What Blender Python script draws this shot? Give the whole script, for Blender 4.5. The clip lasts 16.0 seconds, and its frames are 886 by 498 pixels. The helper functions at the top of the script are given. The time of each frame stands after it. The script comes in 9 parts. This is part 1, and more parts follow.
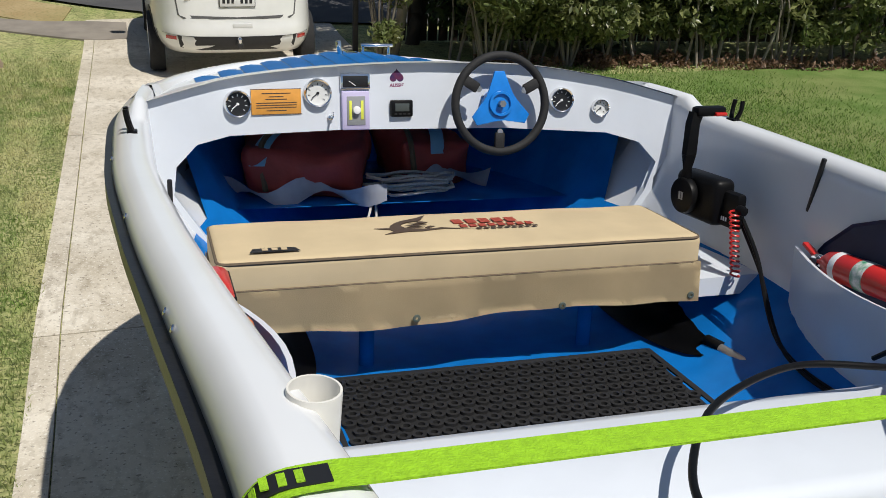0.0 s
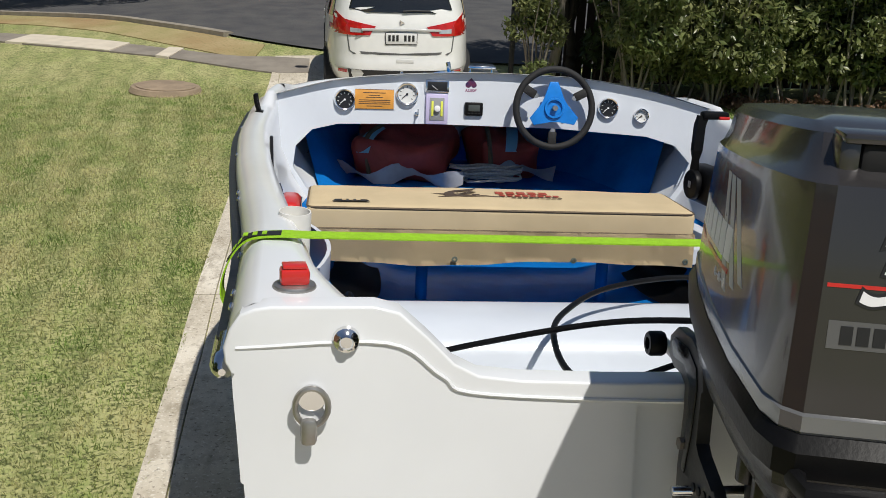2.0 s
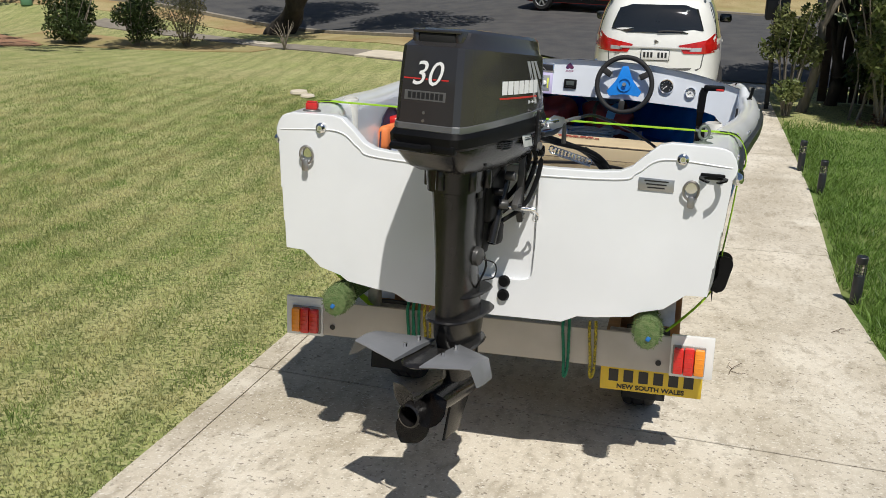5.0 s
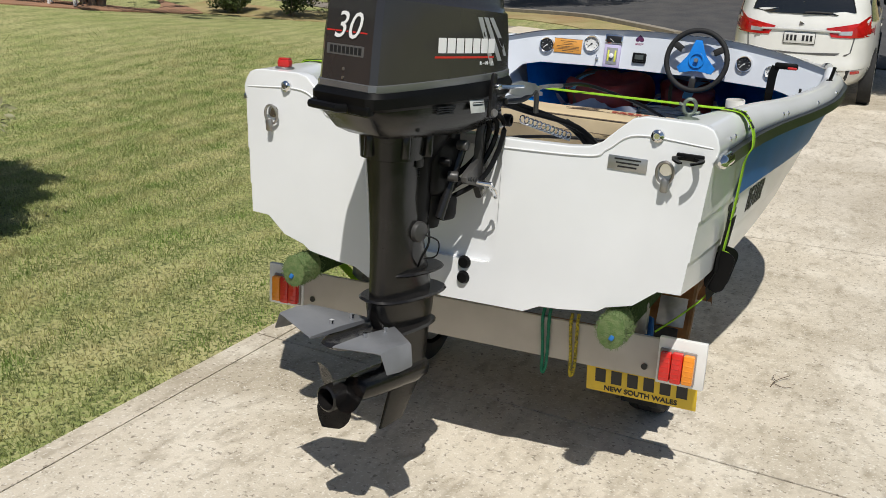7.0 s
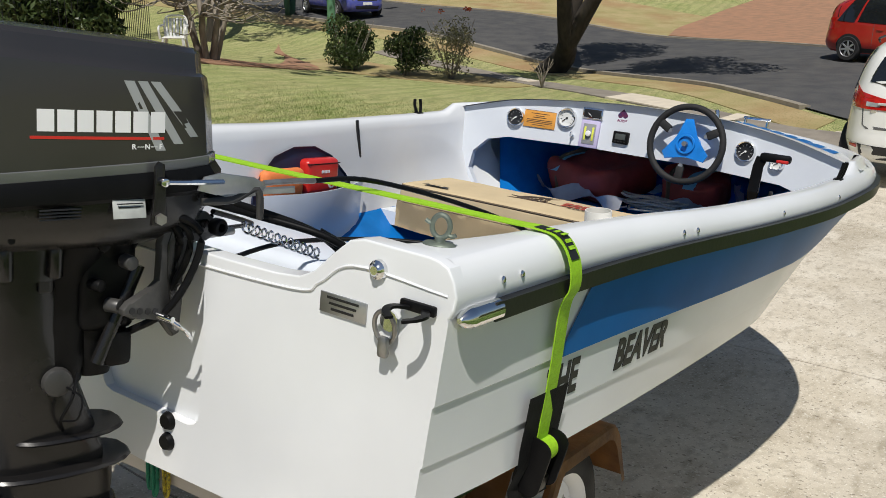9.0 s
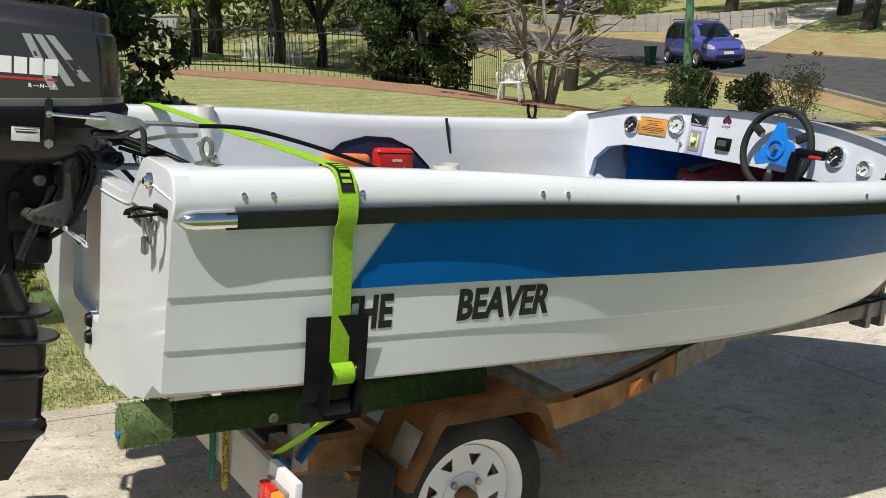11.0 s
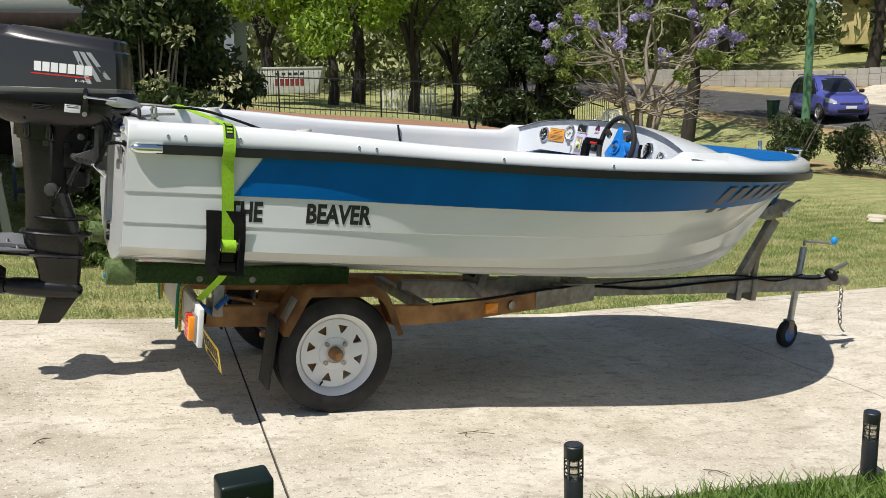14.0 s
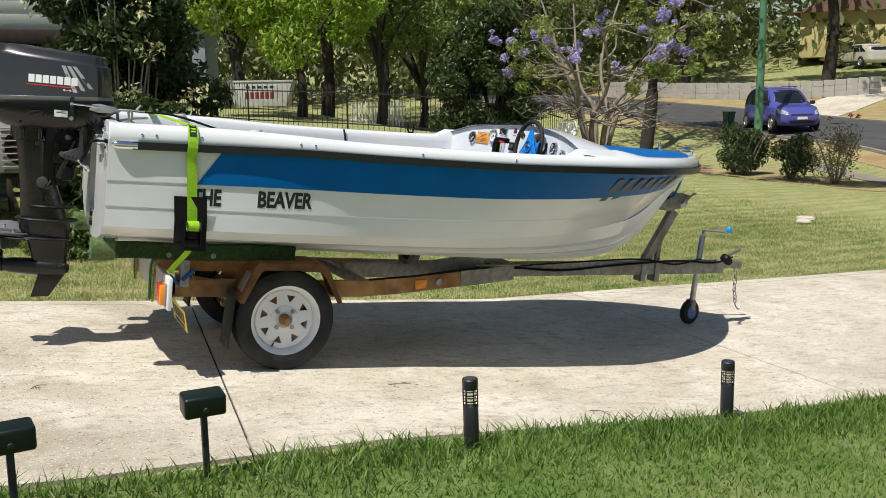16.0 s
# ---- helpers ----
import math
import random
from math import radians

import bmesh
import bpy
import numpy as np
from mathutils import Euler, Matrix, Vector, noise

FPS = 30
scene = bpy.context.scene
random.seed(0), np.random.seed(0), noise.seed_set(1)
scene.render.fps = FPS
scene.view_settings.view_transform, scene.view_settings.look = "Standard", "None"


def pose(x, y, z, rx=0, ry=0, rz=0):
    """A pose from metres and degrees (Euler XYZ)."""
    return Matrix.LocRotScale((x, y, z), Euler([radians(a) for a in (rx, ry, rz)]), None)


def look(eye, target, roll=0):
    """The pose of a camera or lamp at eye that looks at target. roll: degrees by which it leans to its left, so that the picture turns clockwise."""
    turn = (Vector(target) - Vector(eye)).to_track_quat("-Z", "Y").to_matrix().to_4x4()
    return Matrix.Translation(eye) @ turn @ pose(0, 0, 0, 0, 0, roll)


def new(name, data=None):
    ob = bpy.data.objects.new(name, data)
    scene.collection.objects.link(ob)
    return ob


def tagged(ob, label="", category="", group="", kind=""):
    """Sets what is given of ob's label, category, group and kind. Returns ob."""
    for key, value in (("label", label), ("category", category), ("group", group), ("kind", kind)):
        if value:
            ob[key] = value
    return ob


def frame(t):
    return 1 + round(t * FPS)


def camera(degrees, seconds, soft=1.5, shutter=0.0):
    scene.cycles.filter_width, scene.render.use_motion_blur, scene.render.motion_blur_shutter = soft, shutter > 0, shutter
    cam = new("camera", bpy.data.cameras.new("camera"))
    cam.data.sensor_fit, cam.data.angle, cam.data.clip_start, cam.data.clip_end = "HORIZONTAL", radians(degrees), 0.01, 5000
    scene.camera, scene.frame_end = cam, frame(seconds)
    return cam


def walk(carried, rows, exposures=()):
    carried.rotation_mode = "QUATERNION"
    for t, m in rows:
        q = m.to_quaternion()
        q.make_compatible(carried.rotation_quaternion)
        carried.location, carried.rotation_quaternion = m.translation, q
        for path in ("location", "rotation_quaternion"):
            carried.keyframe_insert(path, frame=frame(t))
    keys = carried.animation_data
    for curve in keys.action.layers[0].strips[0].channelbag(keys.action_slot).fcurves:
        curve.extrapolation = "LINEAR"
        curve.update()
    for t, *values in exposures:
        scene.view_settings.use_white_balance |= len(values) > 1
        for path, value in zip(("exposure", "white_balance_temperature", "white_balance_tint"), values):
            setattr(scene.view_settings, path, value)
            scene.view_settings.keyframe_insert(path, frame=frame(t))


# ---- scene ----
from mathutils.bvhtree import BVHTree

# The drive falls towards the street by SLOPE degrees; boat and trailer stand square to it.
SLOPE, HEEL = 6.5, 1.4
DRIVE = pose(0, 0, 0, -SLOPE, 0, 0)
BOAT = DRIVE @ pose(0, 2.8, 0, 0, HEEL, 0) @ pose(0, 0, 0, 0, 0, -0.72) @ pose(0, -2.8, 0)

cam = camera(50.0, 16.0, 0.7, 0.0)
PATH = [
    (0, (-0.96, -0.428, 1.946), (-0.37, 1.388, 1.352), 0.6),
    (0.5, (-0.956, -0.44, 1.949), (-0.424, 1.409, 1.402), 0.8),
    (1, (-0.853, -0.697, 1.942), (-0.469, 1.202, 1.446), 1.8),
    (1.5, (-0.747, -1.037, 1.897), (-0.464, 0.876, 1.385), 2.3),
    (2, (-0.71, -1.396, 1.881), (-0.472, 0.524, 1.377), 1.2),
    (2.5, (-0.545, -1.799, 1.856), (-0.484, 0.146, 1.396), 1.6),
    (3, (-0.392, -2.147, 1.87), (-0.46, -0.2, 1.418), 1.1),
    (3.5, (-0.19, -2.568, 1.867), (-0.374, -0.624, 1.433), 0.8),
    (4, (0.132, -2.96, 1.807), (-0.242, -1.047, 1.358), 2.9),
    (4.5, (0.405, -3.334, 1.791), (-0.072, -1.442, 1.352), 2.1),
    (4.7, (0.519, -3.453, 1.784), (0.065, -1.557, 1.335), 1.9),
    (6.8, (1.186, -3.128, 1.701), (0.446, -1.348, 1.168), 2.2),
    (7, (1.271, -2.941, 1.718), (0.492, -1.173, 1.203), 3.1),
    (7.5, (1.377, -2.528, 1.738), (0.561, -0.759, 1.287), 4.5),
    (8, (1.496, -2.197, 1.762), (0.573, -0.478, 1.323), 4.4),
    (8.5, (1.656, -1.829, 1.762), (0.633, -0.157, 1.365), 3.8),
    (9, (1.793, -1.486, 1.779), (0.723, 0.152, 1.364), 4.6),
    (9.5, (2.157, -1.257, 1.701), (0.897, 0.216, 1.207), 4.6),
    (10, (2.34, -1.014, 1.693), (0.941, 0.346, 1.252), 4.5),
    (10.2, (2.448, -0.881, 1.694), (0.986, 0.419, 1.279), 4.9),
    (12.3, (3.992, -0.527, 1.571), (2.191, 0.3, 1.299), 1.9),
    (12.5, (4.181, -0.475, 1.573), (2.362, 0.315, 1.318), 2.1),
    (13, (4.5, -0.421, 1.555), (2.683, 0.359, 1.255), 3.6),
    (13.5, (4.812, -0.394, 1.519), (3.021, 0.43, 1.178), 4.8),
    (14, (5.023, -0.406, 1.526), (3.217, 0.407, 1.246), 5.3),
    (14.5, (5.303, -0.383, 1.516), (3.467, 0.357, 1.232), 5.6),
    (15, (5.536, -0.395, 1.51), (3.688, 0.305, 1.201), 5.7),
    (15.5, (5.714, -0.458, 1.494), (3.886, 0.301, 1.204), 5.1),
    (16, (5.974, -0.544, 1.491), (4.186, 0.318, 1.243), 5.1),
]
walk(cam, [(t, DRIVE @ look(eye, target, roll)) for t, eye, target, roll in PATH],
     [(0.0, 0.08), (1.0, 0.08), (1.5, 0.03), (4.0, 0.10), (8.5, 0.04), (10.0, 0.10), (12.5, 0.32), (16.0, 0.30)])

# ---- light ----
SUN_TO = Vector((0.25, -0.46, 1.0)).normalized()
scene.view_settings.exposure = 0.0
world = bpy.data.worlds.new("sky")
scene.world = world
world.use_nodes = True
wn = world.node_tree.nodes
sky = wn.new("ShaderNodeTexSky")
sky.sky_type, sky.sun_disc = "NISHITA", False
sky.sun_elevation = math.asin(SUN_TO.z)
sky.sun_rotation = math.atan2(SUN_TO.x, SUN_TO.y)
sky.air_density, sky.dust_density = 1.0, 0.6
world.node_tree.links.new(sky.outputs[0], wn["Background"].inputs[0])
wn["Background"].inputs[1].default_value = 0.060
sun_data = bpy.data.lights.new("sun", "SUN")
sun_data.energy, sun_data.angle, sun_data.color = 4.1, radians(0.53), (1.0, 0.96, 0.89)
sun = new("sun", sun_data)
sun.matrix_world = look(SUN_TO * 60, (0, 0, 0))

# ---- materials ----
def mat(name, color, rough=0.5, metal=0.0, var=0.0, scale=8.0, bump=0.0, bscale=60.0, color2=None, spec=0.5, coat=0.0, detail=4.0, island=0.0, rand=0.0, stretch=None, patch=None, trans=0.0, alpha=1.0):
    """A Principled material with two scales of colour variation, relief, and optional variation by piece."""
    m = bpy.data.materials.new(name)
    m.use_nodes = True
    n, k = m.node_tree.nodes, m.node_tree.links
    b = n["Principled BSDF"]
    b.inputs["Roughness"].default_value = rough
    b.inputs["Metallic"].default_value = metal
    b.inputs["Specular IOR Level"].default_value = spec
    b.inputs["Coat Weight"].default_value = coat
    b.inputs["Coat Roughness"].default_value = 0.06
    b.inputs["Transmission Weight"].default_value = trans
    b.inputs["Base Color"].default_value = (*color, 1)
    tc = n.new("ShaderNodeTexCoord")
    src = tc.outputs["Object"]
    if stretch:
        mp = n.new("ShaderNodeMapping")
        mp.inputs["Scale"].default_value = stretch
        k.new(src, mp.inputs[0])
        src = mp.outputs[0]
    out = None
    if color2 is not None or var > 0:
        c2 = color2 if color2 is not None else tuple(max(0, c * (1 - var)) for c in color)
        t1 = n.new("ShaderNodeTexNoise")
        t1.inputs["Scale"].default_value, t1.inputs["Detail"].default_value = scale, detail
        k.new(src, t1.inputs[0])
        r1 = n.new("ShaderNodeValToRGB")
        r1.color_ramp.elements[0].position, r1.color_ramp.elements[1].position = 0.36, 0.64
        r1.color_ramp.elements[0].color, r1.color_ramp.elements[1].color = (*color, 1), (*c2, 1)
        k.new(t1.outputs[0], r1.inputs[0])
        out = r1.outputs[0]
    if patch is not None:
        c3, pscale, amount = patch
        t2 = n.new("ShaderNodeTexNoise")
        t2.inputs["Scale"].default_value, t2.inputs["Detail"].default_value = pscale, 5
        k.new(src, t2.inputs[0])
        r2 = n.new("ShaderNodeValToRGB")
        r2.color_ramp.elements[0].position, r2.color_ramp.elements[1].position = 0.45, 0.68
        r2.color_ramp.elements[0].color, r2.color_ramp.elements[1].color = (0, 0, 0, 1), (amount, amount, amount, 1)
        k.new(t2.outputs[0], r2.inputs[0])
        mx = n.new("ShaderNodeMix")
        mx.data_type = "RGBA"
        k.new(r2.outputs[0], mx.inputs[0])
        if out:
            k.new(out, mx.inputs[6])
        else:
            mx.inputs[6].default_value = (*color, 1)
        mx.inputs[7].default_value = (*c3, 1)
        out = mx.outputs[2]
    if island or rand:
        if island:
            rnd = n.new("ShaderNodeNewGeometry").outputs["Random Per Island"]
        else:
            rnd = n.new("ShaderNodeObjectInfo").outputs["Random"]
        amt = island or rand
        mr = n.new("ShaderNodeMapRange")
        mr.inputs[3].default_value, mr.inputs[4].default_value = 1 - amt, 1 + amt
        k.new(rnd, mr.inputs[0])
        hs = n.new("ShaderNodeHueSaturation")
        k.new(mr.outputs[0], hs.inputs["Value"])
        if out:
            k.new(out, hs.inputs["Color"])
        else:
            hs.inputs["Color"].default_value = (*color, 1)
        out = hs.outputs[0]
    if out:
        k.new(out, b.inputs["Base Color"])
    if bump > 0:
        t3 = n.new("ShaderNodeTexNoise")
        t3.inputs["Scale"].default_value, t3.inputs["Detail"].default_value = bscale, 6
        k.new(src, t3.inputs[0])
        bp = n.new("ShaderNodeBump")
        bp.inputs["Strength"].default_value, bp.inputs["Distance"].default_value = bump, 0.01
        k.new(t3.outputs[0], bp.inputs["Height"])
        k.new(bp.outputs[0], b.inputs["Normal"])
    return m


def layer(m, color, scale, lo, hi, amount, stretch=None, detail=6.0, bands=None):
    """Lays one more stain, speckle, mown band or painted shade over a material's colour."""
    n, k = m.node_tree.nodes, m.node_tree.links
    b = n["Principled BSDF"]
    tc = n.new("ShaderNodeTexCoord")
    src = tc.outputs["Object"]
    if stretch:
        mp = n.new("ShaderNodeMapping")
        mp.inputs["Scale"].default_value = stretch
        k.new(src, mp.inputs[0])
        src = mp.outputs[0]
    if bands is None:
        tx = n.new("ShaderNodeTexNoise")
        tx.inputs["Detail"].default_value = detail
    else:
        mp = n.new("ShaderNodeMapping")
        mp.inputs["Rotation"].default_value = (0, 0, radians(bands))
        k.new(src, mp.inputs[0])
        src = mp.outputs[0]
        tx = n.new("ShaderNodeTexWave")
        tx.inputs["Distortion"].default_value = 5.0
        tx.inputs["Detail"].default_value = 3.0
        tx.inputs["Detail Scale"].default_value = 1.5
    tx.inputs["Scale"].default_value = scale
    k.new(src, tx.inputs[0])
    r = n.new("ShaderNodeValToRGB")
    r.color_ramp.elements[0].position, r.color_ramp.elements[1].position = lo, hi
    r.color_ramp.elements[0].color, r.color_ramp.elements[1].color = (0, 0, 0, 1), (amount, amount, amount, 1)
    k.new(tx.outputs[1] if bands is not None else tx.outputs[0], r.inputs[0])
    mx = n.new("ShaderNodeMix")
    mx.data_type = "RGBA"
    k.new(r.outputs[0], mx.inputs[0])
    link = b.inputs["Base Color"].links
    if link:
        k.new(link[0].from_socket, mx.inputs[6])
    else:
        mx.inputs[6].default_value = b.inputs["Base Color"].default_value
    mx.inputs[7].default_value = (*color, 1)
    k.new(mx.outputs[2], b.inputs["Base Color"])
    return m


M_GEL = mat("white_gelcoat", (0.765, 0.780, 0.795), 0.22, var=0.05, scale=3.0, bump=0.02, bscale=14, coat=0.3, patch=((0.70, 0.71, 0.715), 2.2, 0.35))
M_GEL_IN = mat("white_inner_gelcoat", (0.68, 0.72, 0.78), 0.3, var=0.06, scale=4.0, bump=0.04, bscale=40, coat=0.2, patch=((0.60, 0.63, 0.67), 3.0, 0.4))
M_BLUE = mat("blue_gelcoat", (0.002, 0.125, 0.40), 0.36, var=0.12, scale=5.0, spec=0.12)
M_FLOOR = mat("blue_floor_paint", (0.006, 0.165, 0.52), 0.24, var=0.22, scale=7.0, bump=0.15, bscale=22, spec=0.15)
M_GUARD = mat("black_rubber_guard", (0.012, 0.012, 0.0135), 0.35, var=0.3, scale=12, bump=0.05)
M_BLACK = mat("black_plastic", (0.006, 0.006, 0.0065), 0.42, var=0.2, scale=20, bump=0.05, bscale=150, spec=0.14)
M_RUBBER = mat("black_rubber", (0.014, 0.014, 0.015), 0.75, var=0.35, scale=25, bump=0.15, bscale=120)
M_COWL = mat("grey_cowl_paint", (0.048, 0.0455, 0.0465), 0.23, metal=0.35, var=0.12, scale=4, coat=0.5)
M_LEG = mat("dark_leg_paint", (0.012, 0.0112, 0.011), 0.24, var=0.25, scale=6, bump=0.05, bscale=60, spec=0.45, patch=((0.021, 0.0195, 0.019), 5, 0.5))
M_CAST = mat("grey_cast_alloy_paint", (0.045, 0.044, 0.043), 0.40, var=0.3, scale=9, bump=0.08, bscale=70, patch=((0.10, 0.095, 0.09), 14, 0.4))
M_ALU = mat("worn_aluminium", (0.55, 0.55, 0.55), 0.38, 0.9, var=0.3, scale=15, bump=0.1, bscale=80)
M_CHROME = mat("chrome", (0.82, 0.82, 0.82), 0.09, 1.0, var=0.05, scale=20)
M_STEEL = mat("dull_steel", (0.42, 0.41, 0.39), 0.42, 0.85, var=0.35, scale=18, patch=((0.20, 0.10, 0.05), 12, 0.3))
M_GALV = mat("galvanised_steel", (0.36, 0.35, 0.33), 0.5, 0.55, var=0.35, scale=22, bump=0.08, bscale=70, patch=((0.22, 0.15, 0.09), 6, 0.6))
M_RUST = mat("rusty_brown_steel", (0.30, 0.14, 0.045), 0.55, 0.1, color2=(0.40, 0.21, 0.08), scale=9, bump=0.2, bscale=70, patch=((0.11, 0.05, 0.025), 7, 0.7))
M_WPAINT = mat("white_paint", (0.78, 0.78, 0.77), 0.4, var=0.08, scale=6, patch=((0.55, 0.52, 0.47), 9, 0.25))
M_BOARD = mat("beige_board_paint", (0.50, 0.46, 0.41), 0.5, var=0.12, scale=5, patch=((0.38, 0.34, 0.29), 7, 0.4))
M_CUSH = mat("tan_canvas", (0.58, 0.46, 0.28), 0.85, var=0.12, scale=5, bump=0.12, bscale=420)
M_PIPING = mat("brown_piping", (0.13, 0.095, 0.06), 0.8, var=0.2, scale=60)
M_STRAP = mat("lime_webbing", (0.33, 0.62, 0.015), 0.7, var=0.18, scale=90, bump=0.4, bscale=300)
M_INK = mat("black_print", (0.012, 0.012, 0.013), 0.5)
M_INKBROWN = mat("brown_print", (0.07, 0.045, 0.03), 0.7)
M_INKRED = mat("faded_red_print", (0.38, 0.06, 0.035), 0.7, var=0.25, scale=80)
M_RED = mat("red_plastic", (0.62, 0.025, 0.02), 0.3, var=0.15, scale=10, coat=0.3)
M_WHITE = mat("white_print", (0.82, 0.82, 0.82), 0.45)
M_BADGE = mat("badge_grey", (0.13, 0.13, 0.13), 0.4, 0.3)
M_SILVER = mat("silver_print", (0.42, 0.43, 0.44), 0.4, 0.3)
M_ORANGE = mat("orange_foam", (0.80, 0.22, 0.06), 0.7, var=0.15, scale=12, bump=0.1)
M_PAPER = mat("faded_label_paper", (0.50, 0.52, 0.50), 0.6, var=0.15, scale=40)
M_PVC = mat("white_pvc", (0.74, 0.72, 0.66), 0.35, var=0.08, scale=10)
M_BRONZE = mat("weathered_bronze", (0.24, 0.28, 0.23), 0.45, 0.6, var=0.35, scale=30)
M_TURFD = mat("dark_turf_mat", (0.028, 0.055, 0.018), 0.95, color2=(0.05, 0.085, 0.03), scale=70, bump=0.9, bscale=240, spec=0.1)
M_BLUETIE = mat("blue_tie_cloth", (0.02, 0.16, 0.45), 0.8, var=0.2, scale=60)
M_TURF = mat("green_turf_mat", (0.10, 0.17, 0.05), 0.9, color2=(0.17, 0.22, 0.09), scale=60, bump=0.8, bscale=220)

# ---- mesh helpers ----
def mesh_of(bm, material, smooth=40.0):
    if not isinstance(material, (list, tuple)):
        material = [material]
    me = bpy.data.meshes.new("mesh")
    bmesh.ops.recalc_face_normals(bm, faces=bm.faces)
    ang = radians(smooth)
    for f in bm.faces:
        f.smooth = True
    for e in bm.edges:
        if len(e.link_faces) == 2:
            e.smooth = e.calc_face_angle(0) < ang
    bm.to_mesh(me)
    bm.free()
    for m in material:
        me.materials.append(m)
    return me


def part(name, bm, material, parent, label="", smooth=40.0, m=None):
    """Links a bmesh as one mesh under a thing or a part."""
    me = bm if isinstance(bm, bpy.types.Mesh) else mesh_of(bm, material, smooth)
    ob = new(name, me)
    ob.parent = parent
    if m is not None:
        ob.matrix_basis = m
    if label:
        ob["label"] = label
    return ob


def thing(name, m, label, category, group="", kind=""):
    """An Empty at a thing's base that carries its parts."""
    ob = new(name)
    ob.empty_display_size = 0.1
    ob.matrix_world = m
    return tagged(ob, label, category, group, kind)


def single(name, bm, material, m, label, category, group="", kind="", smooth=40.0):
    """A thing of one mesh."""
    ob = new(name, bm if isinstance(bm, bpy.types.Mesh) else mesh_of(bm, material, smooth))
    ob.matrix_world = m
    return tagged(ob, label, category, group, kind)


def add(bm, other):
    """Joins a second bmesh into the first."""
    me = bpy.data.meshes.new("tmp")
    other.to_mesh(me)
    other.free()
    bm.from_mesh(me)
    bpy.data.meshes.remove(me)
    return bm


def moved(bm, m):
    bmesh.ops.transform(bm, matrix=m, verts=bm.verts)
    return bm


def box(sx, sy, sz, x=0, y=0, z=0, bevel=0.0, seg=2, rot=(0, 0, 0)):
    """A box about its centre, with rounded edges."""
    bm = bmesh.new()
    bmesh.ops.create_cube(bm, size=1, matrix=Matrix.Diagonal((sx, sy, sz, 1)))
    if bevel > 0:
        bmesh.ops.bevel(bm, geom=list(bm.edges), offset=min(bevel, 0.49 * min(sx, sy, sz)), segments=seg, affect="EDGES", profile=0.5)
    return moved(bm, pose(x, y, z, *rot))


def cyl(r, h, m=None, seg=20, r2=None, bevel=0.0):
    """A cylinder along z from 0 to h, rounded at both ends."""
    r2 = r if r2 is None else r2
    if bevel > 0:
        c = min(bevel, h * 0.45, r * 0.9, r2 * 0.9)
        prof = [(0, 0), (r - c, 0), (r - 0.3 * c, 0.3 * c), (r, c), (r2, h - c), (r2 - 0.3 * c, h - 0.3 * c), (r2 - c, h), (0, h)]
    else:
        prof = [(0, 0), (r, 0), (r2, h), (0, h)]
    bm = lathe(prof, seg)
    return moved(bm, m) if m is not None else bm


def lathe(prof, seg=24):
    """A profile of (radius, height) turned about z."""
    bm = bmesh.new()
    rings = []
    for r, h in prof:
        if r < 1e-6:
            rings.append([bm.verts.new((0, 0, h))])
        else:
            rings.append([bm.verts.new((r * math.cos(2 * math.pi * i / seg), r * math.sin(2 * math.pi * i / seg), h)) for i in range(seg)])
    for a, b in zip(rings, rings[1:]):
        for i in range(seg):
            j = (i + 1) % seg
            if len(a) == 1 and len(b) == 1:
                continue
            if len(a) == 1:
                bm.faces.new((a[0], b[i], b[j]))
            elif len(b) == 1:
                bm.faces.new((a[i], a[j], b[0]))
            else:
                bm.faces.new((a[i], a[j], b[j], b[i]))
    return bm


def smooth_path(pts, n=8):
    """A Catmull-Rom curve through points."""
    p = [Vector(q) for q in pts]
    p = [p[0] * 2 - p[1]] + p + [p[-1] * 2 - p[-2]]
    out = []
    for a, b, c, d in zip(p, p[1:], p[2:], p[3:]):
        for i in range(n):
            t = i / n
            out.append(0.5 * ((2 * b) + (c - a) * t + (2 * a - 5 * b + 4 * c - d) * t * t + (3 * b - a - 3 * c + d) * t ** 3))
    out.append(p[-2])
    return out


def sweep(path, section, up=(0, 0, 1), caps=True, closed=False):
    """Carries a closed section of (side, up) along a path. section may be a function of 0..1."""
    path = [Vector(q) for q in path]
    bm = bmesh.new()
    rings = []
    n = len(path)
    for i, q in enumerate(path):
        if closed:
            d = path[(i + 1) % n] - path[i - 1]
        else:
            d = path[min(i + 1, n - 1)] - path[max(i - 1, 0)]
        d.normalize()
        u = Vector(up)
        side = d.cross(u)
        if side.length < 1e-4:
            side = d.cross(Vector((0, 1, 0.01)))
        side.normalize()
        u = side.cross(d)
        sec = section(i / max(1, n - 1)) if callable(section) else section
        rings.append([bm.verts.new(q + side * a + u * b) for a, b in sec])
    k = len(rings[0])
    pairs = list(zip(rings, rings[1:])) + ([(rings[-1], rings[0])] if closed else [])
    for a, b in pairs:
        for i in range(k):
            j = (i + 1) % k
            bm.faces.new((a[i], a[j], b[j], b[i]))
    if caps and not closed:
        bm.faces.new(rings[0][::-1])
        bm.faces.new(rings[-1])
    return bm


def circle_sec(r, n=8, ry=None):
    ry = r if ry is None else ry
    return [(r * math.cos(2 * math.pi * i / n), ry * math.sin(2 * math.pi * i / n)) for i in range(n)]


def rect_sec(w, h):
    return [(-w / 2, -h / 2), (w / 2, -h / 2), (w / 2, h / 2), (-w / 2, h / 2)]


def tube(pts, r, n=8, seg=8, smooth=True):
    """A round bar or hose through points."""
    return sweep(smooth_path(pts, seg) if smooth else pts, circle_sec(r, n))


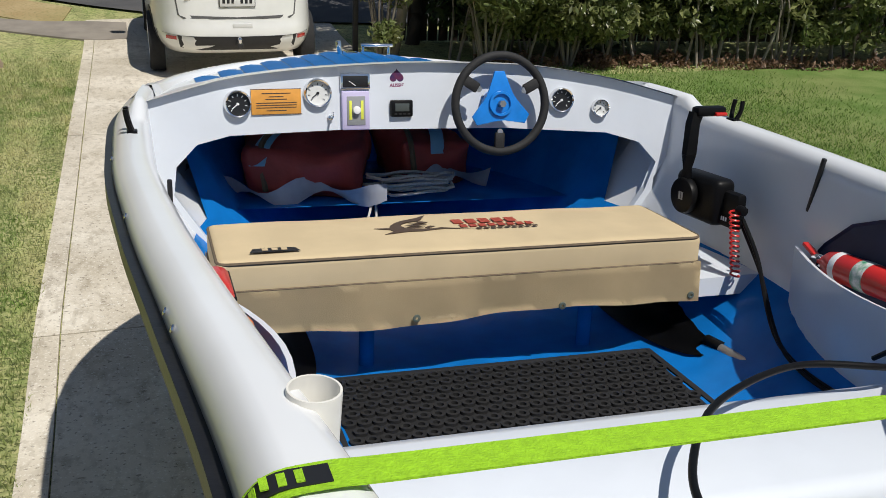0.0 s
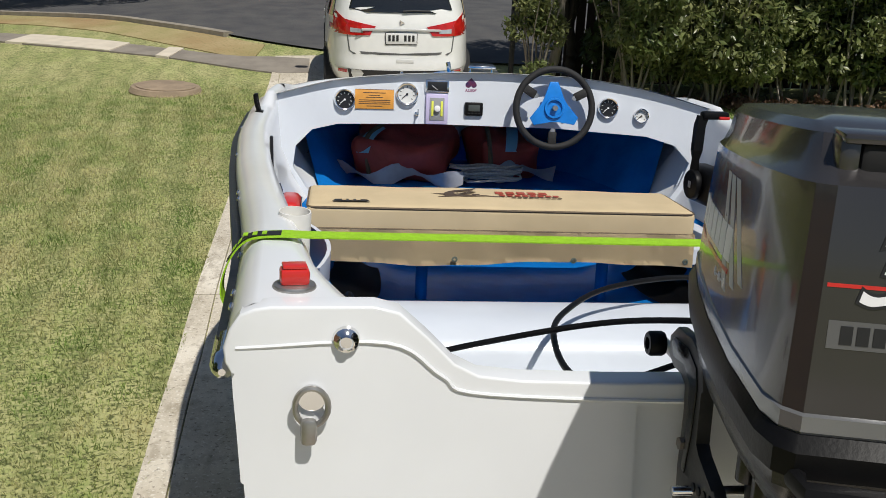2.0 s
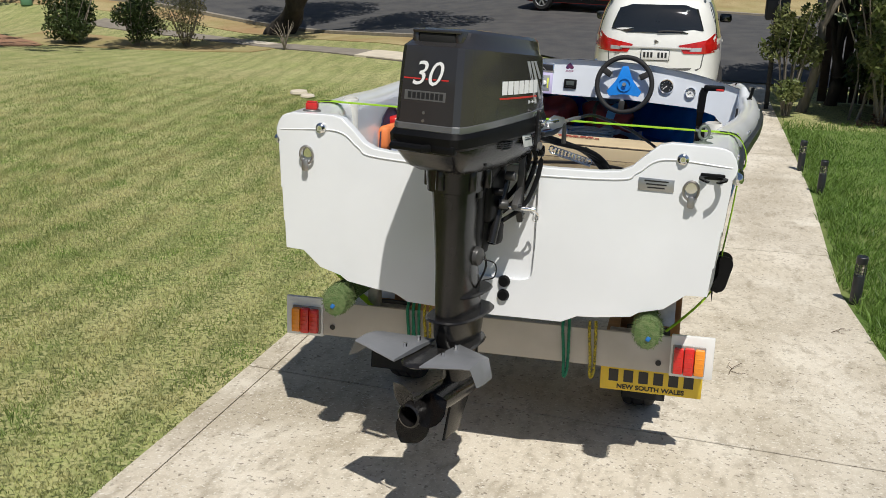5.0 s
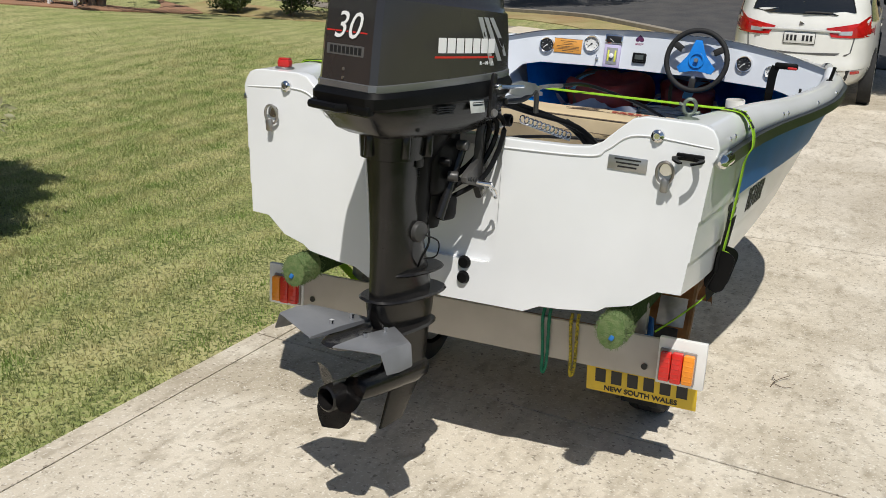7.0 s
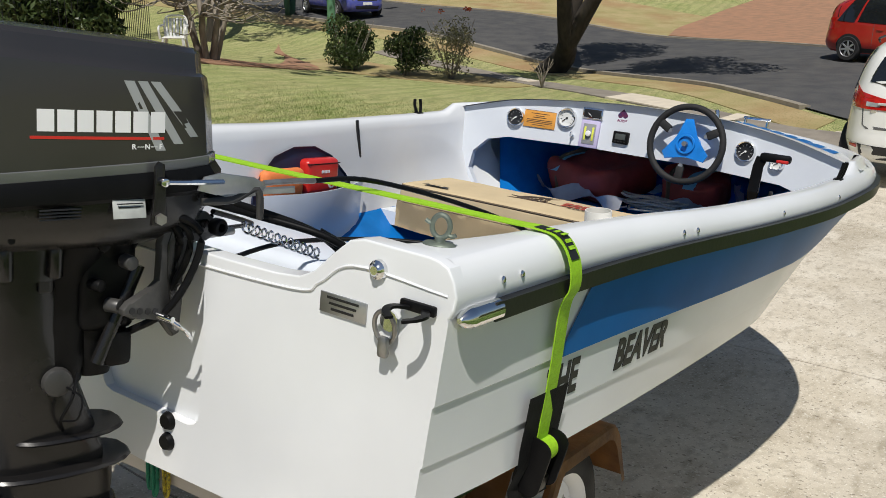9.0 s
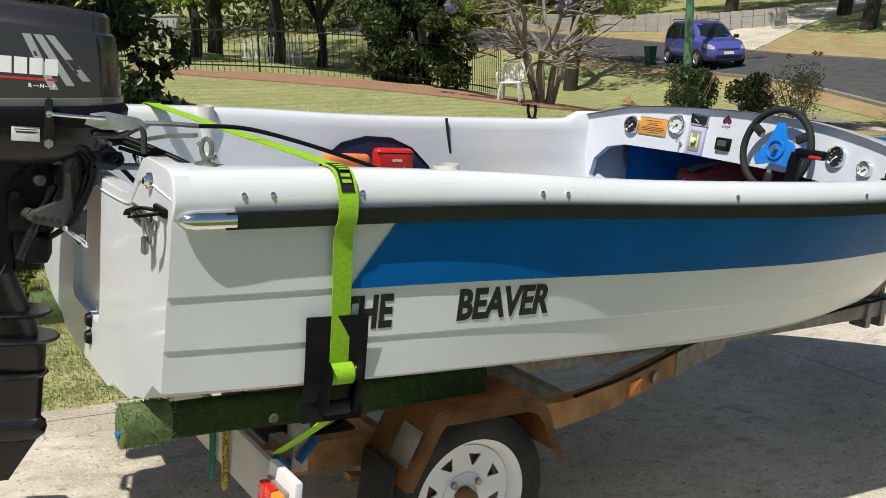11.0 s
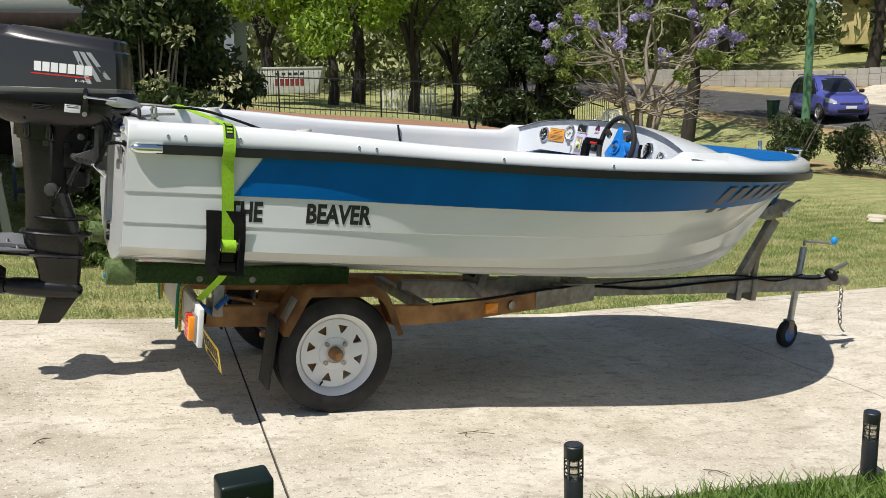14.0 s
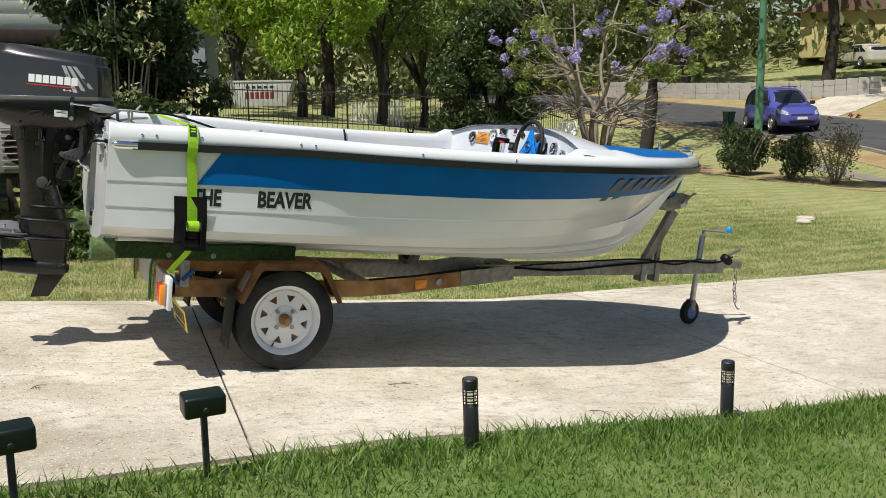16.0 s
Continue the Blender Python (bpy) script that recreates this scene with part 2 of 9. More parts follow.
def prism(outline, depth, m=None, bevel=0.0, seg=2):
    """An outline in x, z pushed along y from 0 to depth."""
    bm = bmesh.new()
    a = [bm.verts.new((x, 0, z)) for x, z in outline]
    b = [bm.verts.new((x, depth, z)) for x, z in outline]
    n = len(a)
    bm.faces.new(a)
    bm.faces.new(b[::-1])
    for i in range(n):
        j = (i + 1) % n
        bm.faces.new((a[j], a[i], b[i], b[j]))
    if bevel > 0:
        rim = [e for e in bm.edges if abs(e.verts[0].co.y - e.verts[1].co.y) < 1e-7]
        bmesh.ops.bevel(bm, geom=rim, offset=bevel, segments=seg, affect="EDGES", profile=0.5)
    return moved(bm, m) if m is not None else bm


def plate_with_holes(outer, holes, depth):
    """A flat plate in x, z with holes, pushed along y."""
    bm = bmesh.new()
    edges = []
    for loop in [outer] + holes:
        vs = [bm.verts.new((x, 0, z)) for x, z in loop]
        for i in range(len(vs)):
            edges.append(bm.edges.new((vs[i], vs[(i + 1) % len(vs)])))
    bmesh.ops.triangle_fill(bm, edges=edges, use_beauty=True)
    ret = bmesh.ops.extrude_face_region(bm, geom=list(bm.faces))
    bmesh.ops.translate(bm, vec=(0, depth, 0), verts=[v for v in ret["geom"] if isinstance(v, bmesh.types.BMVert)])
    return bm


def rounded(w, h, r, n=5, cx=0.0, cy=0.0):
    """A rounded rectangle's outline."""
    out = []
    for sx, sy, a0 in ((1, 1, 0), (-1, 1, 90), (-1, -1, 180), (1, -1, 270)):
        for i in range(n):
            a = radians(a0 + 90 * i / (n - 1))
            out.append((cx + sx * (w / 2 - r) + r * math.cos(a), cy + sy * (h / 2 - r) + r * math.sin(a)))
    return out


def grid_surface(rows, closed=False):
    """A surface through rows of points."""
    bm = bmesh.new()
    vs = [[bm.verts.new(p) for p in row] for row in rows]
    for a, b in zip(vs, vs[1:]):
        n = len(a)
        for i in range(n if closed else n - 1):
            j = (i + 1) % n
            quad = [a[i], a[j], b[j], b[i]]
            pts = []
            for v in quad:
                if all((v.co - w.co).length > 1e-6 for w in pts):
                    pts.append(v)
            if len(pts) >= 3:
                bm.faces.new(pts)
    return bm


def words(text, size, m, depth=0.001, bold=0.0, shear=0.0, spacing=1.0, align="CENTER"):
    """Built-in lettering as a mesh; it reads along +x with its top to +y, and faces +z, before m."""
    cu = bpy.data.curves.new("text", "FONT")
    cu.body, cu.size, cu.extrude, cu.offset, cu.shear = text, size, depth, bold, shear
    cu.space_character, cu.align_x, cu.align_y, cu.resolution_u = spacing, align, "CENTER", 3
    ob = bpy.data.objects.new("text", cu)
    scene.collection.objects.link(ob)
    me = bpy.data.meshes.new_from_object(ob.evaluated_get(bpy.context.evaluated_depsgraph_get()))
    bm = bmesh.new()
    bm.from_mesh(me)
    bpy.data.objects.remove(ob)
    bpy.data.curves.remove(cu)
    bpy.data.meshes.remove(me)
    return moved(bm, m)


def herm(xs, ys):
    """A smooth curve through known values."""
    xs, ys = list(map(float, xs)), list(map(float, ys))
    d = [(b - a) / (q - p) for a, b, p, q in zip(ys, ys[1:], xs, xs[1:])]
    s = [d[0]] + [0 if a * b <= 0 else 2 * a * b / (a + b) for a, b in zip(d, d[1:])] + [d[-1]]

    def f(x):
        x = min(max(x, xs[0]), xs[-1])
        i = max(0, min(len(xs) - 2, int(np.searchsorted(xs, x, side="right")) - 1))
        h = xs[i + 1] - xs[i]
        t = (x - xs[i]) / h
        return (ys[i] * (1 + 2 * t) * (1 - t) ** 2 + ys[i + 1] * t * t * (3 - 2 * t) + h * (s[i] * t * (1 - t) ** 2 - s[i + 1] * t * t * (1 - t)))
    return f


def blocks(name, n, w, h, gap, material, parent, m, depth=0.002):
    """A row of plain upright blocks in place of a maker's name."""
    bw = (w - gap * (n - 1)) / n
    bm = bmesh.new()
    for i in range(n):
        x = -w / 2 + bw / 2 + i * (bw + gap)
        add(bm, box(bw, h, depth, x, 0, 0, 0.0))
    ob = part(name, moved(bm, m), material, parent, "plain blocks of a maker's mark")
    ob["kind"] = "stuff"
    return ob

# ---- ground ----
G_Y = [-40, -9, 0, 3.5, 7, 10, 13, 15, 18, 22, 26, 35, 60, 120, 400]
G_Z = [4.6, 1.025, 0, -0.40, -0.56, -0.68, -0.84, -0.93, -1.11, -1.16, -1.0, -0.5, 2.2, 7.0, 20.0]


def ease(t):
    t = min(1.0, max(0.0, t))
    return t * t * (3 - 2 * t)


def gz(x, y):
    """The ground's height: the drive falls to the street, the neighbour's yard lies higher."""
    z = float(np.interp(y, G_Y, G_Z))
    z += 0.95 * ease((-x - 6) / 14) * ease((19 - y) / 9) + 0.025 * max(0.0, -x - 22)
    z += 0.4 * ease((y - 21) / 6) * ease((-x - 10) / 8)
    z += 0.5 * ease((x + 12) / 10) * ease((y - 13) / 6)
    return z


M_LAWN = mat("dry_green_lawn", (0.26, 0.31, 0.10), 0.95, color2=(0.42, 0.42, 0.19), scale=1.1, bump=0.9, bscale=45, spec=0.15, detail=9, patch=((0.38, 0.33, 0.17), 0.5, 0.6))
M_DRIVE = mat("pale_concrete", (0.66, 0.60, 0.50), 0.9, color2=(0.56, 0.50, 0.40), scale=1.6, bump=0.35, bscale=120, spec=0.25, detail=8, patch=((0.40, 0.35, 0.27), 0.9, 0.5))
layer(M_DRIVE, (0.34, 0.29, 0.21), 0.55, 0.50, 0.68, 0.55, (1.6, 0.8, 1))
layer(M_DRIVE, (0.76, 0.71, 0.61), 2.3, 0.52, 0.70, 0.55)
layer(M_DRIVE, (0.28, 0.235, 0.17), 9.0, 0.53, 0.70, 0.55, (1.5, 0.6, 1), 9.0)
layer(M_DRIVE, (0.13, 0.105, 0.08), 45.0, 0.60, 0.68, 0.65, None, 5.0)
layer(M_DRIVE, (0.38, 0.33, 0.25), 22.0, 0.52, 0.64, 0.4, (1, 0.7, 1), 8.0)
layer(M_DRIVE, (0.80, 0.77, 0.70), 75.0, 0.58, 0.68, 0.6, None, 3.0)
layer(M_LAWN, (0.40, 0.36, 0.18), 0.9, 0.35, 0.75, 0.25, bands=-7)
layer(M_LAWN, (0.12, 0.175, 0.05), 0.7, 0.50, 0.85, 0.4, bands=-7)
layer(M_LAWN, (0.34, 0.28, 0.14), 5.0, 0.55, 0.70, 0.35)
layer(M_LAWN, (0.44, 0.42, 0.20), 30.0, 0.45, 0.62, 0.75, None, 4.0)
# fine dark speckle: the shade in gaps between blades, put into the colour
layer(M_LAWN, (0.045, 0.06, 0.02), 42.0, 0.52, 0.62, 0.85, None, 4.0)
layer(M_LAWN, (0.055, 0.075, 0.022), 9.0, 0.56, 0.66, 0.5, (1.0, 2.2, 1), 8.0)
M_ROAD = mat("grey_asphalt", (0.062, 0.062, 0.065), 0.9, color2=(0.088, 0.086, 0.084), scale=2.0, bump=0.4, bscale=90, spec=0.3, detail=8)
M_KERB = mat("kerb_concrete", (0.30, 0.265, 0.21), 0.9, var=0.2, scale=6, bump=0.2)
M_EARTH = mat("red_gravel_path", (0.36, 0.20, 0.125), 0.95, color2=(0.28, 0.17, 0.11), scale=3, bump=0.4, spec=0.15)
M_JOINT = mat("joint_dirt", (0.06, 0.055, 0.045), 0.95)


def sheet(xs, ys, dz, height=gz):
    """Ground cover on a grid."""
    return grid_surface([[(x, y, height(x, y) + dz) for x in xs] for y in ys])


def span(a, b, n):
    return [a + (b - a) * i / n for i in range(n + 1)]


gx = [-420, -250, -160, -110, -80] + span(-64, -24, 20) + span(-22, 14, 36) + [17, 20, 25, 32, 45, 70, 120, 250, 420]
gy = [-120, -60, -40, -25, -16, -12] + span(-9, 36, 90) + [38, 41, 45, 50, 56, 64, 75, 90, 110, 140, 200, 300, 420]
ground = single("ground", sheet(gx, gy, -0.02), M_LAWN, Matrix(), "mown lawn, green and straw-coloured, falling to the street", "lawn", kind="structure", smooth=60)


def edge_l(y):
    return float(np.interp(y, [-8, -0.8, 0.7, 3, 4.6, 16], [-1.3, -1.37, -1.42, -1.52, -1.56, -1.58]))


def edge_r(y):
    return float(np.interp(y, [-8, 0, 1.4, 3.6, 6.7, 16], [2.3, 2.16, 1.92, 1.86, 2.0, 2.1]))


# the drive: slabs with open joints between them, and a strip along the lawn
drive = thing("driveway", Matrix(), "pale weathered concrete driveway with joints and stains", "driveway", kind="structure")
joints = [(-8.0, -8.0), (-3.6, -3.9), (0.87, 0.53), (4.44, 4.43), (8.6, 8.6), (12.6, 12.6), (15.2, 15.6)]
for (la, ra), (lb, rb) in zip(joints, joints[1:]):
    for side in (0, 1):
        rows = []
        for i in range(13):
            t = i / 12
            row = []
            for j in range(9 if side else 3):
                yl, yr = la + (lb - la) * t, ra + (rb - ra) * t
                gap = 0.006
                yl += gap if i == 0 else -gap if i == 12 else 0
                yr += gap if i == 0 else -gap if i == 12 else 0
                y0 = yl
                xl, xr = edge_l(y0), edge_r(y0)
                xm = xl + 0.13
                u = (xm + 0.004 + (xr - xm - 0.004) * j / 8) if side else (xl + (xm - 0.004 - xl) * j / 2)
                y = yl + (yr - yl) * (u - xl) / (xr - xl)
                row.append((u, y, gz(u, y)))
            rows.append(row)
        bm = grid_surface(rows)
        low = bmesh.ops.extrude_face_region(bm, geom=list(bm.faces))
        bmesh.ops.translate(bm, vec=(0, 0, -0.1), verts=[v for v in low["geom"] if isinstance(v, bmesh.types.BMVert)])
        part("slab", bm, M_DRIVE, drive)
part("joint_bed", sheet(span(-1.2, 1.75, 6), span(-8, 15, 46), -0.010), M_JOINT, drive, "dark dirt in the joints")

# the road, bending away behind the lawn, with its kerbs
ROAD_N = smooth_path([(40, 13.0, 0), (20, 13.6, 0), (10, 14.0, 0), (1.5, 14.9, 0), (-1.06, 15.8, 0), (-3.3, 17.4, 0), (-6.5, 20.1, 0), (-13.3, 24.2, 0), (-22, 26.2, 0), (-40, 28, 0), (-70, 30, 0)], 6)
ROAD_F = smooth_path([(40, 22.5, 0), (20, 23.0, 0), (10, 23.3, 0), (5, 23.9, 0), (0, 25.3, 0), (-4.4, 27.4, 0), (-8, 29.2, 0), (-13.3, 30.8, 0), (-22, 32.2, 0), (-40, 34.5, 0), (-70, 37, 0)], 6)
rows = []
for a, b in zip(ROAD_N, ROAD_F):
    rows.append([(*(a + (b - a) * (j / 6)).xy, gz(*(a + (b - a) * (j / 6)).xy) + 0.02 + 0.05 * math.sin(math.pi * j / 6)) for j in range(7)])
road = single("road", grid_surface(rows), M_ROAD, Matrix(), "grey asphalt street with dark patches", "road", kind="structure", smooth=60)
for name, line, sgn in (("kerb_near", ROAD_N, 1), ("kerb_far", ROAD_F, -1)):
    pts = [(p.x, p.y, gz(p.x, p.y) + 0.03) for p in line if not (sgn > 0 and -2.2 < p.x < 2.4)]
    if sgn > 0:
        pts = [q for q in pts if q[0] <= -2.2]
    single(name, sweep(pts, [(-0.13, -0.1), (0.13, -0.1), (0.13, 0.01), (0.05, 0.035), (-0.13, 0.035)]), M_KERB, Matrix(), "low concrete kerb along the street", "kerb", kind="structure")

# ---- the boat ----
# Lines of the hull, in metres from the transom along the keel.
LOA = 4.42
beam = herm([0, 0.27, 0.52, 1.05, 1.62, 2.24, 2.7, 3.1, 3.45, 3.75, 4.0, 4.2, 4.34, 4.42], [0.873, 0.885, 0.898, 0.957, 1.02, 1.065, 1.07, 1.03, 0.92, 0.75, 0.54, 0.32, 0.14, 0.0])
rail_z = herm([0, 0.5, 1.0, 1.6, 2.2, 2.9, 3.5, 4.42], [1.29, 1.305, 1.32, 1.325, 1.335, 1.36, 1.375, 1.385])
keel_z = herm([0, 1.0, 2.0, 3.0, 3.3, 3.58, 3.82, 4.0, 4.16, 4.31, 4.42], [0.69, 0.675, 0.66, 0.645, 0.65, 0.68, 0.77, 0.91, 1.09, 1.27, 1.36])
chine_b = herm([0, 0.25, 1.0, 2.0, 2.7, 3.1, 3.45, 3.75, 3.98, 4.2, 4.34, 4.42], [0.820, 0.846, 0.872, 0.88, 0.79, 0.66, 0.49, 0.31, 0.16, 0.06, 0.02, 0.0])
chine_z = herm([0, 1.0, 2.0, 2.7, 3.1, 3.45, 3.75, 3.98, 4.2, 4.42], [0.862, 0.860, 0.872, 0.90, 0.94, 0.98, 1.05, 1.13, 1.22, 1.365])
deck_w = herm([0, 0.055, 0.2, 0.35, 0.75, 1.2, 2.0, 3.0], [0.245, 0.22, 0.175, 0.145, 0.118, 0.112, 0.108, 0.108])


def step_up(y):
    return 0.045 * ease((y - 2.62) / 0.05)


BOTTOM = [(0, 0), (0.37, 0.05), (0.44, 0.22), (0.52, 0.25), (0.68, 0.36), (0.715, 0.48), (0.82, 0.62), (0.91, 0.98), (1.0, 1.0)]


def hull_half(y):
    """Half a section from the keel up to the rail."""
    bk, zk, cb, cz, rb, rz = 0.0, keel_z(y), chine_b(y), chine_z(y), beam(y), rail_z(y)
    pts = [(cb * u, zk + (cz - zk) * w) for u, w in BOTTOM]
    for w, lap in ((0.16, 0), (0.250, 0.0), (0.259, 0.0045), (0.40, 0.0035), (0.564, 0.0035), (0.573, 0.008), (0.75, 0.007), (0.93, 0.007), (1.0, 0.006)):
        k = min(1.0, rb / 0.5)
        pts.append((cb + (rb - 0.02 - cb) * w + lap * k * (1 - ease((y - 2.6) / 1.2)), cz + (rz - cz) * w))
    return [(max(0.0, x), z) for x, z in pts]


STATIONS = span(0.0, 3.0, 24) + span(3.1, 4.42, 28)
boat = thing("motor_boat", BOAT, "small white fibreglass motor boat with a blue side stripe", "boat")


rows = []
for y in STATIONS:
    h = hull_half(y)
    rows.append([(-x, y, z) for x, z in h[::-1]] + [(x, y, z) for x, z in h[1:]])
hull_bm = grid_surface(rows)
part("hull", hull_bm, [M_GEL], boat, "white fibreglass hull with moulded laps", smooth=24)

# blue stripe, a skin just proud of the topsides
for sgn in (-1, 1):
    rows = []
    for i in range(70):
        f = i / 69
        row = []
        for j in range(7):
            w = 0.565 + (0.965 - 0.565) * j / 6
            y = 0.45 + 0.12 * j / 6 + (3.72 - 0.45) * f
            cb, cz, rb, rz = chine_b(y), chine_z(y), beam(y), rail_z(y)
            x = cb + (rb - 0.02 - cb) * w + 0.008 * min(1.0, rb / 0.5) * (1 - ease((y - 2.6) / 1.2))
            row.append((sgn * (x + 0.004), y, cz + (rz - cz) * w))
        rows.append(row)
    part("stripe", grid_surface(rows), M_BLUE, boat, "glossy blue painted stripe")

# transom: outer skin with its wavy lower edge, top dip and recessed motor pad
half = hull_half(0.0)
low = [(x, z) for x, z in half[:9]]
side = [(x, z) for x, z in half[9:]]
top = [(0.870, 1.310), (0.8725, 1.336), (0.8625, 1.366), (0.8465, 1.3895), (0.824, 1.399), (0.80, 1.403), (0.64, 1.405), (0.60, 1.395), (0.555, 1.355), (0.51, 1.31), (0.47, 1.29), (0.40, 1.282), (0.25, 1.278)]
right = low[1:] + side + top
outline = [(0, low[0][1])] + right + [(-x, z) for x, z in right[::-1]]
pad = [(-0.205, 1.24), (-0.19, 0.90)] + [(-0.15 + 0.04 * math.cos(radians(a)), 0.88 + 0.04 * math.sin(radians(a))) for a in (180, 205, 235, 270)] + [(0.14 + 0.04 * math.cos(radians(a)), 0.88 + 0.04 * math.sin(radians(a))) for a in (270, 305, 335, 360)] + [(0.183, 1.0), (0.178, 1.24)]
tr = plate_with_holes(outline, [pad], 0.05)
rim = [e for e in tr.edges if all(v.co.y < 0.001 and v.co.z > 1.27 for v in e.verts) and any(abs(f.normal.y) < 0.5 for f in e.link_faces)]
bmesh.ops.bevel(tr, geom=rim, offset=0.028, segments=4, profile=0.5, affect="EDGES", clamp_overlap=True)
add(tr, prism(pad, 0.022, pose(0, 0.027, 0)))
part("transom", tr, M_GEL, boat, "white transom with a recessed motor pad", smooth=30)
part("transom_cap", sweep(smooth_path([(-0.853, 0.001, 1.335), (-0.62, -0.001, 1.345), (-0.53, -0.001, 1.29), (-0.45, -0.001, 1.258), (0, -0.001, 1.245), (0.45, -0.001, 1.258), (0.53, -0.001, 1.29), (0.62, -0.001, 1.345), (0.853, 0.001, 1.335)], 6), circle_sec(0.0035, 6)), M_GEL, boat)

# gunwale: from the guard over the side deck and down the inner wall
GY = span(0.03, 3.0, 40)


def roll_h(y):
    """How full the rolled side deck stands, by the length."""
    return 1 - 0.26 * ease((y - 0.35) / 1.1)


for sgn in (-1, 1):
    rows = []
    for y in GY:
        b, z, w, s, g = beam(y), rail_z(y), deck_w(y), step_up(y), roll_h(y)
        hh = 0.055 * (1 - 0.25 * ease(1 - y / 0.05))
        fl = 0.735
        sec = [(b - 0.02, z), (b - 0.004, z + 0.02 * g), (b - 0.002, z + 0.045 * g), (b - 0.012, z + 0.075 * g), (b - 0.028, z + 0.098 * g), (b - 0.044, z + 0.107 * g), (b - 0.052, z + 0.109 * g + 0.2 * s), (b - w + 0.048, z + 0.108 * g + 0.5 * s), (b - w + 0.036, z + 0.107 * g + 0.9 * s), (b - w + 0.016, z + 0.100 * g + s), (b - w, z + 0.075 * g + s), (b - w - 0.006, z + 0.03 * g), (b - w - 0.02, z - 0.12), (b - w - 0.03, z - 0.24), (b - w - 0.05, z - 0.36)]
        hx, hz = [p for p, _ in hull_half(y)], [q for _, q in hull_half(y)]
        sec = [(min(p, float(np.interp(q, hz, hx)) - 0.015) if q < z - 0.02 else p, q) for p, q in sec]
        rows.append([(sgn * p, y, q) for p, q in sec])
    part("gunwale", grid_surface(rows), M_GEL, boat, "rolled white side deck and inner wall", smooth=50)

# inner liner: floor, sides under the wall
rows = []
for y in span(0.42, 4.12, 40):
    h = hull_half(y)
    zs, xs = [q for _, q in h], [p for p, _ in h]
    k = max(0.725, keel_z(y) + 0.07)
    room = float(np.interp(k, zs, xs)) - 0.05
    fw = max(0.015, min(0.66, room - 0.04))
    top_z = rail_z(y) - (0.34 if y < 3.0 else -0.05)
    top_x = max(0.02, min(beam(y) - deck_w(min(y, 3.0)) - 0.045, float(np.interp(top_z, zs, xs)) - 0.02))
    sec = [(top_x, top_z)]
    for t in (0.75, 0.5, 0.28, 0.12):
        zz = k + (top_z - k) * t
        sec.append((max(0.015, min(fw + (top_x - fw) * t ** 0.55, float(np.interp(zz, zs, xs)) - 0.025)), zz))
    sec += [(fw, k), (0, k)]
    rows.append([(-p, y, q) for p, q in sec] + [(p, y, q) for p, q in sec[-2::-1]])
part("floor_liner", grid_surface(rows), M_FLOOR, boat, "glossy blue painted floor and sides", smooth=50)

# splash well behind the transom
# a low bench across the stern, with a rounded lip, and a tray that drains aft
lip = [(0.74, 0.985), (0.745, 1.04), (0.755, 1.062), (0.78, 1.072), (1.06, 1.075), (1.09, 1.068), (1.105, 1.045), (1.10, 0.92), (1.09, 0.73)]
part("stern_bench", grid_surface([[(x, y, z) for y, z in lip] for x in (-0.83, 0.83)]), M_GEL_IN, boat, "white moulded stern bench", smooth=60)
part("well_tray", grid_surface([[(x, 0.045, 0.965), (x, 0.40, 0.98), (x, 0.745, 0.995)] for x in (-0.82, 0, 0.82)]), M_GEL_IN, boat)

# dashboard with its arched opening
dash_top = herm([-1.06, -0.9, -0.66, -0.28, 0, 0.31, 0.66, 0.9, 1.06], [1.43, 1.475, 1.53, 1.562, 1.572, 1.568, 1.53, 1.475, 1.43])
upper = [(x, dash_top(x)) for x in span(-1.02, 1.02, 24)]
dash_side = [(float(np.interp(z, [q for _, q in hull_half(2.8)], [p for p, _ in hull_half(2.8)])) - 0.03, z) for z in (0.80, 0.90, 1.0, 1.1, 1.2, 1.3)]
outer = [(-x, z) for x, z in dash_side[::-1]] + dash_side + upper[::-1]
opening = [(-0.60, 0.83), (0.60, 0.83), (0.74, 0.90), (0.84, 1.0), (0.905, 1.10), (0.90, 1.21), (0.83, 1.285), (0.70, 1.32), (0.3, 1.338), (-0.3, 1.342), (-0.70, 1.335), (-0.81, 1.31), (-0.88, 1.24), (-0.895, 1.12), (-0.84, 1.0), (-0.74, 0.90)]
bm = plate_with_holes(outer, [opening], 0.03)
for v in bm.verts:
    v.co.y += 2.86 + 0.10 * (v.co.z - 1.45) - 0.10 * v.co.x * v.co.x
part("dashboard", bm, M_GEL_IN, boat, "white dash panel with an arched opening", smooth=30)

# foredeck: a hood slopes down from the dash in two steps to a low deck that runs to the stem
def hood_end(x):
    return 3.36 - 0.22 * (x / 0.8) ** 2


def deck_z(x, y):
    b, z = max(beam(y), 0.01), rail_z(y)
    a = min(1.0, abs(x) / b)
    low = z + 0.058 + 0.036 * (1 - a ** 2) + 0.030 * (1 - ease((y - 2.98) / 0.42)) * (1 - ease((a - 0.80) / 0.10))
    end = hood_end(x)
    fall = 1 - 0.72 * ease((y - 2.86) / (end - 2.88)) - 0.14 * ease((y - end + 0.09) / 0.03) - 0.14 * ease((y - end + 0.03) / 0.03)
    return low + max(0.0, dash_top(x) + 0.004 - low) * fall


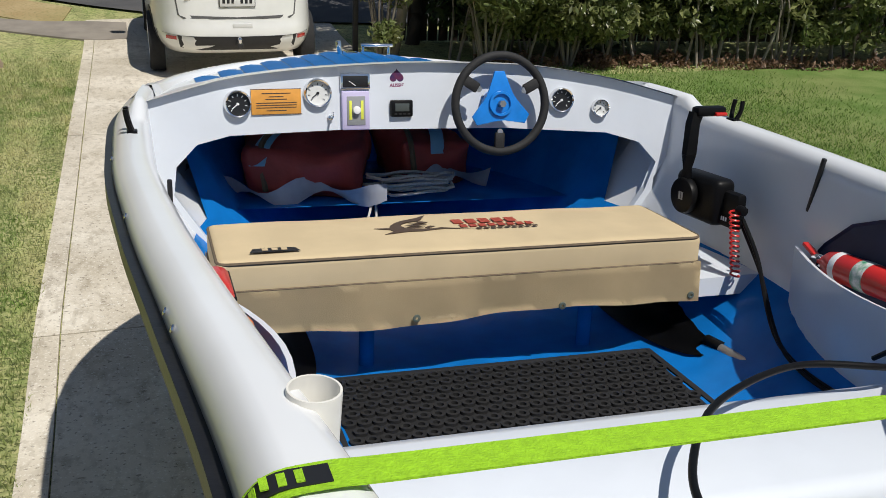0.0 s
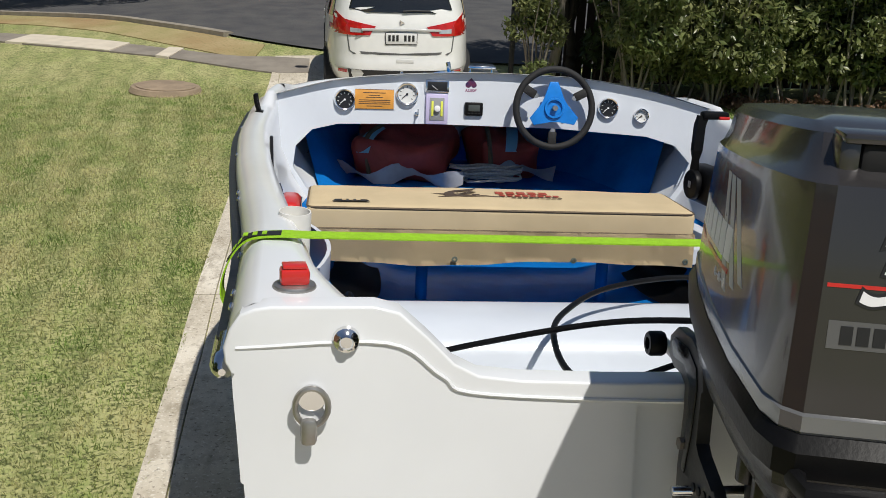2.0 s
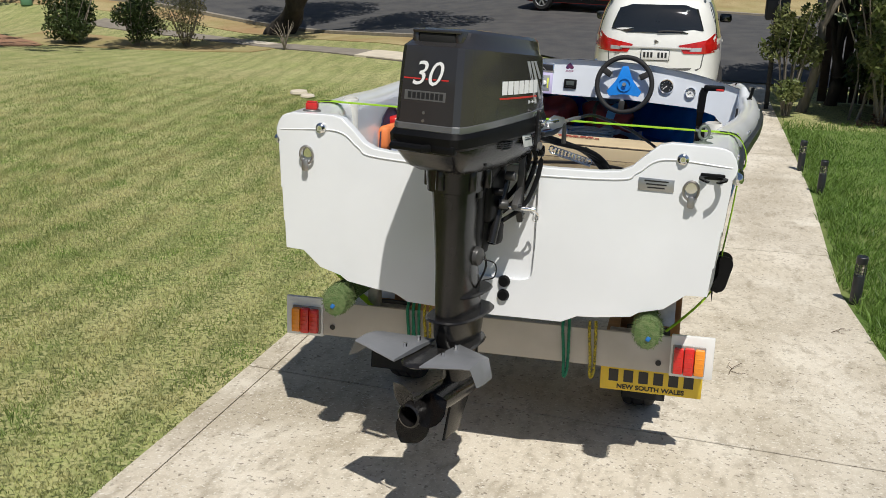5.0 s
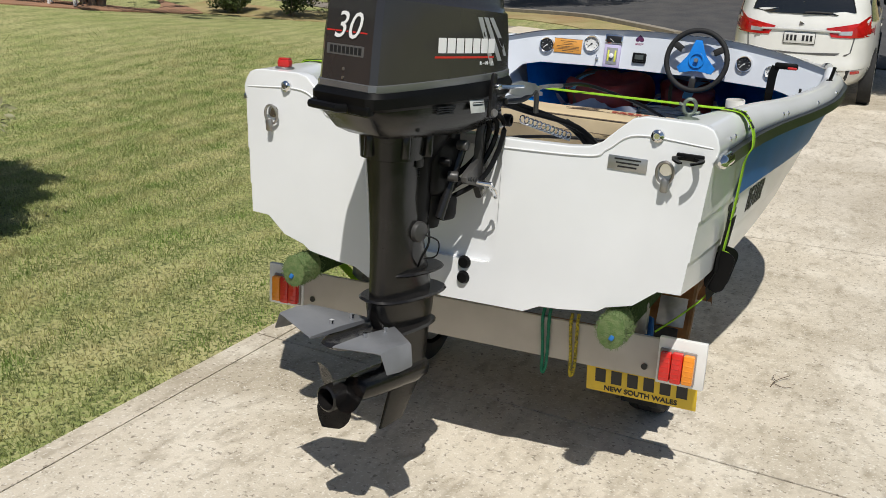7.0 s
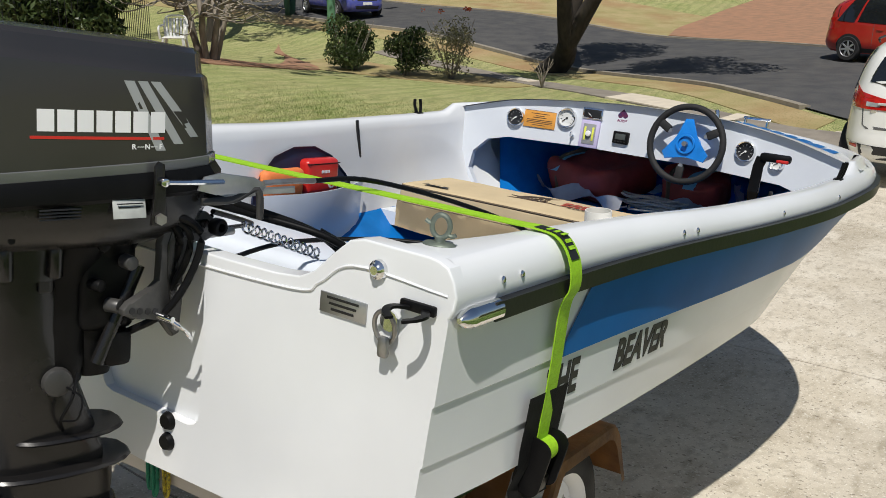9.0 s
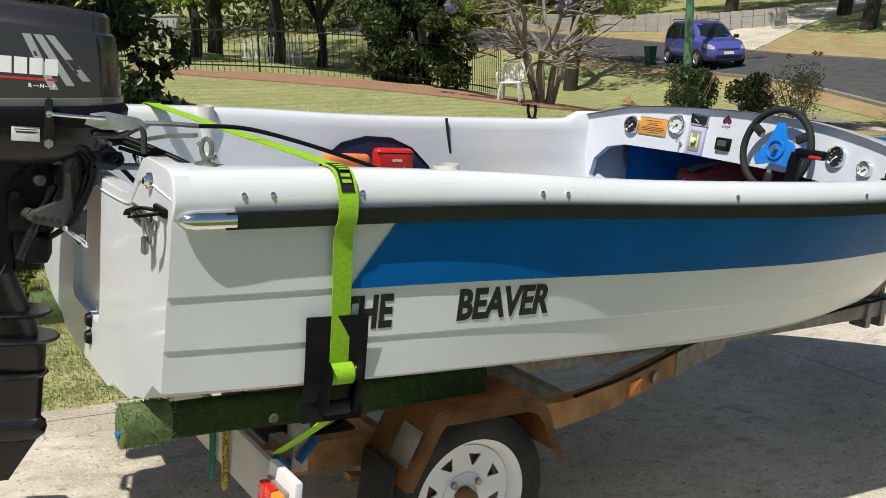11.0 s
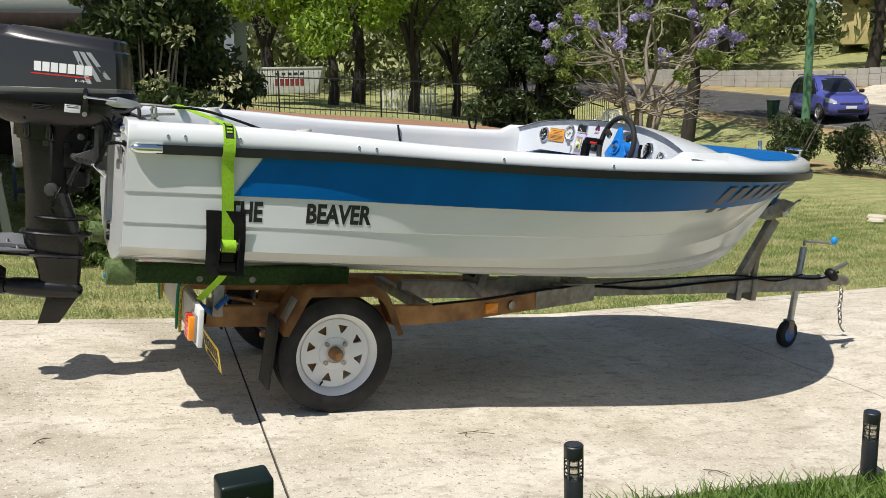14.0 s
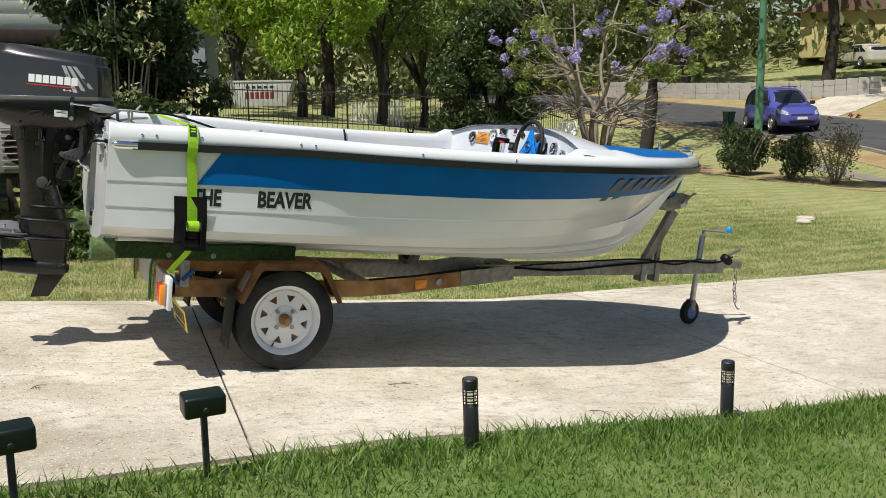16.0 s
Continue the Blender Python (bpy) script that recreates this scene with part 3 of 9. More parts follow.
rows = []
for y in [2.845, 2.86] + span(2.88, 3.40, 40) + span(3.43, 4.415, 18):
    b = beam(y)
    aft = 0.108 * (1 - ease((y - 2.845) / 0.25))
    rows.append([(t * b, y - aft * (t * b) ** 2, deck_z(t * b, y)) for t in span(-0.97, 0.97, 28)])
part("foredeck", grid_surface(rows), M_GEL, boat, "white foredeck with a stepped hood behind the dash", smooth=40)

# the rolled edge runs on round the bow
for sgn in (-1, 1):
    rows = []
    for y in span(2.98, 4.40, 30):
        b, z = beam(y), rail_z(y)
        s, f = 0.045 * (1 - ease((y - 2.95) / 0.4)), roll_h(y)
        k = min(1.0, b / 0.16)
        sec = [(b - 0.02 * k, z), (b - 0.004 * k, z + 0.02 * f), (b - 0.002 * k, z + 0.045 * f), (b - 0.012 * k, z + 0.075 * f), (b - 0.028 * k, z + 0.098 * f), (b - 0.050 * k, z + 0.109 * f + 0.2 * s), (b - 0.085 * k, z + 0.112 * f + 0.9 * s), (b - 0.105 * k, z + 0.104 * f + s), (b - 0.125 * k, z + 0.045)]
        rows.append([(sgn * p, y, q) for p, q in sec])
    part("bow_roll", grid_surface(rows), M_GEL, boat, "rolled white edge round the bow", smooth=60)

# rubber guard round the sheer
gp = [(-beam(y), y, rail_z(y)) for y in span(0.115, 4.41, 70)] + [(0, 4.425, 1.385)] + [(beam(y), y, rail_z(y)) for y in span(4.41, 0.115, 70)]
part("rub_guard", sweep(gp, [(-0.018, -0.020), (0.012, -0.018), (0.022, -0.007), (0.022, 0.007), (0.012, 0.018), (-0.018, 0.020)]), M_GUARD, boat, "black rubber rub guard")

# ---- the boat's own fittings ----
# blue non-slip panel on the foredeck, in ribs
ribs = 15
for i in range(ribs):
    x0, x1 = -0.78 + 1.56 * i / ribs + 0.003, -0.78 + 1.56 * (i + 1) / ribs - 0.003
    xm = (x0 + x1) / 2
    reach = 4.25 - 0.86 * (abs(xm) / 0.78) ** 1.7
    rows = []
    for y in span(hood_end(xm) + 0.015, max(hood_end(xm) + 0.06, reach), 16):
        rows.append([(x, y, deck_z(x, y) + 0.003 + 0.007 * math.sin(math.pi * (x - x0) / (x1 - x0))) for x in span(x0, x1, 4)])
    part("deck_rib", grid_surface(rows), M_BLUE, boat, "blue non-slip rib" if i == 0 else "", smooth=60)

# thwart on two posts
part("thwart", box(1.74, 0.36, 0.045, 0, 2.265, 0.955, 0.015), M_GEL, boat, "white seat board")
for x in (-0.36, 0.37):
    part("seat_post", cyl(0.024, 0.21, pose(x, 2.20, 0.725), 14), M_FLOOR, boat)
for sgn in (-1, 1):
    rows = []
    for y in span(2.04, 2.52, 5):
        xo = beam(y) - deck_w(y) - 0.02
        rows.append([(sgn * (xo - 0.26), y, 0.925), (sgn * (xo - 0.26), y, 0.965), (sgn * (xo - 0.245), y, 0.985), (sgn * (xo - 0.02), y, 0.99), (sgn * (xo + 0.0), y, 1.02)])
    bm = grid_surface(rows)
    bm.verts.ensure_lookup_table()
    bm.faces.new([bm.verts[i] for i in range(5)] + [bm.verts.new((sgn * (beam(2.04) - deck_w(2.04) - 0.03), 2.04, 0.925))])
    part("seat_end", bm, M_GEL_IN, boat, "white seat end", smooth=30)

# side pockets: a navy arch darkened for the shade inside, with a shelf lip
M_POCKETSHADE = mat("navy_pocket_shade", (0.012, 0.022, 0.07), 0.6, var=0.3, scale=8)


def wall_x(y, z):
    b, w = beam(y), deck_w(y)
    return b - w - 0.006 - 0.044 * max(0.0, (rail_z(y) + 0.03 - z) / 0.39)


for sgn in (-1, 1):
    arch = [(1.10, 1.06), (1.11, 1.14), (1.16, 1.22), (1.25, 1.285), (1.38, 1.315), (1.52, 1.31), (1.64, 1.265), (1.74, 1.18), (1.80, 1.10), (1.84, 1.02)]
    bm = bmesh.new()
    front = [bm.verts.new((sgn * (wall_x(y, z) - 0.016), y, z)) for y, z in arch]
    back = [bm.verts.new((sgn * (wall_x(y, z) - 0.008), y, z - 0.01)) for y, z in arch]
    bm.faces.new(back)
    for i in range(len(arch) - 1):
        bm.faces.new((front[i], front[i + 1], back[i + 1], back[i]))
    part("pocket", bm, M_POCKETSHADE, boat, "dark arched sheet for the shaded side pocket", smooth=30)
    rows = []
    for y in span(1.10, 1.84, 10):
        t = (y - 1.10) / 0.74
        zt = 1.155 - 0.01 * t
        x = wall_x(y, 1.05)
        bow = 0.10 * math.sin(math.pi * min(1, 0.12 + 0.88 * t)) + 0.03
        rows.append([(sgn * (x - bow + 0.012), y, zt - 0.002), (sgn * (x - bow), y, zt), (sgn * (x - bow + 0.006), y, zt - 0.16), (sgn * (x - bow * 0.6), y, zt - 0.26), (sgn * (x - 0.02), y, 0.80)])
    part("pocket_front", grid_surface(rows), M_GEL_IN, boat, "white pocket front", smooth=60)
    # vent slot in the inner wall
    part("vent_slot", box(0.012, 0.014, 0.175, sgn * (wall_x(1.86, 1.32) - 0.001), 1.86, 1.322, 0.004, rot=(13, 0, 0)), M_INK, boat, "narrow dark slot")

# steps where the deck rises, and the bolts along the rail
for sgn in (-1, 1):
    for y in (0.16, 0.23, 0.46, 0.98, 1.06, 1.67, 2.25):
        part("rail_bolt", cyl(0.0075, 0.007, pose(sgn * (beam(y) - 0.006), y, rail_z(y) + 0.055 * roll_h(y), 0, sgn * 72, 0), 8, bevel=0.003), M_CHROME, boat)
    end = sweep([(sgn * (beam(y) + 0.002), y, rail_z(y)) for y in span(0.012, 0.14, 12)], lambda t: circle_sec(0.006 + 0.016 * min(1.0, 4 * t) ** 0.5, 12, 0.006 + 0.017 * min(1.0, 4 * t) ** 0.5))
    part("guard_end", end, M_CHROME, boat, "bright metal end of the guard")

# transom fittings
for x, zb in ((-0.683, 1.352), (0.683, 1.352)):
    b = part("drain_bung", moved(lathe([(0, 0.018), (0.009, 0.018), (0.012, 0.012), (0.020, 0.008), (0.022, 0.0), (0, 0)], 14), pose(x, -0.001, zb, 90, 0, 0)), M_CHROME, boat)
for x in (-0.735, 0.722):
    eye = part("tie_eye", cyl(0.022, 0.006, pose(x, -0.001, 1.255, 90, 0, 0), 14), M_CHROME, boat)
    part("ring", sweep([(x + 0.026 * math.cos(a), -0.018 - 0.006 * math.sin(a), 1.245 + 0.034 * math.sin(a)) for a in span(0, 6.283, 20)[:-1]], circle_sec(0.005, 8), up=(0, 1, 0), closed=True), M_STEEL, eye)
    part("padlock", box(0.026, 0.016, 0.046, x + 0.004 * (1 if x > 0 else -1), -0.022, 1.205, 0.008), M_STEEL, eye)
part("builder_plate", box(0.125, 0.004, 0.044, 0.600, -0.003, 1.253, 0.001), M_ALU, boat, "small metal builder's plate")
for k in range(3):
    part("plate_print", box(0.085 - 0.012 * k, 0.002, 0.005, 0.600, -0.0055, 1.266 - 0.012 * k), M_INK, boat)
clip = part("rod_clip", box(0.085, 0.014, 0.022, 0.79, -0.006, 1.30, 0.005), M_BLACK, boat, "black spring clip")
for dx in (-0.018, 0.020):
    part("clip_jaw", sweep(smooth_path([(0.79 + dx, -0.012, 1.298), (0.79 + dx * 2.1, -0.04, 1.30), (0.79 + dx * 1.9, -0.065, 1.296), (0.79 + dx * 0.8, -0.078, 1.29)], 4), rect_sec(0.016, 0.006)), M_BLACK, clip)
for dz in (0.0, 0.055):
    bung = part("drain_plug", moved(lathe([(0, 0.014), (0.018, 0.014), (0.022, 0.006), (0.024, 0)], 16), pose(0.075, -0.001, 0.775 + dz, 90, 0, 0)), M_BLACK, boat)
# deck cleat, stern lamp, filler caps
fl = part("rope_eye", moved(lathe([(0, 0.008), (0.014, 0.008), (0.026, 0.006), (0.032, 0.001), (0.032, -0.002), (0, -0.002)], 20), pose(0.745, 0.112, 1.401, 0, 0, 20) @ Matrix.Diagonal((1.15, 0.72, 1, 1))), M_BRONZE, boat, "weathered bronze ring eye on an oval foot")
eye_m = pose(0.745, 0.112, 1.404, 0, 0, 20)
part("neck", moved(cyl(0.013, 0.014, None, 12, 0.010), eye_m), M_BRONZE, fl)
part("ring", moved(sweep([(0.019 * math.cos(a), 0, 0.036 + 0.024 * math.sin(a)) for a in span(0, 6.283, 20)[:-1]], circle_sec(0.0058, 8), up=(0, 1, 0), closed=True), eye_m), M_BRONZE, fl)
for sx in (-1, 1):
    part("horn", moved(tube([(sx * 0.016, 0, 0.030 - 0.010 * sx), (sx * 0.026, 0, 0.030 - 0.012 * sx), (sx * 0.033, 0, 0.034 - 0.012 * sx)], 0.0048, 8, 4), eye_m), M_BRONZE, fl)
lamp = part("stern_lamp", cyl(0.036, 0.012, pose(-0.768, 0.11, 1.397), 18, bevel=0.004), M_STEEL, boat, "round clear lamp base")
part("lens_cover", box(0.048, 0.036, 0.028, -0.768, 0.11, 1.422, 0.006, rot=(0, 0, 8)), M_RED, lamp, "red lens cover")
part("lamp_cap", box(0.040, 0.030, 0.006, -0.768, 0.11, 1.439, 0.002, rot=(0, 0, 8)), M_RED, lamp)
part("deck_socket", cyl(0.022, 0.004, pose(0.80, 0.30, 1.402), 14), M_CHROME, boat)
for sgn, y in ((-1, 2.42), (1, 2.44)):
    x = beam(y) - 0.06
    zz = rail_z(y) + 0.105 * roll_h(y)
    rc = part("rod_holder_clip", box(0.03, 0.05, 0.014, sgn * x, y, zz, 0.004), M_BLACK, boat, "black rod rest")
    for dy in (-0.012, 0.014):
        part("prong", tube([(sgn * x, y + dy, zz), (sgn * (x + 0.01), y + dy * 1.9, zz + 0.035), (sgn * (x + 0.015), y + dy * 1.7, zz + 0.07)], 0.008, 8, 4), M_BLACK, rc)
# rod tubes inside the side deck
for x, y, tilt in ((-0.800, 0.640, 6), (0.80, 0.79, -6)):
    m = pose(x, y, 1.155, 0, 0, 0) @ pose(0, 0, 0, 6, tilt * 0.4, 0)
    rt = part("rod_tube", moved(lathe([(0.031, 0.0), (0.035, 0.002), (0.035, 0.262), (0.0345, 0.266), (0.0315, 0.266), (0.031, 0.01)], 26), m), M_PVC, boat, "white plastic rod tube")
    part("tube_clamp", moved(lathe([(0.036, 0.06), (0.041, 0.063), (0.041, 0.077), (0.036, 0.08)], 22), m), M_PVC, rt)
# bow fittings
bc = part("bow_cleat", box(0.05, 0.16, 0.012, 0.0, 4.19, 1.482, 0.004), M_CHROME, boat, "bright bow roller and cleat")
part("bow_post", cyl(0.013, 0.07, pose(-0.06, 4.12, 1.475, 0, -12, 0), 12, bevel=0.004), M_CHROME, bc)
part("cross_bar", cyl(0.008, 0.16, pose(0.06, 4.22, 1.515, 0, 90, 0), 10, bevel=0.003), M_CHROME, bc)
for dx in (0.07, 0.20):
    part("bar_foot", cyl(0.008, 0.035, pose(dx, 4.22, 1.470), 10), M_CHROME, bc)
# boat's name and registration
M_REG = mat("grey_registration_print", (0.055, 0.055, 0.065), 0.45)
def hull_x(y, z):
    h = hull_half(y)
    return float(np.interp(z, [q for _, q in h[8:]], [p for p, _ in h[8:]]))


for sgn in (1, -1):
    for text, ya, yb in (("THE", 0.432, 0.583), ("BEAVER", 0.780, 1.082)):
        bm = words(text, 0.112, Matrix(), 0.001, 0.0040)
        us, vs = [v.co.x for v in bm.verts], [v.co.y for v in bm.verts]
        for v in bm.verts:
            u = (v.co.x - min(us)) / (max(us) - min(us))
            y = ya + (yb - ya) * (u if sgn > 0 else 1 - u)
            z = 0.998 + 0.022 * y + 0.092 * (v.co.y - min(vs)) / (max(vs) - min(vs)) - 0.012
            v.co = (sgn * (hull_x(y, z) + (0.0022 if v.co.z > 0 else 0.0004)), y, z)
        part("name_lettering", bm, M_INK, boat, "black painted name")
    for k in range(7):
        y = 3.02 + 0.105 * k
        bar = []
        for j in range(4):
            yy = y + 0.062 * j / 3
            bar.append([])
            for w in (0.50, 0.62, 0.74, 0.86):
                cb, cz, rb, rz = chine_b(yy), chine_z(yy), beam(yy), rail_z(yy)
                ll = 0.008 * min(1.0, rb / 0.5) * (1 - ease((yy - 2.6) / 1.2))
                bar[-1].append((sgn * (cb + (rb - 0.02 - cb) * w + ll + 0.008), yy + 0.16 * (w - 0.7), cz + (rz - cz) * w))
        part("registration_bar", grid_surface(bar), M_REG, boat, "dark grey registration bar" if k == 0 else "")

# ---- on the dashboard ----
def dash(x, z, off=0.0):
    """A frame on the dash panel that faces aft."""
    y = 2.86 + 0.10 * (z - 1.45) - 0.10 * x * x - off
    return BOAT @ pose(x, y, z, 90 - 5.7, 0, math.degrees(math.atan(-0.2 * x)))


M_DIAL = mat("dial_black", (0.015, 0.015, 0.016), 0.35)
M_DIALW = mat("dial_white", (0.66, 0.67, 0.66), 0.4)
M_CLEAR = mat("dial_glass", (0.9, 0.9, 0.9), 0.02, trans=1.0)


def gauge(x, z, r, face, tick, label):
    g = thing("gauge", dash(x, z), label, "gauge", "dash instruments")
    part("bezel", lathe([(r * 0.80, 0.006), (r * 0.84, 0.018), (r * 0.93, 0.020), (r, 0.012), (r * 1.03, 0.0), (r * 0.8, 0.0)], 28), M_CHROME, g, "chrome bezel")
    part("face", cyl(r * 0.82, 0.006, None, 28), face, g)
    for k in range(9):
        a = radians(-135 + 270 * k / 8 + 90)
        part("tick", box(r * 0.16, 0.0022, 0.001, r * 0.62 * math.cos(a), r * 0.62 * math.sin(a), 0.0068, rot=(0, 0, math.degrees(a))), tick, g)
    part("pointer", box(r * 0.62, 0.003, 0.0015, -r * 0.18, -r * 0.14, 0.0085, rot=(0, 0, 40)), tick, g)
    part("boss", cyl(r * 0.10, 0.010, None, 12), tick, g)
    return g


gauge(-0.672, 1.440, 0.047, M_DIAL, M_WHITE, "round black speed gauge with chrome bezel on the dash")
gauge(-0.396, 1.470, 0.050, M_DIALW, M_INK, "round white pressure gauge with chrome bezel on the dash")
gauge(0.520, 1.440, 0.047, M_DIAL, M_WHITE, "round black rev counter with chrome bezel on the dash")
gauge(0.672, 1.412, 0.034, M_DIALW, M_INK, "small round grey meter with chrome bezel on the dash")

sticker = thing("capacity_sticker", dash(-0.540, 1.445, 0.006), "orange rectangular notice sticker on the white dash", "sticker")
part("sheet", box(0.172, 0.086, 0.0016, 0, 0, 0, 0.0004), mat("orange_sticker", (0.72, 0.33, 0.06), 0.45, var=0.12, scale=30), sticker)
for w, y in ((0.10, 0.028), (0.05, 0.017), (0.075, 0.008), (0.14, -0.004), (0.14, -0.012), (0.14, -0.020), (0.07, -0.030)):
    part("text_bar", box(w, 0.003, 0.0006, 0, y, 0.0012), M_INKBROWN, sticker)
rim = part("border", box(0.176, 0.0015, 0.0006, 0, 0.0425, 0.0012), M_INKBROWN, sticker)
part("border", box(0.176, 0.0015, 0.0006, 0, -0.0425, 0.0012), M_INKBROWN, sticker)

voice = thing("volt_meter", dash(-0.262, 1.508), "dark square meter in a chrome frame on the dash", "meter")
part("frame", box(0.108, 0.056, 0.014, 0, 0, 0.006, 0.005), M_CHROME, voice)
part("screen", box(0.090, 0.040, 0.004, 0, 0, 0.0125, 0.001), M_DIAL, voice, "dark screen")
part("pointer", box(0.03, 0.002, 0.001, -0.012, -0.006, 0.0152, rot=(0, 0, -35)), M_WHITE, voice)

light = thing("switch_light", dash(-0.262, 1.408), "pale lilac stick-on switch light with two yellow strips", "lamp")
part("body", box(0.100, 0.135, 0.018, 0, 0, 0.009, 0.005), mat("lilac_plastic", (0.55, 0.50, 0.72), 0.4, var=0.05), light)
part("plate", box(0.066, 0.100, 0.004, 0, 0, 0.0185, 0.001), mat("grey_plate", (0.27, 0.28, 0.29), 0.5), light)
for x in (-0.021, 0.021):
    part("strip", box(0.010, 0.066, 0.003, x, 0.002, 0.0215, 0.001), mat("yellow_led_strip", (0.72, 0.75, 0.10), 0.4), light, "yellow light strip")
part("knob", cyl(0.014, 0.016, pose(0, 0.002, 0.019), 16, bevel=0.003), M_WHITE, light, "white round knob")

sounder = thing("depth_meter", dash(-0.094, 1.413), "small black digital meter on the dash", "meter")
part("case", box(0.082, 0.060, 0.024, 0, 0, 0.012, 0.007), M_BLACK, sounder)
part("screen", box(0.052, 0.028, 0.002, 0, 0.004, 0.0245, 0.0005), mat("lcd_grey", (0.07, 0.08, 0.075), 0.2), sounder)
for k in range(4):
    part("button", box(0.010, 0.005, 0.003, -0.024 + 0.016 * k, -0.020, 0.0245, 0.001), M_RUBBER, sounder)

decal = thing("heart_sticker", dash(-0.108, 1.515, 0.001), "dark red and navy heart-shaped sticker on the dash", "sticker")
heart = [(0.026 * 0.062 * 16 * math.sin(t) ** 3, 0.0016 * (13 * math.cos(t) - 5 * math.cos(2 * t) - 2 * math.cos(3 * t) - math.cos(4 * t))) for t in span(0, 6.283, 28)[:-1]]
part("heart", moved(prism(heart, 0.001), pose(0, 0.010, 0.0008, 90, 0, 0) @ Matrix.Diagonal((1, -1, 1, 1))), mat("sticker_plum", (0.13, 0.02, 0.06), 0.4, color2=(0.03, 0.02, 0.09), scale=40), decal)
part("word", words("AUSSIE", 0.017, pose(0, -0.022, 0.001), 0.0004, 0.0006), mat("sticker_purple", (0.22, 0.04, 0.12), 0.4), decal)

key = thing("ignition_key", dash(-0.352, 1.385), "small metal key standing in the dash", "key")
part("barrel", cyl(0.010, 0.012, None, 14, bevel=0.002), M_CHROME, key)
part("bow", cyl(0.012, 0.004, pose(0.0, 0.012, 0.03, 0, 90, 0), 14), M_CHROME, key)
part("shank", cyl(0.003, 0.03, pose(0, 0.004, 0.01), 8), M_CHROME, key)

# steering wheel on a short column, raked
wheel = thing("boat_helm", BOAT @ pose(0.258, 2.775, 1.437, 90 - 8, 0, 0), "black rubber-rimmed steering wheel with a bright blue hub", "steering wheel")
R = 0.172
rim = sweep([(R * math.cos(a), R * math.sin(a), 0) for a in span(0, 6.283185, 48)[:-1]], circle_sec(0.0155, 12), closed=True)
part("rim", rim, M_RUBBER, wheel, "black moulded rim")
M_HUB = mat("chipped_blue_paint", (0.01, 0.22, 0.72), 0.28, var=0.15, scale=20, coat=0.3)
shape = []
for k in range(3):
    a0 = radians(-92 + 120 * k)
    for da, rr in ((-9, 0.118), (9, 0.118), (22, 0.085), (42, 0.062), (60, 0.060), (78, 0.062), (98, 0.085)):
        a = a0 + radians(da)
        shape.append((rr * math.cos(a), rr * math.sin(a)))
part("spoke_plate", moved(prism(shape, 0.008, bevel=0.002), pose(0, 0, -0.004, 90, 0, 0) @ Matrix.Diagonal((1, -1, 1, 1)) @ pose(0, -0.004, 0)), M_HUB, wheel, "blue three-spoke plate")
for k in range(3):
    a0 = radians(-92 + 120 * k)
    part("spoke_tip", box(0.066, 0.038, 0.018, 0.135 * math.cos(a0), 0.135 * math.sin(a0), 0.0, 0.007, rot=(0, 0, math.degrees(a0))), M_RUBBER, wheel)
    part("spoke_hole", cyl(0.011, 0.004, pose(0.100 * math.cos(a0), 0.100 * math.sin(a0), 0.003), 14), M_ALU, wheel)
part("hub_ring", lathe([(0.034, 0.004), (0.036, 0.010), (0.044, 0.010), (0.046, 0.004)], 24), M_HUB, wheel)
part("hub_nut", cyl(0.013, 0.022, pose(0, 0, 0.004), 6), M_STEEL, wheel, "steel hub nut")
part("column", lathe([(0.045, -0.115), (0.050, -0.10), (0.046, -0.03), (0.030, -0.004)], 20), M_HUB, wheel, "blue steering column")

# ---- the outboard motor ----
# Built about its steering axis, turned a little to port.
motor = thing("outboard_motor", BOAT @ pose(0.012, -0.08, 0, 0, 0, -15), "dark grey thirty-horsepower outboard motor clamped to the transom", "outboard motor")


def cowl_ring(scale, z, dy=0.0, sx=1.0, tilt=0.0):
    """A plan outline of the cowl: flat stern face, chamfered corners, bulged sides, round front."""
    base = [(-0.098, -0.485), (-0.118, -0.472), (-0.132, -0.44), (-0.150, -0.32), (-0.160, -0.18), (-0.162, -0.05), (-0.156, 0.05), (-0.135, 0.115), (-0.095, 0.150), (-0.04, 0.165)]
    ring = base + [(-x, y) for x, y in base[::-1]]
    out = []
    for x, y in ring:
        yy = -0.16 + (y + 0.16) * scale + dy
        out.append((x * scale * sx, yy, z + tilt * (yy + 0.16)))
    return out


def rings(list_of_rings, cap_top=True, cap_low=True):
    bm = grid_surface(list_of_rings, closed=True)
    bm.verts.ensure_lookup_table()
    n = len(list_of_rings[0])
    if cap_low:
        bm.faces.new([bm.verts[i] for i in range(n)][::-1])
    if cap_top:
        k = len(bm.verts) - n
        bm.faces.new([bm.verts[k + i] for i in range(n)])
    return bm


COWL_RINGS = [cowl_ring(1.0, 1.482, tilt=0.07), cowl_ring(0.995, 1.50, tilt=0.07), cowl_ring(0.975, 1.592, tilt=0.02), cowl_ring(0.945, 1.672, tilt=-0.045), cowl_ring(0.935, 1.688, tilt=-0.05), cowl_ring(0.90, 1.695, tilt=-0.05), cowl_ring(0.86, 1.709, dy=0.012, tilt=-0.05), cowl_ring(0.82, 1.737, dy=0.022, tilt=-0.05), cowl_ring(0.76, 1.748, dy=0.03, tilt=-0.05), cowl_ring(0.4, 1.754, dy=0.03, tilt=-0.05)]
part("cowl", rings(COWL_RINGS), M_COWL, motor, "dark grey painted cowl", smooth=28)
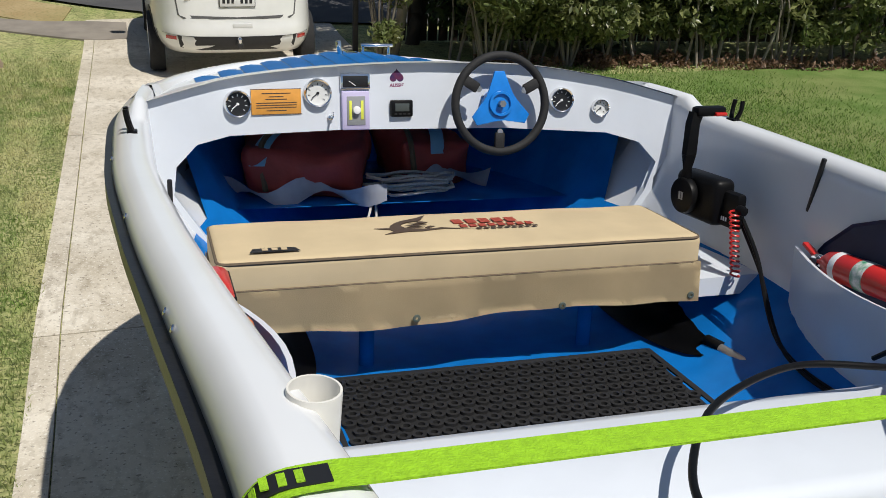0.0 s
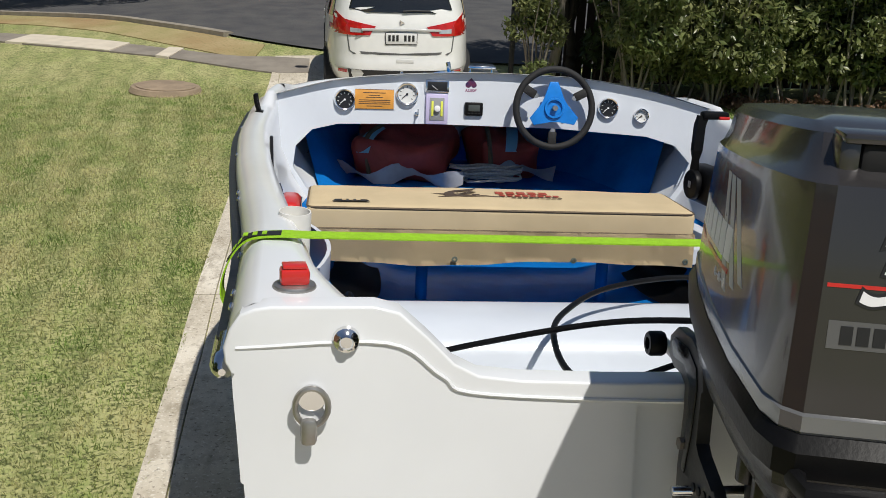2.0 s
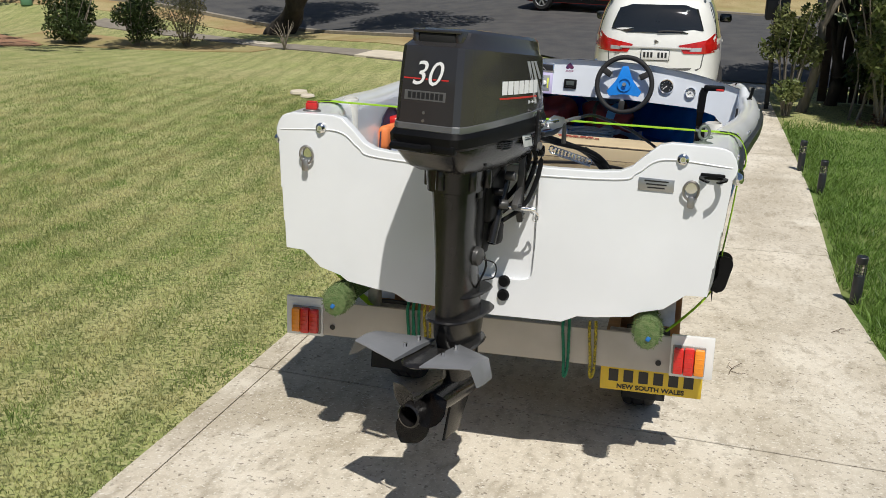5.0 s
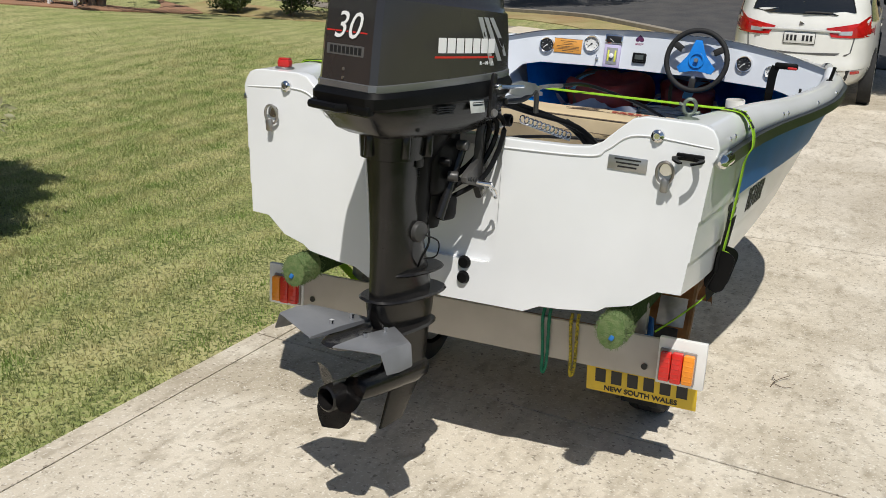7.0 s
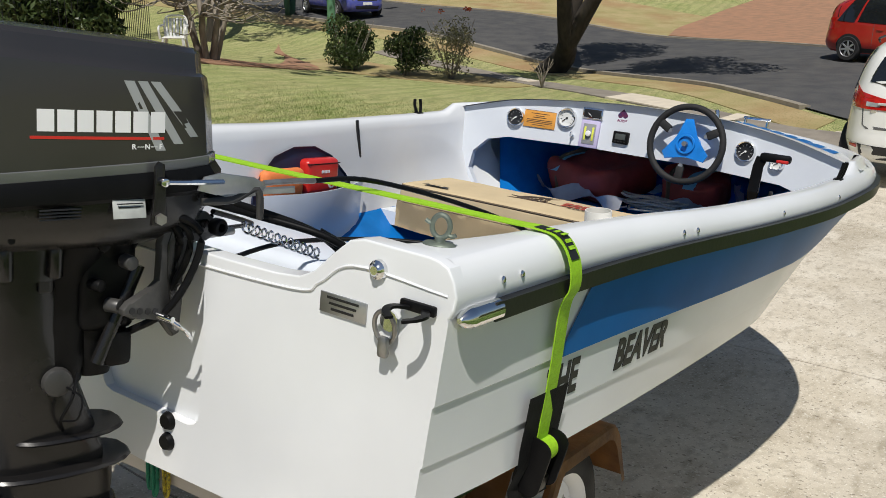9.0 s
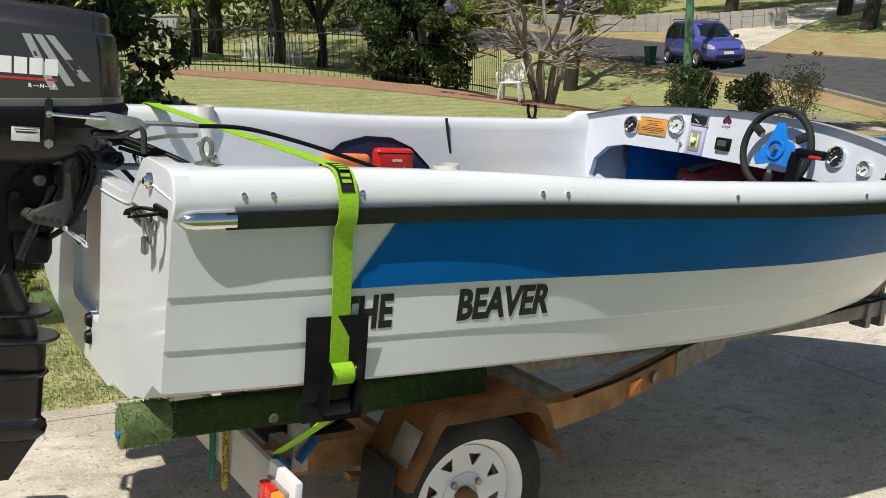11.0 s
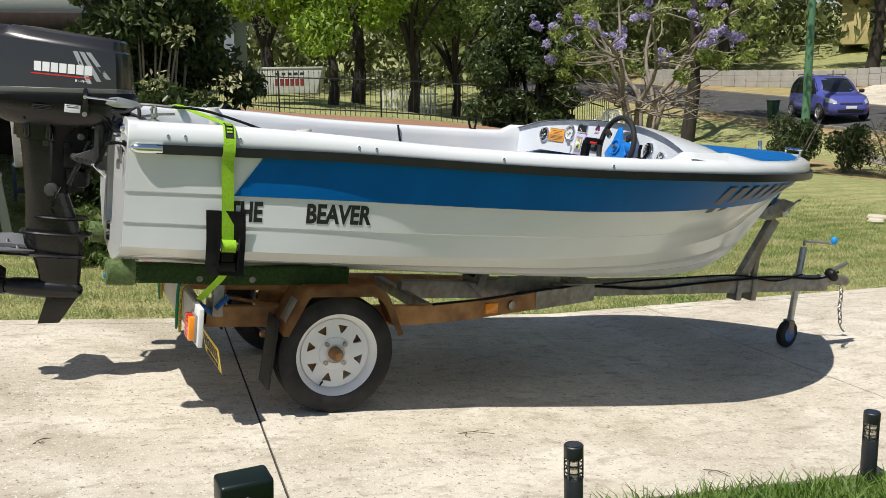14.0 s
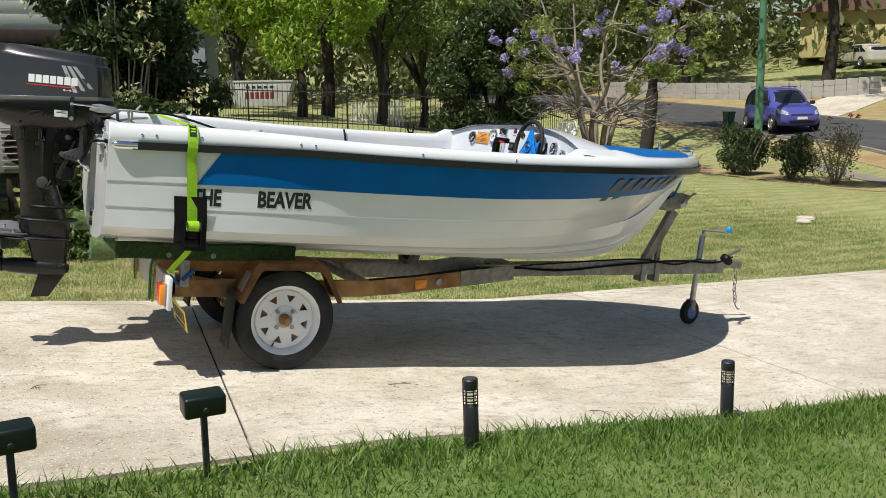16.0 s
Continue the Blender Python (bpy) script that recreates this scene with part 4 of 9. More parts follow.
part("cowl_band", rings([cowl_ring(1.012, 1.462, tilt=0.07), cowl_ring(1.018, 1.466, tilt=0.07), cowl_ring(1.014, 1.483, tilt=0.07), cowl_ring(0.99, 1.486, tilt=0.07)]), mat("pewter_band", (0.20, 0.205, 0.21), 0.22, 0.5, var=0.1), motor, "shiny pewter band", smooth=28)
part("cowl_seal", rings([cowl_ring(1.0, 1.405, tilt=0.06), cowl_ring(1.055, 1.415, tilt=0.06), cowl_ring(1.065, 1.445, tilt=0.06), cowl_ring(1.02, 1.463, tilt=0.07)]), M_BLACK, motor, "black lower cowl rim", smooth=28)
part("lower_cowl", rings([cowl_ring(0.66, 1.300, dy=-0.02), cowl_ring(0.80, 1.318, dy=-0.015), cowl_ring(0.93, 1.352), cowl_ring(0.985, 1.385, tilt=0.05), cowl_ring(1.0, 1.41, tilt=0.06)]), M_LEG, motor, "dark grey lower cowl", smooth=28)
# air intake at the back of the top
part("air_intake", box(0.135, 0.03, 0.042, 0, -0.425, 1.724, 0.008), mat("intake_dark", (0.006, 0.006, 0.006), 0.8), motor, "dark rear air intake")
for x in (-0.078, 0.078):
    part("intake_cheek", box(0.024, 0.08, 0.056, x, -0.40, 1.724, 0.008), M_COWL, motor)
part("intake_roof", box(0.175, 0.10, 0.012, 0, -0.395, 1.749, 0.005), M_COWL, motor)
part("tilt_grip", sweep([(-0.10, -0.50, 1.395), (-0.095, -0.525, 1.39), (0.02, -0.53, 1.39), (0.03, -0.505, 1.39)], circle_sec(0.013, 8)), M_BLACK, motor, "black tilt grip")
part("latch", box(0.085, 0.03, 0.03, 0.075, -0.49, 1.39, 0.008), M_BLACK, motor)

# exhaust housing and gear case
def leg_ring(z, y0, y1, w, nose=0.35):
    ring = []
    for i in range(20):
        a = 2 * math.pi * i / 20
        c, s = math.cos(a), math.sin(a)
        x = w * math.copysign(abs(s) ** 0.75, s)
        ring.append((x, (y0 + y1) / 2 - (y1 - y0) / 2 * math.copysign(abs(c) ** 0.8, c), z))
    return ring


part("exhaust_housing", rings([leg_ring(0.755, -0.315, -0.055, 0.050), leg_ring(0.80, -0.318, -0.060, 0.052), leg_ring(0.95, -0.322, -0.115, 0.056), leg_ring(1.10, -0.335, -0.165, 0.062), leg_ring(1.22, -0.35, -0.165, 0.070), leg_ring(1.225, -0.365, -0.155, 0.086), leg_ring(1.31, -0.375, -0.15, 0.092)]), M_LEG, motor, "dark painted leg", smooth=45)
for x, y in ((-0.085, -0.30), (0.085, -0.30), (0.088, -0.20), (-0.088, -0.20), (0, -0.37)):
    part("leg_bolt", cyl(0.016, 0.075, pose(x, y, 1.235), 10, bevel=0.004), M_LEG, motor)
for z, y0, y1, w in ((0.845, -0.28, -0.02, 0.075), (0.765, -0.34, 0.0, 0.085)):
    part("splash_fin", rings([leg_ring(z - 0.006, y0, y1, w), leg_ring(z, y0 - 0.006, y1 + 0.006, w + 0.006), leg_ring(z + 0.006, y0, y1, w)]), M_LEG, motor)
part("gear_case", rings([leg_ring(0.475, -0.24, -0.05, 0.034), leg_ring(0.55, -0.25, -0.045, 0.036), leg_ring(0.64, -0.28, -0.04, 0.042), leg_ring(0.70, -0.32, -0.035, 0.052), leg_ring(0.76, -0.33, -0.035, 0.057)]), M_LEG, motor, "dark gear case", smooth=45)
tor = lathe([(0.0, 0.0), (0.022, 0.006), (0.042, 0.03), (0.050, 0.08), (0.050, 0.24), (0.046, 0.33), (0.038, 0.37), (0.0, 0.372)], 20)
part("gear_torpedo", moved(tor, pose(0, -0.03, 0.475, 90, 0, 0)), M_LEG, motor)
part("skeg", prism([(-0.075, 0.45), (-0.055, 0.44), (-0.14, 0.30), (-0.245, 0.288), (-0.20, 0.45)], 0.012, pose(0.006, 0, 0, 0, 0, 90), bevel=0.003), M_LEG, motor)
part("anti_vent_plate", rings([leg_ring(0.645, -0.50, -0.03, 0.075), leg_ring(0.652, -0.51, -0.025, 0.085), leg_ring(0.660, -0.50, -0.03, 0.08)]), M_LEG, motor)
M_FOIL = mat("grey_foil_plastic", (0.16, 0.165, 0.175), 0.45, var=0.15, scale=10, bump=0.05)
for sgn in (-1, 1):
    rows = []
    for t in span(0, 1, 8):
        xx = 0.05 + 0.20 * t
        y0, y1 = -0.53 + 0.03 * t, -0.26 - 0.135 * t
        z = 0.672 + 0.03 * t - 0.06 * ease((t - 0.86) / 0.14)
        rows.append([(sgn * xx, y0, z - 0.004), (sgn * xx, (y0 + y1) / 2, z - 0.008), (sgn * xx, y1, z - 0.004), (sgn * xx, y1 + 0.004, z), (sgn * xx, y1, z + 0.004), (sgn * xx, (y0 + y1) / 2, z + 0.010), (sgn * xx, y0, z + 0.004), (sgn * xx, y0 - 0.004, z)])
    wing = part("hydrofoil_wing", rings(rows), M_FOIL, motor, "grey plastic stabiliser wing", smooth=50)
    for y in (-0.42, -0.33):
        part("bolt", cyl(0.008, 0.018, pose(sgn * 0.075, y, 0.682), 8), M_CHROME, wing)
# propeller
hub = part("propeller", moved(lathe([(0.030, 0.0), (0.044, 0.004), (0.046, 0.05), (0.043, 0.10), (0.036, 0.105), (0.030, 0.06), (0.030, 0.0)], 20), pose(0, -0.40, 0.475, 90, 0, 0)), M_LEG, motor, "dark three-bladed propeller")
for i in range(3):
    rows = []
    for r in span(0.040, 0.125, 6):
        ang, row = radians(120 * i + 20), []
        chord = 0.055 * math.sin(math.pi * (0.22 + 0.70 * (r - 0.04) / 0.085)) + 0.008
        for c in span(-1, 1, 6):
            a = ang + c * chord / r * 0.95
            row.append((r * math.cos(a), -0.455 + c * 0.026 * (1.15 - r * 3), 0.475 + r * math.sin(a)))
        rows.append(row)
    bm = grid_surface(rows)
    top = bmesh.ops.solidify(bm, geom=list(bm.faces), thickness=0.004)
    part("blade", bm, M_LEG, hub)

# swivel and clamp brackets
part("swivel_bracket", rings([leg_ring(0.98, -0.13, -0.05, 0.045), leg_ring(1.06, -0.14, -0.03, 0.055), leg_ring(1.25, -0.15, -0.01, 0.07), leg_ring(1.33, -0.15, 0.03, 0.085)]), M_BLACK, motor, "black swivel bracket", smooth=45)
part("lower_mount", cyl(0.034, 0.15, pose(-0.075, -0.185, 0.985, 0, 90, 0), 18, bevel=0.010), M_CAST, motor, "grey lower mount cover")
SQUARE = pose(0.012, -0.08, 0, 0, 0, -15).inverted()
hook = [(-0.188, 1.163), (-0.172, 1.178), (-0.105, 1.197), (-0.088, 1.212), (-0.094, 1.300), (-0.078, 1.345), (-0.025, 1.366), (0.040, 1.362), (0.068, 1.338), (0.066, 1.305), (0.040, 1.292), (0.0, 1.300), (-0.026, 1.288), (-0.034, 1.240), (-0.028, 1.150), (-0.030, 1.080), (-0.050, 1.074), (-0.078, 1.122), (-0.105, 1.126), (-0.168, 1.140), (-0.186, 1.150)]
rib = [(-0.072, 1.215), (-0.076, 1.298), (-0.064, 1.330), (-0.022, 1.348), (0.036, 1.346), (0.050, 1.334), (0.034, 1.312), (-0.014, 1.318), (-0.046, 1.298), (-0.054, 1.235), (-0.050, 1.150), (-0.062, 1.148)]
for sgn in (-1, 1):
    clamp = part("clamp_bracket", moved(prism(hook, 0.022, pose(sgn * 0.125 + 0.011, 0, 0, 0, 0, 90), bevel=0.005), SQUARE), M_CAST, motor, "grey cast clamp bracket over the transom")
    part("bracket_recess", moved(prism(rib, 0.003, pose(sgn * 0.1375 + 0.0015, 0, 0, 0, 0, 90), bevel=0.001), SQUARE), M_LEG, clamp)
    for k in range(4):
        part("pin_hole", moved(cyl(0.0075, 0.004, pose(sgn * 0.1365 - 0.002, -0.167 + 0.021 * k, 1.158 - 0.004 * k, 0, 90, 0), 12), SQUARE), M_INK, clamp)
    for y, z in ((-0.045, 1.10), (-0.040, 1.19)):
        part("mount_bolt", moved(cyl(0.011, 0.012, pose(sgn * 0.137 - 0.006, y, z, 0, 90, 0), 6), SQUARE), M_STEEL, clamp)
    part("clamp_screw", moved(cyl(0.010, 0.085, pose(sgn * 0.125, 0.045, 1.305, -90, 0, 0) @ pose(0, 0, 0.0), 10), SQUARE), M_STEEL, clamp)
part("tilt_pin_shaft", moved(cyl(0.008, 0.36, pose(-0.17, -0.098, 1.137, 0, 90, 0), 12, bevel=0.002), SQUARE), M_CHROME, motor, "bright tilt pin")
part("tilt_pin_clip", moved(tube([(0.175, -0.098, 1.137), (0.195, -0.075, 1.115), (0.190, -0.045, 1.085), (0.175, -0.035, 1.085), (0.178, -0.06, 1.108), (0.172, -0.085, 1.125)], 0.0045, 8, 5), SQUARE), M_CHROME, motor)
for sgn in (-1, 1):
    part("tilt_tube_nut", moved(lathe([(0.010, 0.0), (0.019, 0.0), (0.021, 0.004), (0.021, 0.024), (0.018, 0.028), (0.011, 0.028), (0.010, 0.016)], 18), SQUARE @ pose(sgn * 0.155, 0.042, 1.332, 0, sgn * 90, 0)), M_BLACK, motor, "black tilt tube end")
# castings, hoses and harness between the leg and the transom
part("swivel_neck", rings([leg_ring(0.97, -0.215, -0.115, 0.048), leg_ring(1.02, -0.225, -0.105, 0.056), leg_ring(1.20, -0.215, -0.095, 0.056), leg_ring(1.27, -0.22, -0.07, 0.085), leg_ring(1.34, -0.20, -0.02, 0.115)]), M_BLACK, motor, "black swivel housing", smooth=45)
for k, (x, y, z) in enumerate(((0.07, -0.10, 1.30), (0.085, -0.05, 1.26), (0.075, -0.12, 1.21), (0.08, -0.085, 1.16))):
    part("casting_lug", cyl(0.014 + 0.003 * (k % 2), 0.035, pose(x, y, z, 0, 90, 12 * k), 10, bevel=0.004), M_CAST if k % 2 else M_BLACK, motor)
part("shift_rod", tube([(0.045, -0.135, 1.30), (0.05, -0.15, 1.12), (0.045, -0.165, 0.95), (0.04, -0.16, 0.86)], 0.005, 8, 5), M_STEEL, motor, "thin shift rod")
part("water_tube", tube([(0.06, -0.14, 1.00), (0.085, -0.16, 0.95), (0.075, -0.18, 0.90), (0.055, -0.17, 0.865)], 0.004, 8, 5), M_BLACK, motor)
part("earth_wire", tube([(0.07, -0.17, 0.975), (0.115, -0.15, 0.96), (0.12, -0.16, 0.915), (0.085, -0.18, 0.90)], 0.0025, 6, 5), M_BLACK, motor)
part("tell_tale", cyl(0.007, 0.03, pose(0.10, -0.30, 1.33, 0, 90, 0), 8), M_BLACK, motor)
part("swivel_block", box(0.085, 0.13, 0.24, 0.03, -0.075, 1.21, 0.025, 3), M_BLACK, motor, "black swivel casting")
part("thrust_block", box(0.11, 0.07, 0.09, 0.03, -0.055, 1.05, 0.02), M_BLACK, motor)
part("tilt_ram", cyl(0.016, 0.24, pose(0.07, -0.10, 1.02, -22, 0, 0), 12), M_LEG, motor, "dark tilt rod")
for k in range(3):
    part("engine_hose", tube([(0.05 + 0.03 * k, -0.03, 1.39), (0.12 + 0.015 * k, 0.06 + 0.02 * k, 1.33), (0.09 + 0.02 * k, 0.05, 1.22 - 0.03 * k), (0.05, -0.04, 1.13 - 0.03 * k)], 0.009, 8, 6), M_BLACK, motor)
part("powerhead_dark", box(0.16, 0.16, 0.10, 0, 0.03, 1.36, 0.03), M_BLACK, motor, "black carrier below the cowl")

# shift lever and cable ends at the starboard side
def plate_on_side(outline, depth, x):
    """A flat piece standing fore and aft at x."""
    return prism(outline, depth, pose(x, 0, 0, 0, 0, 90), bevel=0.002)


part("shift_lever", plate_on_side([(-0.032, 1.360), (-0.008, 1.356), (0.004, 1.372), (-0.002, 1.43), (-0.006, 1.492), (-0.018, 1.498), (-0.026, 1.488), (-0.026, 1.43)], 0.012, 0.186), M_LEG, motor, "dark grey shift lever")
part("lever_bolt", cyl(0.013, 0.018, pose(0.178, -0.014, 1.374, 0, 90, 0), 6), M_STEEL, motor)
part("lever_pin", cyl(0.010, 0.026, pose(0.180, -0.012, 1.456, 0, 90, 0), 12, bevel=0.003), M_CHROME, motor)
part("link_rod", tube([(0.200, -0.012, 1.456), (0.198, 0.05, 1.454), (0.190, 0.13, 1.452)], 0.006, 8, 5), M_CHROME, motor, "bright threaded link rod")
part("cable_bracket", plate_on_side([(0.075, 1.432), (0.09, 1.462), (0.13, 1.470), (0.215, 1.458), (0.25, 1.440), (0.235, 1.424), (0.12, 1.420)], 0.008, 0.180), M_ALU, motor, "bare alloy cable bracket")
part("bracket_arm", tube([(0.15, 0.10, 1.40), (0.165, 0.17, 1.405), (0.175, 0.225, 1.43), (0.178, 0.235, 1.36)], 0.009, 8, 5), M_CAST, motor)
part("cable_end", tube([(0.185, 0.235, 1.446), (0.182, 0.30, 1.448), (0.175, 0.38, 1.446)], 0.007, 8), M_STEEL, motor)
part("rating_label", box(0.003, 0.072, 0.040, 0.1695, -0.075, 1.395, 0.0005, rot=(0, -14, 2)), M_PAPER, motor, "pale printed rating label")
for k in range(4):
    part("label_line", box(0.002, 0.056 - 0.008 * (k % 2), 0.0026, 0.1725 - 0.0021 * k, -0.075, 1.407 - 0.008 * k, rot=(0, -14, 2)), M_INK, motor)
for k in range(4):
    part("cowl_slot", box(0.004, 0.085, 0.0035, 0.1625 - 0.0016 * k, -0.215, 1.398 - 0.007 * k, 0.0, rot=(0, -14, 4)), M_INK, motor)
for x in (-0.075, 0.072):
    part("leg_recess", box(0.010, 0.030, 0.075, x, -0.215, 1.235, 0.006), M_INK, motor)

# markings; the maker's name is a row of plain blocks
COWL = BVHTree.FromBMesh(rings(COWL_RINGS))


def onto_cowl(bm, sgn, lift=0.0009):
    """Lays flat artwork of (along, up) on the cowl's side; it reads forward on starboard and aft on port."""
    bmesh.ops.subdivide_edges(bm, edges=[e for e in bm.edges if e.calc_length() > 0.03], cuts=3, use_grid_fill=True)
    for v in bm.verts:
        y, z = -0.115 + sgn * v.co.x, 1.578 + v.co.y
        top = v.co.z > 0
        hit, nrm, _, _ = COWL.ray_cast(Vector((sgn * 0.6, y, z)), Vector((-sgn, 0, 0)))
        v.co = hit + Vector((sgn, 0, 0)) * (lift if top else -0.002) if hit else Vector((sgn * 0.13, y, z))
    return bm


for sgn in (1, -1):
    mark = bmesh.new()
    for k in range(7):
        add(mark, box(0.0325, 0.044, 0.002, -0.128 + 0.0385 * k, 0.0, 0.0))
    part("brand_mark", onto_cowl(mark, sgn), M_WHITE, motor, "plain white blocks of a maker's mark")["kind"] = "stuff"
    part("red_line", onto_cowl(box(0.275, 0.006, 0.002, -0.02, -0.034, 0.0), sgn), M_RED, motor)
    for k in range(3):
        part("shift_mark", onto_cowl(words("RNF"[k], 0.015, pose(0.050 + 0.030 * k, -0.052, 0), 0.0006, 0.0005), sgn), M_WHITE, motor)
    for k in range(2):
        part("shift_line", onto_cowl(box(0.015, 0.0015, 0.002, 0.065 + 0.030 * k, -0.052, 0.0), sgn), M_WHITE, motor)
    for k in range(3):
        x0 = 0.072 + 0.029 * k
        st = moved(prism([(x0 + 0.028 + 0.012 * k, -0.060 + 0.014 * k), (x0 + 0.050 + 0.012 * k, -0.060 + 0.014 * k), (x0 - 0.022, 0.085), (x0 - 0.044, 0.085)], 0.002), pose(0, 0, -0.001, 90, 0, 0) @ Matrix.Diagonal((1, 1, 1, 1)))
        for v in st.verts:
            v.co = Vector((v.co.x, -v.co.y, v.co.z))
        part("chevron", onto_cowl(st, sgn, 0.0005), M_SILVER, motor, "silver slanted stripe")


def onto_stern(bm, lift=0.0010):
    """Lays flat artwork of (across, up) on the cowl's stern face."""
    bmesh.ops.subdivide_edges(bm, edges=[e for e in bm.edges if e.calc_length() > 0.03], cuts=3, use_grid_fill=True)
    for v in bm.verts:
        x, z, top = -0.010 + v.co.x, 1.602 + v.co.y, v.co.z > 0
        hit, nrm, _, _ = COWL.ray_cast(Vector((x, -1.0, z)), Vector((0, 1, 0)))
        v.co = Vector((x, hit.y - (lift if top else -0.002), z)) if hit else Vector((x, -0.48, z))
    return bm


part("red_line", onto_stern(box(0.162, 0.004, 0.002, 0, 0.0, 0.0), 0.0006), M_RED, motor)
part("numeral_edge", onto_stern(words("30", 0.108, pose(-0.002, 0.014, 0), 0.0010, 0.0030, 0.28), 0.0010), M_INK, motor)
part("numeral", onto_stern(words("30", 0.108, pose(-0.002, 0.014, 0), 0.0010, 0.0, 0.28), 0.0014), M_WHITE, motor, "white numerals")
part("badge", onto_stern(box(0.150, 0.030, 0.002, 0, -0.052, 0.0), 0.0006), M_BADGE, motor, "dull grey badge strip")
mark = bmesh.new()
for k in range(8):
    add(mark, box(0.0125, 0.020, 0.002, -0.056 + 0.0165 * k, -0.052, 0.0))
part("brand_mark", onto_stern(mark, 0.0012), M_INK, motor, "plain blocks of a maker's mark")["kind"] = "stuff"
for dz in (-0.105, -0.13):
    part("screw", onto_stern(cyl(0.005, 0.004, pose(0, dz, -0.002), 10), 0.002), M_STEEL, motor)

# ---- the trailer ----
trailer = thing("boat_trailer", DRIVE, "rusty steel boat trailer with white spoked wheels", "trailer")
M_TYRE = mat("tyre_rubber", (0.014, 0.014, 0.0145), 0.8, var=0.3, scale=14, bump=0.12, bscale=90, patch=((0.06, 0.055, 0.05), 6, 0.5))
M_AMBER = mat("amber_lens", (0.85, 0.28, 0.02), 0.2, var=0.1, coat=0.4)
M_REDLENS = mat("red_lens", (0.62, 0.02, 0.015), 0.18, var=0.12, scale=30, coat=0.4)
M_LAMPBASE = mat("smoked_lamp_base", (0.25, 0.22, 0.20), 0.3, coat=0.3)
M_YELLOW = mat("yellow_plate", (0.72, 0.50, 0.03), 0.45, var=0.1, scale=12)
M_GREENROPE = mat("green_rope", (0.015, 0.20, 0.11), 0.8, var=0.3, scale=120, bump=0.4, bscale=300)
M_YELROPE = mat("yellow_rope", (0.60, 0.47, 0.03), 0.8, color2=(0.12, 0.10, 0.02), scale=130, bump=0.4, bscale=300)
M_WHEELW = mat("white_wheel_paint", (0.80, 0.80, 0.80), 0.3, var=0.06, scale=6, coat=0.2)

